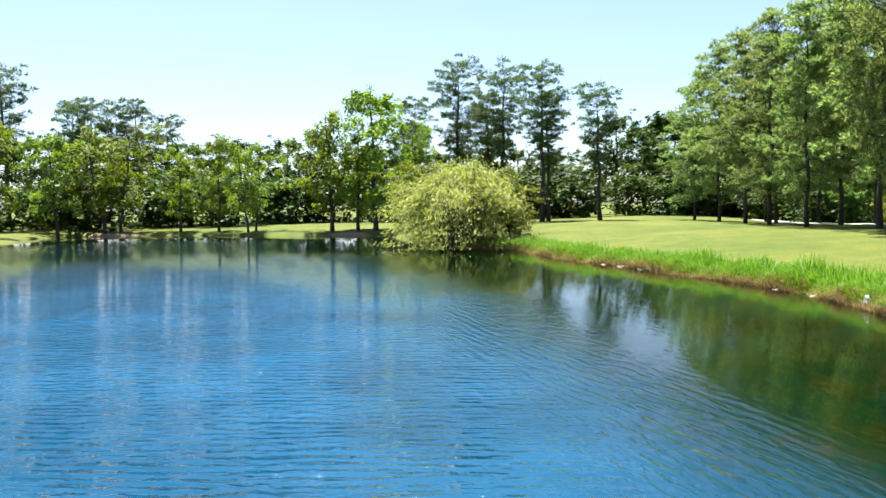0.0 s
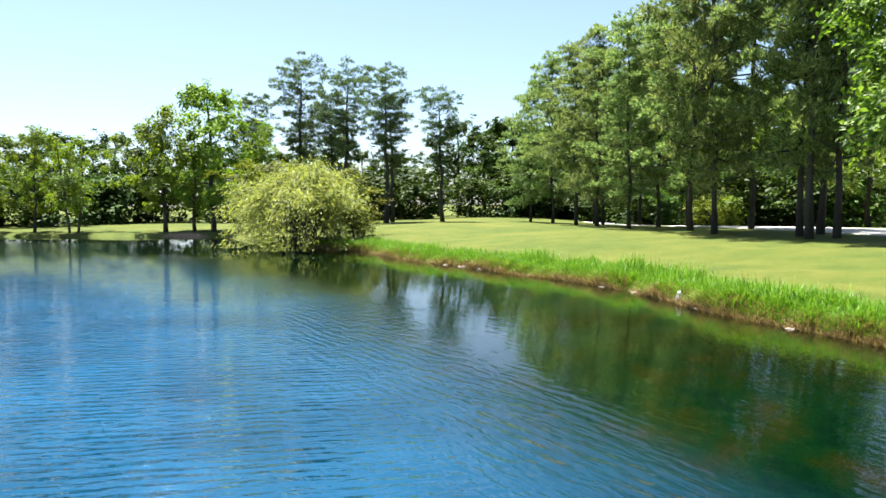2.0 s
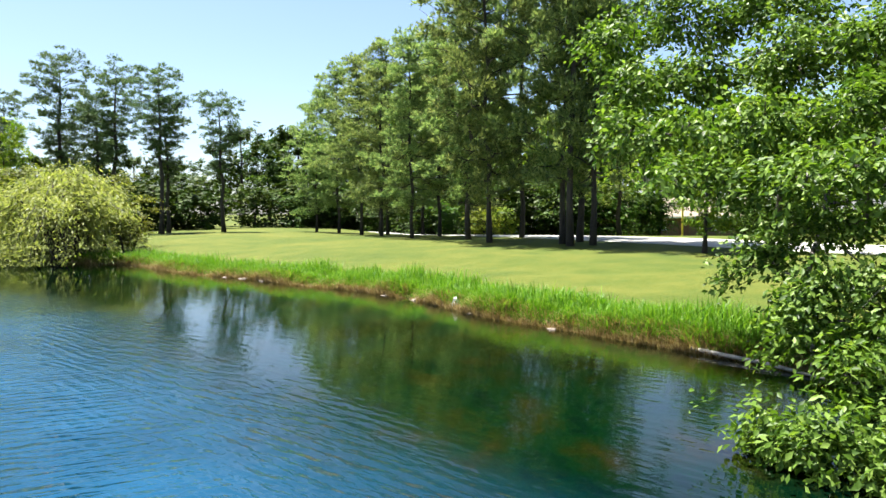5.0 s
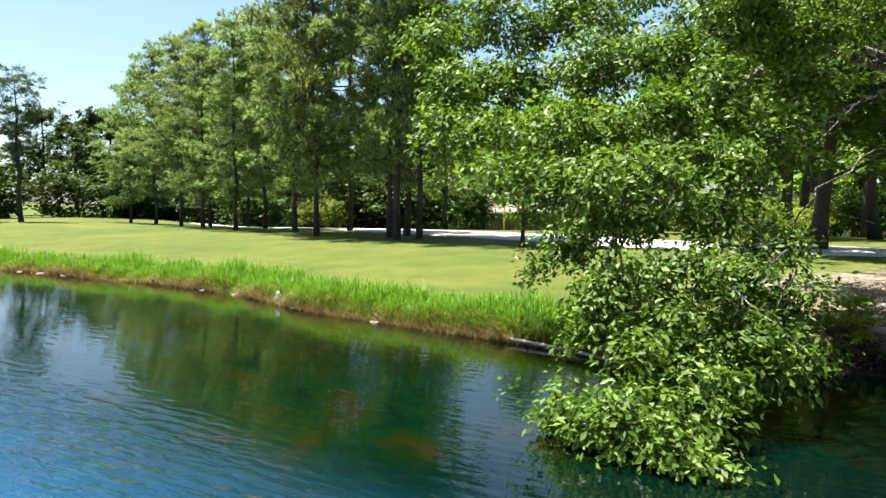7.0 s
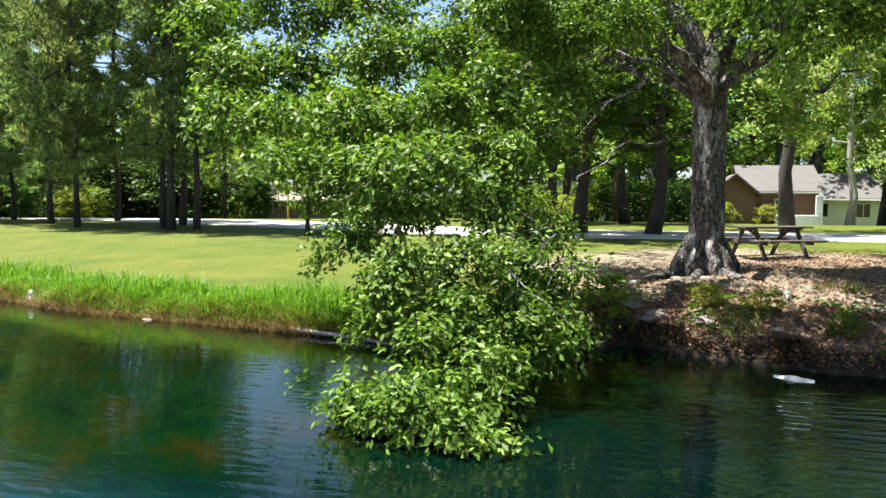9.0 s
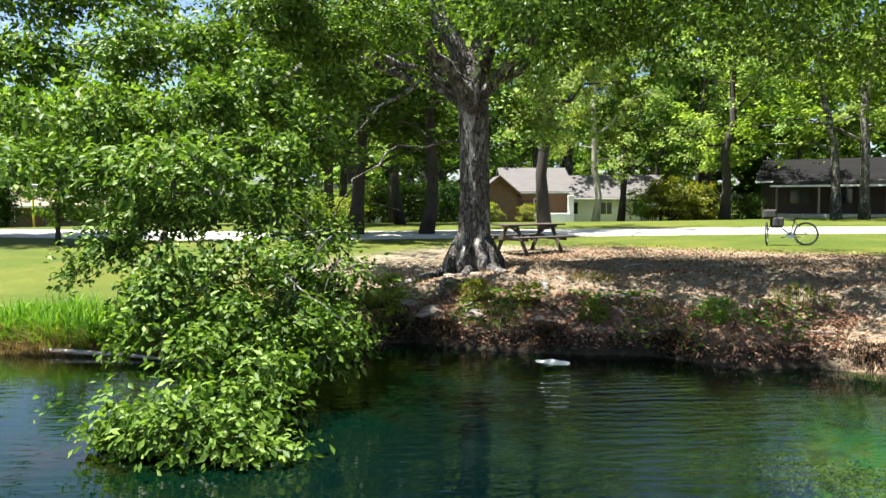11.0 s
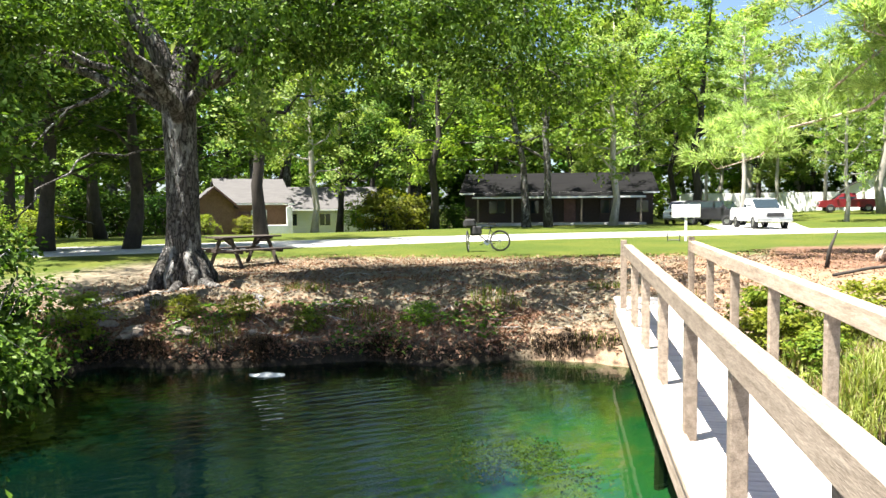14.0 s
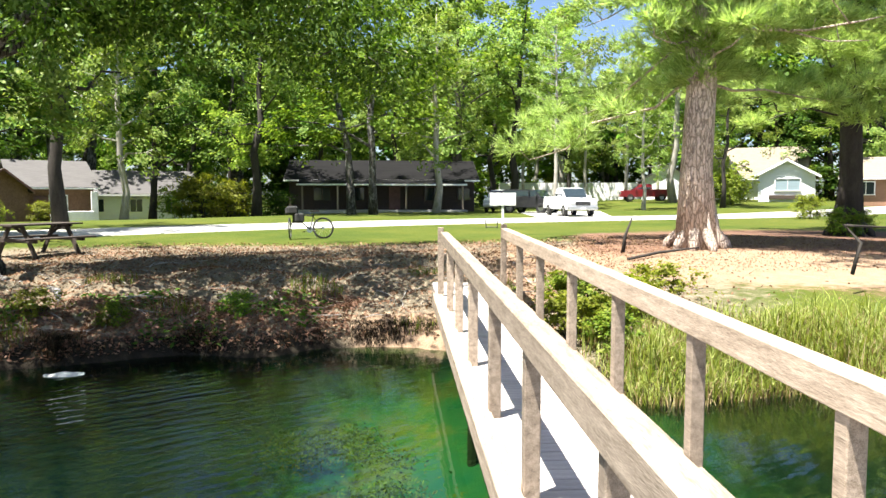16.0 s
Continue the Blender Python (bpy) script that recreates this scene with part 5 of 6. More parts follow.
def build_bridge():
    lean = Matrix.Rotation(radians(8.2), 4, "Z")
    ob = thing("footbridge", lean, "weathered timber footbridge with post-and-beam railings", "bridge")
    slope = math.degrees(math.atan(0.0155))
    for n, sts in ((0.58, (-1.85, -0.35, 1.15, 2.66, 4.15, 5.62, 7.15, 8.7, 10.1, 11.35)), (1.62, (-1.5, 0.0, 1.5, 3.02, 4.5, 6.02, 7.56, 9.2, 10.7, 12.2))):
        end = sts[-1]
        L = end + 3.0
        mid = (end - 3.0) / 2
        bm = boxed(0, 0, 0, 0.12, L, 0.155, pose(n, mid, deck_z(mid) + 0.912, slope), bevel=0.008)
        part("rail", bm, TIMBER, ob, "sun-bleached timber handrail beam")
        for s in sts:
            last = s == end
            top = deck_z(s) + (1.05 if last else 0.838)
            lo = deck_z(s) - 0.16
            side = -0.115 if (n < 1 and last) else 0.0
            part("post", boxed(n + side * 0.4, s + (0.10 if last else 0), (top + lo) / 2, 0.088, 0.088, top - lo, bevel=0.006), TIMBER, ob)
        part("stringer", boxed(0, 0, 0, 0.09, L + 0.9, 0.20, pose(n + (-0.10 if n < 1 else 0.0), mid + 0.45, deck_z(mid) - 0.12, slope), bevel=0.006), TIMBER, ob)
        part("sill", boxed(0, 0, 0, 0.15, L, 0.045, pose(n + (-0.10 if n < 1 else -0.03), mid, deck_z(mid) + 0.026, slope), bevel=0.006), TIMBER, ob)
    me = bpy.data.meshes.new("plank")
    bm = boxed(0, 0, 0, 1.17, 0.138, 0.036, bevel=0.004)
    bm.to_mesh(me)
    bm.free()
    me.materials.append(PLANK)
    r = random.Random(3)
    s = -2.9
    while s < 13.1:
        piece("plank", me, ob, m=pose(1.06 + r.uniform(-0.012, 0.012), s, deck_z(s) - 0.018 + r.uniform(-0.002, 0.002), slope, r.uniform(-0.3, 0.3), r.uniform(-0.35, 0.35)))
        s += 0.1455
    for s in (-2.0, 0.6, 3.2, 5.8, 8.4, 10.6):
        for n in (0.72, 1.48):
            p = lean @ Vector((n, s, 0))
            bed = height(p.x, p.y)
            bm = tube(bmesh.new(), [(n, s, bed - 0.3), (n + 0.01, s, 0.1), (n, s, deck_z(s) - 0.04)], [0.075, 0.072, 0.07], 9)
            part("pile", bm, PILE, ob)
        part("crossbeam", boxed(1.06, s, deck_z(s) - 0.29, 1.14, 0.09, 0.14, bevel=0.005), PILE, ob)


build_bridge()


# ---- houses ----
def window(parent, m, w, h, glass=None, frame=None):
    """A framed window in a wall that faces -y, set a little proud."""
    ob = piece("window", None, parent, m=m)
    for cx, cz, sx, sz in ((0, h / 2 - 0.04, w, 0.09), (0, -h / 2 + 0.03, w + 0.1, 0.07), (-w / 2 + 0.04, 0, 0.09, h - 0.16), (w / 2 - 0.04, 0, 0.09, h - 0.16), (0, 0, 0.05, h - 0.16)):
        part("frame", boxed(cx, -0.05, cz, sx, 0.10, sz), frame or TRIM, ob)
    part("pane", boxed(0, -0.02, 0, w - 0.1, 0.03, h - 0.1), glass or GLASS, ob)
    return ob


def gable_house(name, m, w, d, eave, ridge, wall_mat, roof_mat, label, front_gable=False, overhang=0.55, gable_mat=None):
    """Walls with thickness round a hollow body, gable ends, a thick two-sided roof. Its front looks to -y."""
    ob = thing(name, m, label, "house")
    t = 0.2
    for n, cx, cy, sx, sy in (("wall", 0, -d / 2 + t / 2, w, t), ("wall", 0, d / 2 - t / 2, w, t), ("wall", -w / 2 + t / 2, 0, t, d - 2 * t), ("wall", w / 2 - t / 2, 0, t, d - 2 * t)):
        part(n, boxed(cx, cy, eave / 2 - 0.2, sx, sy, eave + 0.4), wall_mat, ob)
    span, run = (w, d) if front_gable else (d, w)
    turn = pose(0, 0, 0, 0, 0, 0 if front_gable else 90)
    for e in (-1, 1):
        bm = prism(bmesh.new(), [(-span / 2, eave), (span / 2, eave), (0, ridge)], t, turn @ pose(0, e * (run / 2 - t / 2), 0))
        part("gable", bm, gable_mat or wall_mat, ob)
    pitch = (ridge - eave) / (span / 2)
    drop = overhang * pitch
    for e in (-1, 1):
        a, b = (e * (span / 2 + overhang), eave - drop + 0.02), (0, ridge + 0.02)
        bm = prism(bmesh.new(), [a, b, (b[0], b[1] + 0.14), (a[0], a[1] + 0.14)], run + 2 * 0.4, turn)
        part("roof", bm, roof_mat, ob)
        bm = boxed(0, 0, 0, 0.10, run + 0.8, 0.13, turn @ pose(e * (span / 2 + overhang + 0.055), 0, eave - drop + 0.05))
        part("gutter", bm, TRIM, ob)
    return ob


def facing(bearing, dist, turn=0.0, z=None):
    """A pose on the ground whose front (-y) looks back to the pier, turned by some degrees."""
    x, y = at(bearing, dist)
    return pose(x, y, height(x, y) if z is None else z, 0, 0, -bearing + turn)


def house_c():
    ob = gable_house("ranch_house", facing(-9.4, 66), 15.4, 8.0, 2.75, 4.3, DARK_WALL, ROOF_SHADED, "long low ranch house darkened for tree shade, with a shaded front porch", overhang=0.5)
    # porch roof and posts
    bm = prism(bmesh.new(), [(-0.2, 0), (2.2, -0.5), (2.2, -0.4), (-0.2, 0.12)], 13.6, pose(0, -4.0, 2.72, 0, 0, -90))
    part("porch_roof", bm, ROOF_SHADED, ob)
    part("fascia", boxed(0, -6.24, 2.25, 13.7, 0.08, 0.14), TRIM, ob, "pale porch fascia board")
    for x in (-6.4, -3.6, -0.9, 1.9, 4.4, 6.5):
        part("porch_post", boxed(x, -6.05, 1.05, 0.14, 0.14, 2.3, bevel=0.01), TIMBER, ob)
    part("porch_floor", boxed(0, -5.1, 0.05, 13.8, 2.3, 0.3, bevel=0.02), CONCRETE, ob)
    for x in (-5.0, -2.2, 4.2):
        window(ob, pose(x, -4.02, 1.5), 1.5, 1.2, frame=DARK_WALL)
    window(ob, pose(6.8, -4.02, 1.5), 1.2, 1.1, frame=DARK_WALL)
    part("door", boxed(1.0, -4.03, 1.1, 0.95, 0.07, 2.05, bevel=0.01), DOOR_PAINT, ob)


def house_b():
    ob = gable_house("brick_house", facing(-32.9, 62, 8), 5.4, 9.0, 2.95, 4.9, BRICK, ROOF, "brick house with a pale grey shingle roof and white trim", overhang=0.6)
    ob.scale = (0.9, 0.9, 0.9)
    wing = prism(bmesh.new(), [(-1.5, 2.7), (1.5, 2.7), (0, 4.0)], 0.2, pose(-3.6, -6.4, 0))
    part("gable", wing, BRICK, ob)
    part("wall", boxed(-3.6, -6.4, 1.25, 3.0, 0.2, 2.9), BRICK, ob)
    part("wall", boxed(-5.0, -4.4, 1.25, 0.2, 3.8, 2.9), BRICK, ob)
    part("wall", boxed(-2.2, -4.4, 1.25, 0.2, 3.8, 2.9), BRICK, ob)
    for e in (-1, 1):
        part("roof", prism(bmesh.new(), [(e * 1.9, 2.37), (0, 4.02), (0, 4.16), (e * 1.9, 2.52)], 6.0, pose(-3.6, -4.1, 0)), ROOF, ob)
        part("fascia", prism(bmesh.new(), [(e * 1.92, 2.32), (0, 3.98), (0, 4.18), (e * 1.92, 2.52)], 0.06, pose(-3.6, -7.14, 0)), DOOR_PAINT, ob)
    part("corner_board", boxed(-5.45, -6.40, 1.35, 0.75, 0.14, 3.0), TRIM, ob)
    window(ob, pose(0.2, -4.52, 1.6), 1.3, 1.3)
    part("planter_wall", boxed(0.9, -6.0, 0.45, 3.0, 0.3, 1.1, bevel=0.03), TRIM, ob)
    part("door", boxed(-1.0, -4.54, 1.1, 0.95, 0.07, 2.05, bevel=0.01), DOOR_PAINT, ob)
    part("porch_post", boxed(2.6, -5.4, 1.2, 0.5, 0.2, 2.6, bevel=0.02), TRIM, ob)


def white_house():
    ob = gable_house("white_house", facing(-27.4, 72, 0), 9.6, 7.0, 2.6, 4.4, WHITE_WALL, ROOF, "white sided bungalow half hidden by garden trees")
    for x in (-2.8, 0.2, 3.0):
        window(ob, pose(x, -3.52, 1.5), 1.1, 1.2)
    ob = gable_house("garage_house", facing(-42.5, 66, 6), 12.0, 7.0, 2.2, 3.3, DARK_WALL, ROOF_SHADED, "shaded brown house with a wide garage opening")
    for x in (-3.6, -1.0):
        part("garage_door", boxed(x, -3.53, 1.05, 2.3, 0.08, 2.0, bevel=0.01), TRIM, ob)
    window(ob, pose(3.0, -3.52, 1.4), 1.4, 1.1)


def house_a():
    ob = gable_house("brown_house", facing(-69.3, 80, 0), 13.5, 8.0, 2.15, 3.8, BROWN_WALL, ROOF_TAN, "low brown house with a tan roof behind the pines")
    for x in (-4.4, -1.2, 3.4):
        window(ob, pose(x, -4.02, 1.2), 1.5, 1.0)
    part("door", boxed(1.2, -4.03, 0.95, 0.95, 0.07, 1.9, bevel=0.01), DOOR_PAINT, ob)
    ob = gable_house("grey_house", facing(-83, 92, 0), 13, 7, 2.3, 3.8, WHITE_WALL, ROOF, "pale house glimpsed between pine trunks")
    window(ob, pose(0, -3.52, 1.3), 1.6, 1.1)


def houses_right():
    ob = gable_house("white_gable_house", facing(20.2, 86, 0), 5.2, 8.0, 2.6, 4.0, WHITE_WALL, ROOF_TAN, "white gabled house front with a wide pale window", front_gable=True, overhang=0.4)
    window(ob, pose(0.1, -4.02, 1.65), 2.4, 1.3, SKY_GLASS)
    part("flower_box", boxed(0.1, -4.2, 0.4, 3.4, 0.3, 0.4, bevel=0.03), DARK_WALL, ob)
    for e in (-1, 1):
        part("bargeboard", prism(bmesh.new(), [(e * 3.05, 2.32), (0, 4.0), (0, 4.25), (e * 3.05, 2.57)], 0.08, pose(0, -4.45, 0)), TRIM, ob)
    ob = gable_house("tan_roof_house", facing(18.6, 96, -6), 9.5, 8.0, 2.7, 6.0, WHITE_WALL, ROOF_TAN, "white house with a steep tan roof")
    part("hip", prism(bmesh.new(), [(-2.4, 2.8), (2.4, 2.8), (0.5, 5.7), (-0.5, 5.7)], 0.3, pose(-4.2, -4.3, 0)), ROOF, ob)
    window(ob, pose(3.6, -4.02, 1.6), 1.3, 1.3)
    ob = gable_house("blue_gable_house", facing(12.2, 94, 0), 5.8, 8.0, 2.2, 4.0, WHITE_WALL, ROOF, "pale house with a grey gable roof behind the pine", front_gable=True, overhang=0.5)
    part("garage_door", boxed(-0.6, -4.04, 1.0, 2.4, 0.07, 2.0, bevel=0.01), TRIM, ob)
    ob = gable_house("orange_brick_house", facing(27.2, 78, 0), 9.0, 8.0, 2.5, 4.2, BRICK, ROOF_TAN, "orange brick house beyond the road")
    window(ob, pose(-2.8, -4.02, 1.5), 1.4, 1.2)
    window(ob, pose(-0.4, -4.02, 1.5), 1.4, 1.2)


house_c()
house_b()
white_house()
house_a()
houses_right()

# white fence beside the driveways
fence = thing("white_fence", facing(6.4, 100), "long white board fence behind the parked cars", "fence")
slat = bpy.data.meshes.new("board")
bm = boxed(0, 0, 1.15, 0.305, 0.03, 2.6)
bm.to_mesh(slat)
bm.free()
slat.materials.append(TRIM)
for k in range(76):
    piece("board", slat, fence, m=pose(-11.7 + 0.312 * k, 0, 0))
for z in (0.3, 1.5):
    part("fence_rail", boxed(0, 0.05, z, 23.8, 0.05, 0.1), TRIM, fence)


# ---- vehicles ----
def vehicle(name, m, kind, paint, label):
    """A car with its front to +x: body, glasshouse, wheels, lamps and bumpers."""
    ob = thing(name, m, label, "car")
    lower = {"pickup": [(-2.75, 0.45), (2.55, 0.42), (2.72, 0.62), (2.70, 0.98), (2.45, 1.12), (1.35, 1.18), (-0.55, 1.20), (-0.6, 1.14), (-2.78, 1.14), (-2.82, 0.7)],
             "van": [(-2.3, 0.40), (2.2, 0.38), (2.38, 0.58), (2.36, 0.95), (2.1, 1.08), (1.3, 1.14), (-2.3, 1.16), (-2.38, 0.7)]}[kind]
    upper = {"pickup": [(1.45, 1.17), (0.72, 1.80), (-0.35, 1.84), (-0.58, 1.78), (-0.62, 1.17)], "van": [(1.45, 1.12), (0.75, 1.74), (-1.9, 1.80), (-2.2, 1.68), (-2.32, 1.14)]}[kind]
    wide = 1.9
    bm = prism(bmesh.new(), lower, wide)
    bmesh.ops.bevel(bm, geom=list(bm.edges), offset=0.05, segments=2, affect="EDGES", clamp_overlap=True)
    body = part("body", bm, paint, ob, smooth_shade=False)
    bm = prism(bmesh.new(), upper, wide - 0.22)
    for v in bm.verts:
        if v.co.z > 1.5:
            v.co.y *= 0.84
    bmesh.ops.bevel(bm, geom=list(bm.edges), offset=0.04, segments=2, affect="EDGES", clamp_overlap=True)
    part("cabin", bm, paint, ob)
    (x0, z0), (x1, z1) = upper[0], upper[1]
    a = math.degrees(math.atan2(z1 - z0, x1 - x0))
    part("windscreen", boxed(0, 0, 0, math.hypot(x1 - x0, z1 - z0) * 0.84, 1.42, 0.03, pose((x0 + x1) / 2 + 0.02, 0, (z0 + z1) / 2 + 0.02, 0, -a, 0)), GLASS, ob)
    xe = upper[3][0]
    for e in (-1, 1):
        for c0, c1 in ([(0.12, 0.95), (xe + 0.06, 0.04)] if kind == "pickup" else [(0.35, 1.0), (-0.85, 0.27), (-1.95, -0.93)]):
            part("side_window", boxed((c0 + c1) / 2, 0, 0, c1 - c0, 0.02, 0.40, pose(0, e * 0.765, 1.47, e * 13)), GLASS, ob)
        part("mirror", boxed(1.12, e * 1.02, 1.25, 0.14, 0.2, 0.17, bevel=0.03), paint, ob)
        fx = lower[2][0]
        part("headlight", boxed(fx - 0.03, e * 0.68, 0.86, 0.1, 0.38, 0.17, bevel=0.02), LAMP_GLASS, ob)
        part("tail_light", boxed(lower[-1][0] + 0.02, e * 0.82, 0.92, 0.08, 0.14, 0.3, bevel=0.01), CAR_RED, ob)
        for wx in ((1.72, -1.62) if kind == "pickup" else (1.5, -1.4)):
            w = piece("wheel", None, ob, m=pose(wx, e * 0.86, 0.37))
            part("tyre", wheel_bm(0.37, 0.23, 0.22), RUBBER, w)
            part("rim", wheel_bm(0.23, 0.16), CHROME, w)
            part("wheel_arch", wheel_bm(0.46, 0.06, 0.39), RUBBER, w)
    part("grille", boxed(lower[2][0], 0, 0.84, 0.08, 0.95, 0.24, bevel=0.02), BLACK_METAL, ob)
    part("front_bumper", boxed(lower[2][0] - 0.02, 0, 0.55, 0.2, wide + 0.04, 0.22, bevel=0.04), CHROME if paint is CAR_WHITE else paint, ob)
    part("rear_bumper", boxed(lower[-1][0] + 0.02, 0, 0.56, 0.18, wide, 0.2, bevel=0.04), CHROME, ob)
    part("number_plate", boxed(lower[2][0] + 0.09, 0, 0.55, 0.02, 0.3, 0.14), TRIM, ob)
    if kind == "pickup":
        for e in (-1, 1):
            part("bed_wall", boxed(-1.7, e * 0.86, 1.2, 2.1, 0.1, 0.12, bevel=0.02), paint, ob)
    return ob


def parked(bearing, dist, turn):
    x, y = at(bearing, dist)
    return pose(x, y, height(x, y) + 0.02, 0, 0, turn)


vehicle("white_pickup", parked(4.9, 49.5, -77), "pickup", CAR_WHITE, "white pickup truck parked on a driveway, nose to the road")
vehicle("black_van", parked(2.0, 57, -35), "van", CAR_BLACK, "black van parked beside the house")
vehicle("silver_car", parked(-0.3, 61, -100), "van", CAR_WHITE, "pale car parked by the dark house")
vehicle("red_pickup", parked(10.6, 84, 178), "pickup", CAR_RED, "red pickup truck parked by a white fence")
drive = [(2.2, 42.5), (6.6, 44.5), (7.6, 60), (1.0, 60)]
bm = bmesh.new()
n = 14
rows = []
for i in range(n):
    u = i / (n - 1)
    a, b = Vector((*drive[0], 0)).lerp(Vector((*drive[3], 0)), u), Vector((*drive[1], 0)).lerp(Vector((*drive[2], 0)), u)
    rows.append([bm.verts.new((p.x, p.y, height(p.x, p.y) + 0.03)) for p in (a.lerp(b, k / 6) for k in range(7))])
for a, b in zip(rows, rows[1:]):
    for k in range(6):
        bm.faces.new((a[k], a[k + 1], b[k + 1], b[k]))
tagged(part("driveway", bm, CONCRETE), "pale concrete driveway with parked cars", "driveway", kind="structure")


# ---- things on the bank ----
def picnic_table():
    x, y = -11.6, 17.6
    ob = thing("picnic_table", pose(x, y, height(x, y), 0, 0, 70), "dark weathered wooden picnic table with two benches", "table")
    ob.scale = (1.05, 1.05, 1.05)
    for k in range(5):
        part("top_board", boxed(0, -0.30 + 0.15 * k, 0.76, 1.85, 0.14, 0.04, bevel=0.004), TABLE_WOOD, ob)
    for e in (-1, 1):
        for k in (0, 1):
            part("bench_board", boxed(0, e * (0.66 + 0.145 * k - 0.07), 0.45, 1.85, 0.135, 0.04, bevel=0.004), TABLE_WOOD, ob)
    for x0 in (-0.62, 0.62):
        part("cross_beam", boxed(x0, 0, 0.405, 0.045, 1.52, 0.09), TABLE_WOOD, ob)
        part("top_beam", boxed(x0, 0, 0.715, 0.045, 0.70, 0.05), TABLE_WOOD, ob)
        for e in (-1, 1):
            bm = boxed(0, 0, 0, 0.05, 0.095, 0.86, pose(x0 + 0.05 * (1 if x0 < 0 else -1), e * 0.44, 0.365, e * 31))
            part("leg", bm, TABLE_WOOD, ob)
        part("brace", boxed(0, 0, 0, 0.72, 0.05, 0.05, pose(x0 * 0.58, 0, 0.55, 0, 33 if x0 < 0 else -33, 0)), TABLE_WOOD, ob)


def bicycle():
    a, b = Vector((-6.75, 22.6)), Vector((-5.75, 23.15))
    mid = (a + b) / 2
    turn = math.degrees(math.atan2(b.y - a.y, b.x - a.x))
    ob = thing("bicycle", pose(mid.x, mid.y, height(mid.x, mid.y), 7, 0, turn + 180), "dark bicycle standing with its front wheel turned", "bicycle")
    R = 0.34

    def wheel(m):
        w = piece("wheel", None, ob, m=m)
        part("tyre", wheel_bm(R, 0.04, R - 0.035, 28), RUBBER, w)
        part("rim", wheel_bm(R - 0.033, 0.025, R - 0.055, 28), BLACK_METAL, w)
        part("hub", wheel_bm(0.03, 0.1, 0, 10), CHROME, w)
        bm = bmesh.new()
        for k in range(14):
            t = 2 * math.pi * k / 14
            tube(bm, [(0, 0.02 * (-1) ** k, 0), ((R - 0.05) * math.cos(t), 0, (R - 0.05) * math.sin(t))], 0.003, 3)
        part("spokes", bm, CHROME, w)

    wheel(pose(-0.52, 0, R))
    wheel(pose(0.54, 0, R, 0, 0, 72))
    for pts, r in (([(-0.1, 0, 0.30), (-0.24, 0, 0.80)], 0.018), ([(-0.1, 0, 0.30), (0.36, 0, 0.72)], 0.02), ([(-0.21, 0, 0.72), (0.34, 0, 0.78)], 0.018), ([(-0.52, 0, R), (-0.1, 0, 0.30)], 0.012),
                   ([(-0.52, 0, R), (-0.21, 0, 0.70)], 0.011), ([(0.33, 0, 0.86), (0.40, 0, 0.66), (0.54, 0, R)], 0.016)):
        part("frame_tube", tube(bmesh.new(), pts, r, 7), BLACK_METAL, ob)
    part("saddle", prism(bmesh.new(), [(-0.40, 0.84), (-0.12, 0.86), (-0.12, 0.89), (-0.40, 0.91)], 0.14), RUBBER, ob)
    part("handlebar", tube(bmesh.new(), [(0.40, -0.30, 0.98), (0.32, -0.12, 0.94), (0.32, 0.12, 0.94), (0.40, 0.30, 0.98)], 0.014, 6), BLACK_METAL, ob)
    part("stem", tube(bmesh.new(), [(0.34, 0, 0.80), (0.32, 0, 0.95)], 0.015, 6), BLACK_METAL, ob)
    part("chainring", wheel_bm(0.10, 0.012, 0.03, 18), CHROME, ob).matrix_basis = pose(-0.1, -0.04, 0.30)
    for e in (-1, 1):
        part("crank", tube(bmesh.new(), [(-0.1, -0.06 * e, 0.30), (-0.1 + 0.16 * e, -0.08 * e, 0.24)], 0.011, 5), CHROME, ob)
        part("pedal", boxed(-0.1 + 0.17 * e, -0.13 * e, 0.24, 0.09, 0.08, 0.02), RUBBER, ob)
    part("kickstand", tube(bmesh.new(), [(-0.2, 0.03, 0.30), (-0.24, 0.20, 0.01)], 0.009, 5), BLACK_METAL, ob)
    part("basket", boxed(0.46, 0, 0.90, 0.36, 0.34, 0.26, bevel=0.05), RUBBER, ob)
    for e in (-1, 1):
        part("pannier", boxed(0.26, e * 0.13, 0.66, 0.3, 0.13, 0.28, bevel=0.04), RUBBER, ob)


def sign_post():
    x, y = -0.15, 31.0
    ob = thing("sign", pose(x, y, height(x, y), 0, 0, 0), "small blank white sign board on a white post", "sign")
    part("post", boxed(0, 0.05, 0.72, 0.10, 0.10, 1.44, bevel=0.008), TRIM, ob)
    part("board", boxed(0, -0.02, 1.20, 1.08, 0.03, 0.52, bevel=0.006), TRIM, ob)
    x, y = -0.5, 30.6
    ob = thing("boot_scraper", pose(x, y, height(x, y)), "low dark metal frame standing in the grass", "rack")
    for px in (-0.32, 0.12):
        part("upright", tube(bmesh.new(), [(px, 0, -0.05), (px * 1.1, 0, 0.36)], 0.02, 6), BLACK_METAL, ob)
    part("bar", tube(bmesh.new(), [(-0.32, 0, 0.06), (0.12, 0, 0.06)], 0.02, 6), BLACK_METAL, ob)


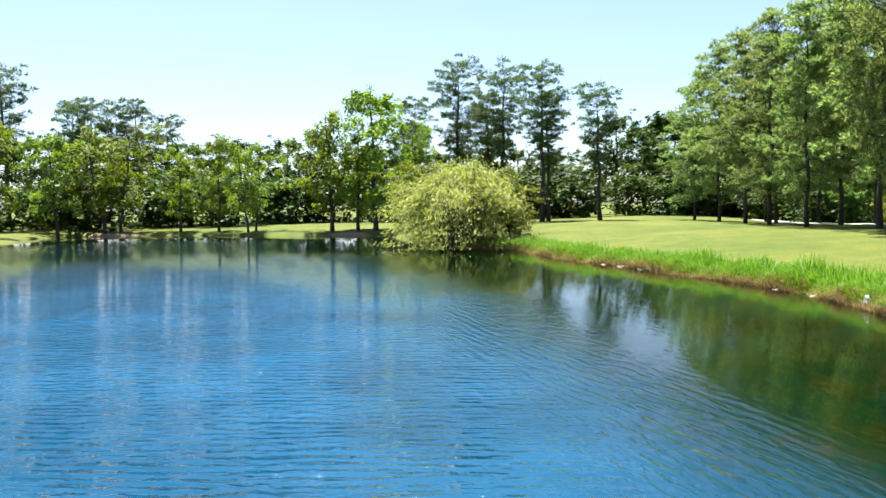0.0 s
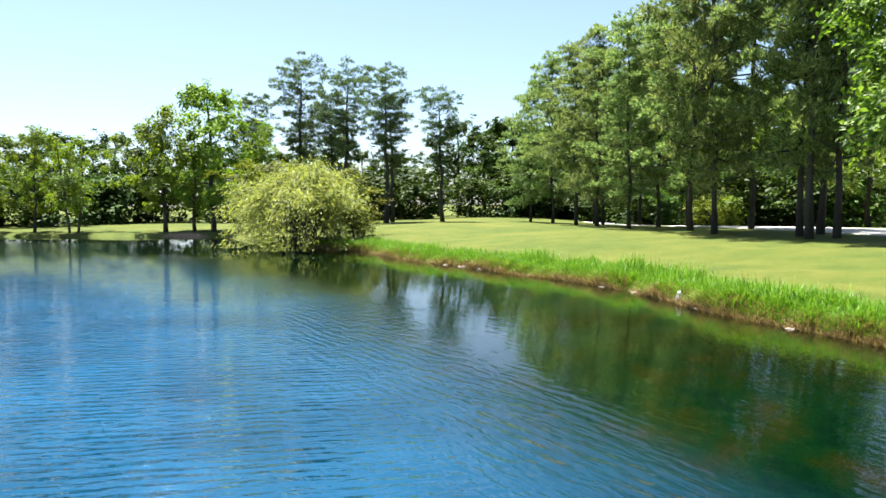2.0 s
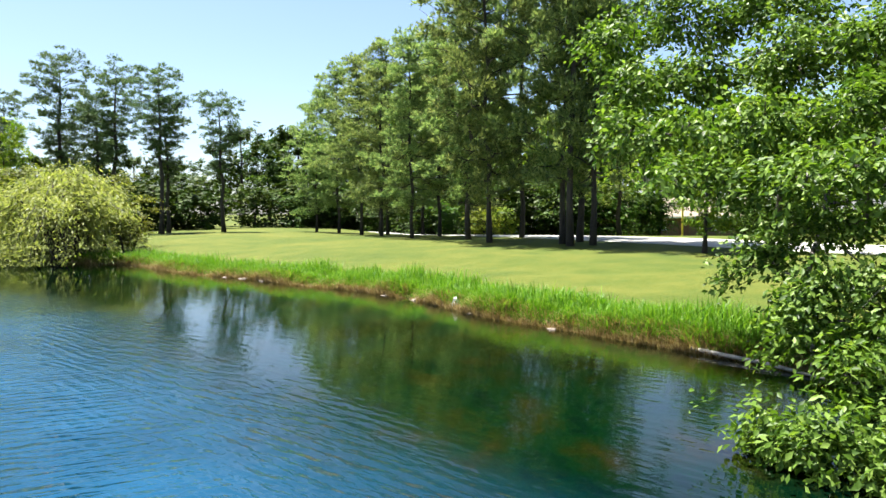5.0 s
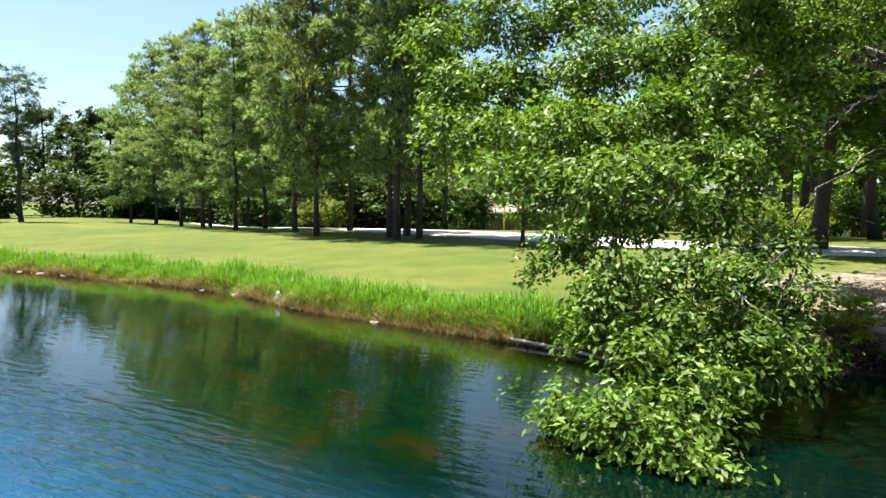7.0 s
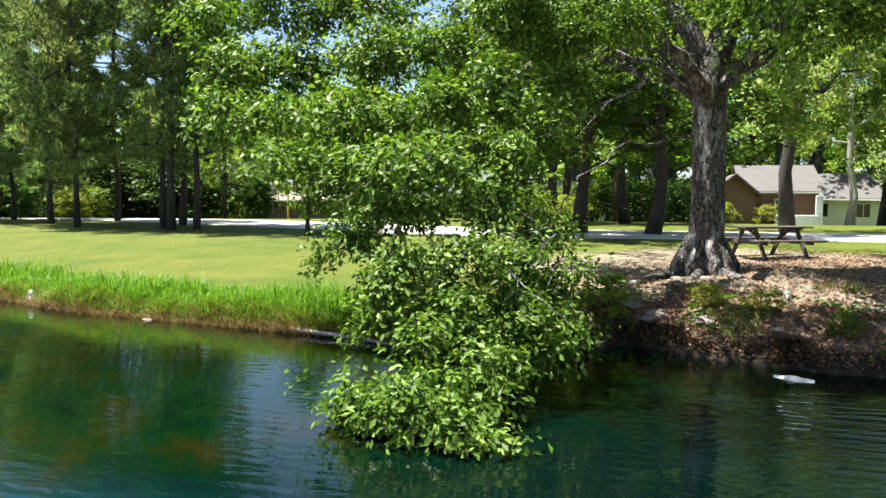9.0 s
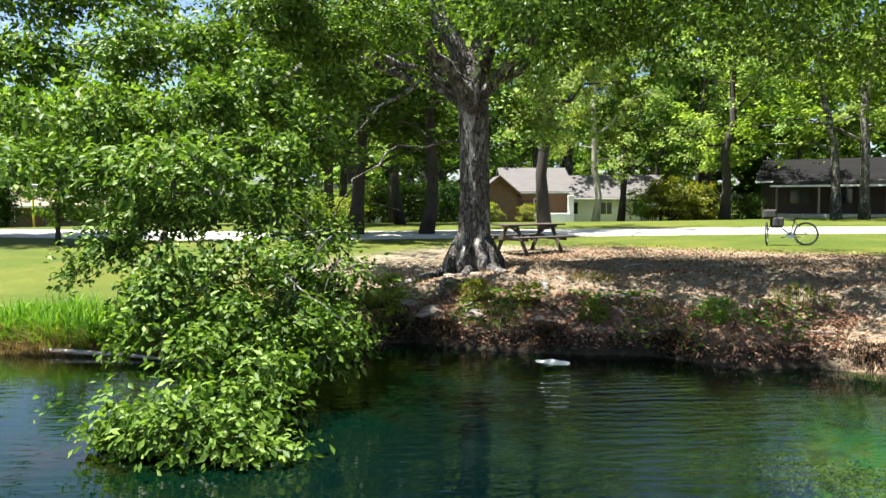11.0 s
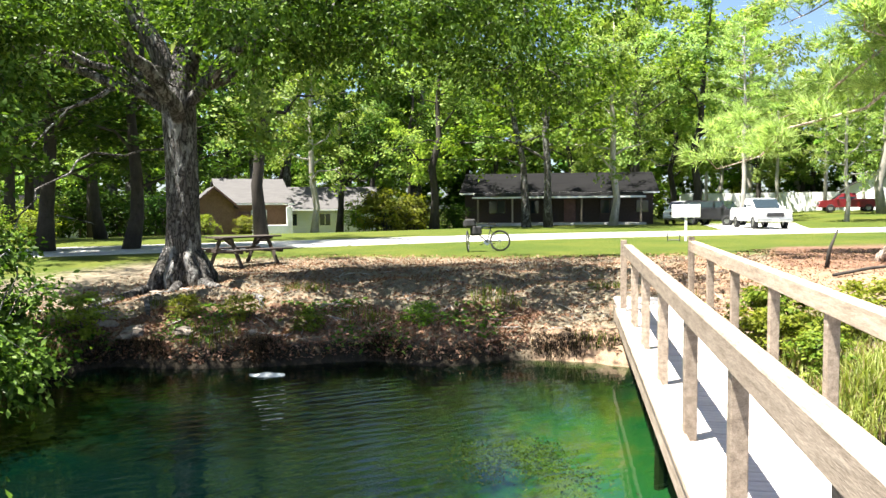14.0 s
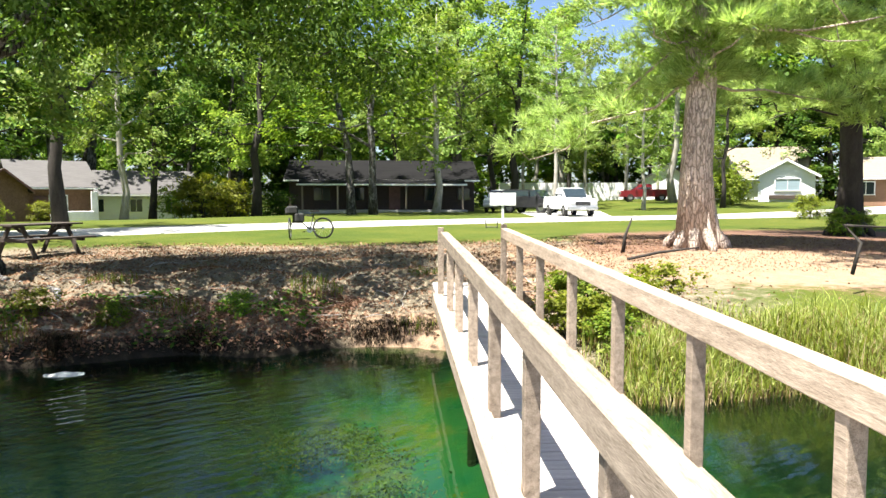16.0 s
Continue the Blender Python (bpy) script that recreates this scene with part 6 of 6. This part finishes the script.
def goal_post():
    x, y = at(-68.5, 50)
    ob = thing("basketball_goal", pose(x, y, height(x, y), 0, 0, 68.5), "yellow pole with a small white backboard by the road", "basketball goal")
    part("pole", tube(bmesh.new(), [(0, 0, -0.1), (0, 0, 2.1)], [0.06, 0.055], 8), YELLOW_PAINT, ob)
    part("arm", boxed(0, -0.2, 2.0, 0.07, 0.4, 0.07), YELLOW_PAINT, ob)
    part("backboard", boxed(0, -0.42, 2.2, 0.62, 0.04, 0.62, bevel=0.02), TRIM, ob)
    part("hoop", tube(bmesh.new(), [(0.2 * math.cos(t), -0.66 + 0.2 * math.sin(t), 2.02) for t in np.linspace(0, 6.2, 14)], 0.014, 5), YELLOW_PAINT, ob)


def stone(x, y, z, r, label="pale stone at the water's edge", sx=1.0, sz=0.7, mat=STONE, name="stone", group="stones along the bank", turn=0, seed=1):
    rng = np.random.default_rng(seed)
    bm = bmesh.new()
    bmesh.ops.create_icosphere(bm, subdivisions=2, radius=1)
    k = rng.uniform(0.5, 2.5, 3)
    for v in bm.verts:
        v.co *= 1 + 0.75 * noise.noise(v.co * 1.2 + Vector(k * 7)) + 0.2 * noise.noise(v.co * 2.9 + Vector(k))
        v.co.x *= sx
        v.co.z *= sz
    ob = part(name, bm, mat, None, "", False)
    ob.matrix_basis = pose(x, y, z, 0, 0, turn)
    ob.scale = (r, r, r)
    return tagged(ob, label, "stone", group)


picnic_table()
bicycle()
sign_post()
goal_post()
stone(-17.85, 1.5, 0.10, 0.125, "upright white stone at the water's edge", 0.7, 1.2, WHITE_STUFF, seed=2)
for k, (x, y, r, sx) in enumerate(((-19.7, 0.72, 0.13, 1.2), (-16.9, 1.95, 0.10, 2.6), (-14.6, 3.3, 0.09, 2.0), (-26.8, -5.1, 0.12, 2.4), (-27.6, -6.0, 0.12, 1.8), (-25.8, -4.4, 0.10, 1.5), (-20.9, -0.1, 0.09, 1.8),
                                   (-8.3, 9.5, 0.20, 1.3), (-7.6, 9.8, 0.13, 1.5), (-9.0, 9.7, 0.18, 1.2), (-9.4, 11.2, 0.14, 1.5), (-8.8, 12.4, 0.13, 1.4), (-6.6, 10.1, 0.12, 1.6), (-9.9, 10.4, 0.17, 1.3), (-10.4, 9.1, 0.16, 1.4), (-9.7, 12.6, 0.16, 1.3), (-10.3, 12.5, 0.12, 1.5), (-9.2, 12.0, 0.11, 1.4), (-9.0, 11.5, 0.15, 1.2), (-10.9, 12.3, 0.13, 1.4), (-8.5, 11.0, 0.12, 1.5), (-9.6, 11.6, 0.1, 1.3), (-11.4, 12.8, 0.12, 1.3))):
    stone(*((x + 0.1, y - 0.16, 0.0) if x < -12 else (x, y, height(x, y))), r * (0.75 if x < -12 else 1), sx=sx, sz=0.45, turn=40 * k, seed=20 + k)
bm = bmesh.new()
bmesh.ops.create_grid(bm, x_segments=18, y_segments=10, size=1)
for v in bm.verts:
    a = math.hypot(v.co.x, v.co.y)
    v.co.x, v.co.y = v.co.x * 0.25 * (1 - 0.25 * v.co.y ** 2), v.co.y * 0.13 * (1 - 0.3 * v.co.x ** 2)
    v.co.z = 0.03 + 0.02 * noise.noise(Vector((v.co.x * 7, v.co.y * 9, 2))) - 0.02 * a
bmesh.ops.solidify(bm, geom=bm.faces[:], thickness=0.012)
ob = part("foam_sheet", bm, WHITE_STUFF)
ob.matrix_basis = pose(-5.75, 9.15, 0.0, 0, 0, 12)
tagged(ob, "crumpled white plastic sheet floating by the bank", "litter")
for name, pts, r, label in (("log", [(-12.0, 4.85, 0.07), (-11.5, 5.12, 0.06), (-10.8, 5.5, 0.05), (-9.9, 5.85, 0.02)], [0.03, 0.034, 0.03, 0.02], "pale bare log lying in the shallows"),
                            ("fallen_branch", [(2.3, 15.0, height(2.3, 15.0) + 0.05), (3.0, 15.5, height(3, 15.5) + 0.08), (3.9, 15.9, height(3.9, 15.9) + 0.12)], [0.03, 0.03, 0.015], "dark fallen branch on the pine litter"),
                            ("stump_snag", [(2.35, 16.0, height(2.35, 16.0) - 0.1), (2.4, 16.0, height(2.35, 16.0) + 0.35), (2.55, 16.05, height(2.35, 16) + 0.75)], [0.05, 0.035, 0.015], "dark broken snag beside the path"),
                            ("bent_branch", [(5.0, 11.6, height(5.0, 11.6) + 0.3), (5.15, 11.7, height(5, 11.7) + 0.75), (4.95, 11.8, height(5, 11.8) + 1.0), (5.9, 12.0, height(5.9, 12) + 0.95)], [0.03, 0.028, 0.02, 0.012], "thin dark branch standing out of the grass")):
    tagged(part(name, tube(bmesh.new(), pts, r, 7), DARK_BARK if name != "log" else DEAD_WOOD, smooth_shade=True), label, "branch")


# ---- grass, reeds and small growth ----
def blades(name, rng, x, y, tall, wide, mat, label, lean=0.35):
    n = len(x)
    z = np.maximum(ground(x, y), -0.05) - 0.03
    patch = 0.75 + 0.35 * np.sin(1.7 * x + 2 * np.sin(0.9 * y)) * np.sin(1.3 * y + 1.1) + 0.2 * np.sin(5.1 * x) * np.sin(4.3 * y)
    h = tall * rng.uniform(0.5, 1.3, n) * patch
    a = rng.uniform(0, 2 * np.pi, n)
    dx, dy = np.cos(a), np.sin(a)
    l = lean * h * rng.uniform(0.1, 1.0, n)
    w = wide * rng.uniform(0.6, 1.2, n) / 2
    base = np.stack([x, y, z], -1)
    side = np.stack([-dy * w, dx * w, 0 * w], -1)
    mid = base + np.stack([dx * l * 0.35, dy * l * 0.35, h * 0.6], -1)
    tip = base + np.stack([dx * l, dy * l, h * np.where(l > 0.3 * h, 0.85, 1.0)], -1)
    v = np.stack([base - side, base + side, mid - side * 0.75, mid + side * 0.75, tip], 1).reshape(-1, 3)
    i = np.arange(n)[:, None] * 5
    f = np.concatenate([i + [0, 1, 3], i + [0, 3, 2], i + [2, 3, 4]], 1).reshape(-1, 3)
    ob = new(name, mesh_of(name, v, f, mat, False))
    return tagged(ob, label, "grass", kind="stuff")


def scatter(rng, n, x0, x1, y0, y1, d0, d1, weight=None):
    x, y = rng.uniform(x0, x1, n), rng.uniform(y0, y1, n)
    d = shore_distance(x, y)
    ok = (d > d0) & (d < d1)
    if weight is not None:
        ok &= rng.random(n) < weight(x, y, d)
    return x[ok], y[ok]


def along_shore(rng, n, x0, x1, y0, y1, d0, d1):
    """Random places in a strip beside the shoreline, from d0 to d1 on its land side."""
    a, b = SHORE, np.roll(SHORE, -1, 0)
    ok = (a[:, 0] > x0) & (a[:, 0] < x1) & (a[:, 1] > y0) & (a[:, 1] < y1)
    a, b = a[ok], b[ok]
    w = np.linalg.norm(b - a, axis=1) / (6 + np.hypot(a[:, 0], a[:, 1]))
    k = rng.choice(len(a), n, p=w / w.sum())
    way = (b - a)[k]
    side = np.stack([-way[:, 1], way[:, 0]], -1) / np.linalg.norm(way, axis=1, keepdims=True)
    p = a[k] + way * rng.random((n, 1))
    off = rng.uniform(d0, d1, (n, 1))
    left = shore_distance(*(p + side * 0.3).T) > 0
    p = p + side * off * np.where(left, 1, -1)[:, None]
    return p[:, 0], p[:, 1]


rng = np.random.default_rng(17)
x, y = scatter(rng, 420000, -38, -9.2, -16, 9, 0.08, 1.7, lambda x, y, d: np.clip(1.25 - np.hypot(x, y) / 45, 0.2, 1) * np.clip((1.8 - d) / 0.7, 0, 1) * smooth(-9.0, -10.2, x))
blades("bank_grass", rng, x, y, 0.44, 0.022, GRASS_BLADE, "tall green grass along the pond bank", 0.9)
x, y = along_shore(rng, 62000, -38, -8.8, -16, 9, -0.12, 0.34)
blades("dry_grass", rng, x, y, 0.28, 0.018, DRY_BLADE, "straw-coloured dead grass at the waterline", 1.3)
# fringe of dead grass and roots, coloured dark to stand for the undercut's shade
SHADED_ROOT_HAIR = leaf_material("shaded_root_hair", (0.014, 0.011, 0.007), (0.04, 0.03, 0.018), (0.11, 0.085, 0.05), 0.1, 0.05)
x, y = along_shore(rng, 16000, -11.5, -0.6, 8.2, 12.5, 0.0, 0.3)
thick = np.sin(2.7 * x + 1.6 * np.sin(1.9 * y)) + 0.6 * np.sin(6.3 * x + 4.1 * y) > rng.uniform(-0.3, 1.3, len(x))
x, y = x[thick], y[thick]
blades("bank_roots", rng, x, y, 0.17, 0.012, SHADED_ROOT_HAIR, "dead grass and root hair over the cut bank, darkened for its undercut shade", 1.8)
x, y = along_shore(rng, 26000, -38, -8.8, -16, 9, -0.02, 0.5)
blades("fringe_grass", rng, x, y, 0.36, 0.02, GRASS_BLADE, "green grass leaning over the waterline", 1.2)
x, y = scatter(rng, 70000, 0.8, 9, 6, 14, -0.15, 1.7, lambda x, y, d: np.clip((1.75 - d) / 0.9, 0, 1) * smooth(0.7, 1.5, x))
blades("reed_grass", rng, x, y, 0.42, 0.016, REED_BLADE, "tall bright grass beside the footbridge", 1.1)
x, y = scatter(rng, 30000, 0.8, 9, 6, 12, -0.25, 1.3, lambda x, y, d: 0.8 * smooth(0.7, 1.4, x))
blades("dry_reed", rng, x, y, 0.36, 0.014, DRY_BLADE, "bleached reed stalks beside the footbridge", 1.0)
WEED_MAT = leaf_material("weed_mat", (0.035, 0.026, 0.006), (0.085, 0.062, 0.014), (0.15, 0.12, 0.03), 0.2, 0.1)
GREEN_MAT = leaf_material("green_weed_mat", (0.09, 0.10, 0.02), (0.19, 0.18, 0.04), (0.30, 0.26, 0.08), 0.2, 0.1)


def weed_mat(px, py, wide, deep, n, mat, label, z=-0.12):
    """A ragged mat of pond weed just under the surface: tangled flat shreds round a few thick spots."""
    cx, cy = px + rng.normal(size=9) * wide * 0.5, py + rng.normal(size=9) * deep * 0.5
    k = rng.integers(0, 9, n)
    c = np.stack([cx[k] + rng.normal(size=n) * wide * 0.26, cy[k] + rng.normal(size=n) * deep * 0.26, z - np.abs(rng.normal(size=n)) * 0.10], -1)
    v, f = leaf_quads(rng, c, 0.05, 0.022, 0.6)
    tagged(new("weed_mat", mesh_of("weed_mat", v, f, mat, False)), label, "pond weed", "weed mats in the pond", kind="stuff")


for px, py, wide, deep in ((-10.9, -0.9, 1.1, 0.8), (-8.6, 2.9, 0.8, 0.8), (-13.0, 0.0, 1.2, 0.9), (-10.3, 0.8, 0.9, 0.7), (-13.6, 2.4, 0.9, 0.6), (-11.4, 3.4, 0.8, 0.6), (-9.6, 4.3, 0.7, 0.5), (-16.0, -0.8, 1.2, 0.7)):
    weed_mat(px, py, wide * 1.5, deep * 1.4, 7000, WEED_MAT, "brown pond weed mat just under the surface")
for px, py, wide, deep in ((-5.4, 3.1, 0.45, 0.3), (-4.9, 5.9, 0.5, 0.25), (-6.2, 8.2, 0.7, 0.35), (-1.9, 7.6, 0.7, 0.5), (-1.2, 6.0, 0.6, 0.5)):
    weed_mat(px, py, wide, deep, 3000, GREEN_MAT, "yellow-green pond weed mat just under the surface", -0.2)

x, y = scatter(rng, 26000, -10, 0, 8, 15, 0.1, 3.2, lambda x, y, d: 0.9 * (np.sin(1.7 * x + 1) * np.sin(2.1 * y) > 0.72))
blades("bank_tufts", rng, x, y, 0.22, 0.014, OLIVE_LEAF, "thin grass tufts on the shaded bank", 0.7)


def litter(name, rng, x, y, size, mat, label):
    z = ground(x, y) + rng.uniform(0.004, 0.03, len(x))
    v, f = leaf_quads(rng, np.stack([x, y, z], -1), size, size * 0.55, 0.7)
    tagged(new(name, mesh_of(name, v, f, mat, False)), label, "leaf litter", kind="stuff")


x, y = scatter(rng, 60000, -13, 7, 8.5, 21, 0.02, 12, lambda x, y, d: np.exp(-(((x + 5.2) / 7) ** 4 + ((y - 14) / 6) ** 4)))
litter("fallen_leaves", rng, x, y, 0.065, FALLEN_LEAF, "brown fallen leaves covering the shaded bank")
x, y = scatter(rng, 9000, 1.5, 11, 13.5, 22, 1.0, 14)
litter("pine_litter", rng, x, y, 0.042, FALLEN_LEAF, "brown bark flakes and pine litter round the large pine")
x, y = scatter(rng, 40000, -11.5, -2.5, 8.2, 14, 0.02, 1.6)
litter("waterside_leaves", rng, x, y, 0.07, FALLEN_LEAF, "brown fallen leaves and bark bits by the water")
x, y = scatter(rng, 9000, -11.5, -3, 8.5, 12.5, 0.05, 1.8, lambda x, y, d: (np.sin(2.3 * x) * np.sin(1.9 * y + 1) > 0.1) * 0.8)
litter("bank_leaves", rng, x, y, 0.12, OAK_LEAF, "low green plants creeping over the bank")
for k, (x, y, s) in enumerate(((0.75, 10.3, 0.20), (1.1, 10.9, 0.24), (1.6, 10.4, 0.2), (0.6, 11.2, 0.18), (2.1, 10.9, 0.2), (1.2, 9.6, 0.16), (-8.9, 9.2, 0.2), (-9.6, 8.2, 0.22), (-9.9, 7.6, 0.24), (-10.2, 7.0, 0.2), (-7.9, 10.2, 0.13), (-5.9, 10.5, 0.12), (-6.9, 10.4, 0.13), (-4.2, 11.2, 0.13))):
    plant("leafy_weed", THICKET[(2, 0)[k % 2]], x, y, 50 * k, s, "low leafy weed growing on the bank", "plant", "weeds on the bank", wide=1.4)


def sticks(rng, x, y, label):
    """Thin dry sticks lying about on the earth, joined."""
    bm = bmesh.new()
    for px, py in zip(x, y):
        a, L = rng.uniform(0, 2 * math.pi), rng.uniform(0.12, 0.55)
        dx, dy = math.cos(a) * L / 2, math.sin(a) * L / 2
        r = rng.uniform(0.004, 0.013)
        ends = [(px + k * dx + rng.normal() * 0.02, py + k * dy + rng.normal() * 0.02) for k in (-1, 0, 1)]
        tube(bm, [(ex, ey, height(ex, ey) + r + rng.uniform(0, 0.03)) for ex, ey in ends], [r, r * 0.9, r * 0.5], 4)
    tagged(part("sticks", bm, DEAD_WOOD), label, "sticks", kind="stuff")


x, y = scatter(rng, 420, -11.5, 0.5, 9, 18, 0.35, 9, lambda x, y, d: np.clip(1.1 - d / 9, 0.2, 1))
sticks(rng, x, y, "small dry sticks scattered over the bank")


def bank_root(points, r):
    tagged(part("root", tube(bmesh.new(), [(px, py, height(px, py) + up) for px, py, up in points], r, 7), BARK, smooth_shade=True), "gnarled grey root creeping down the bank", "root", "roots on the bank")


for pts in ([(-10.2, 13.0, 0.08), (-9.6, 12.0, 0.05), (-9.3, 11.0, 0.06), (-8.6, 10.2, 0.02)], [(-9.9, 13.4, 0.08), (-8.8, 12.8, 0.04), (-7.8, 12.3, 0.05), (-7.2, 11.4, 0.0)], [(-10.9, 12.9, 0.08), (-10.8, 11.8, 0.05), (-10.3, 10.8, 0.04), (-10.0, 9.9, 0.0)]):
    bank_root(pts, [0.11, 0.08, 0.06, 0.03])
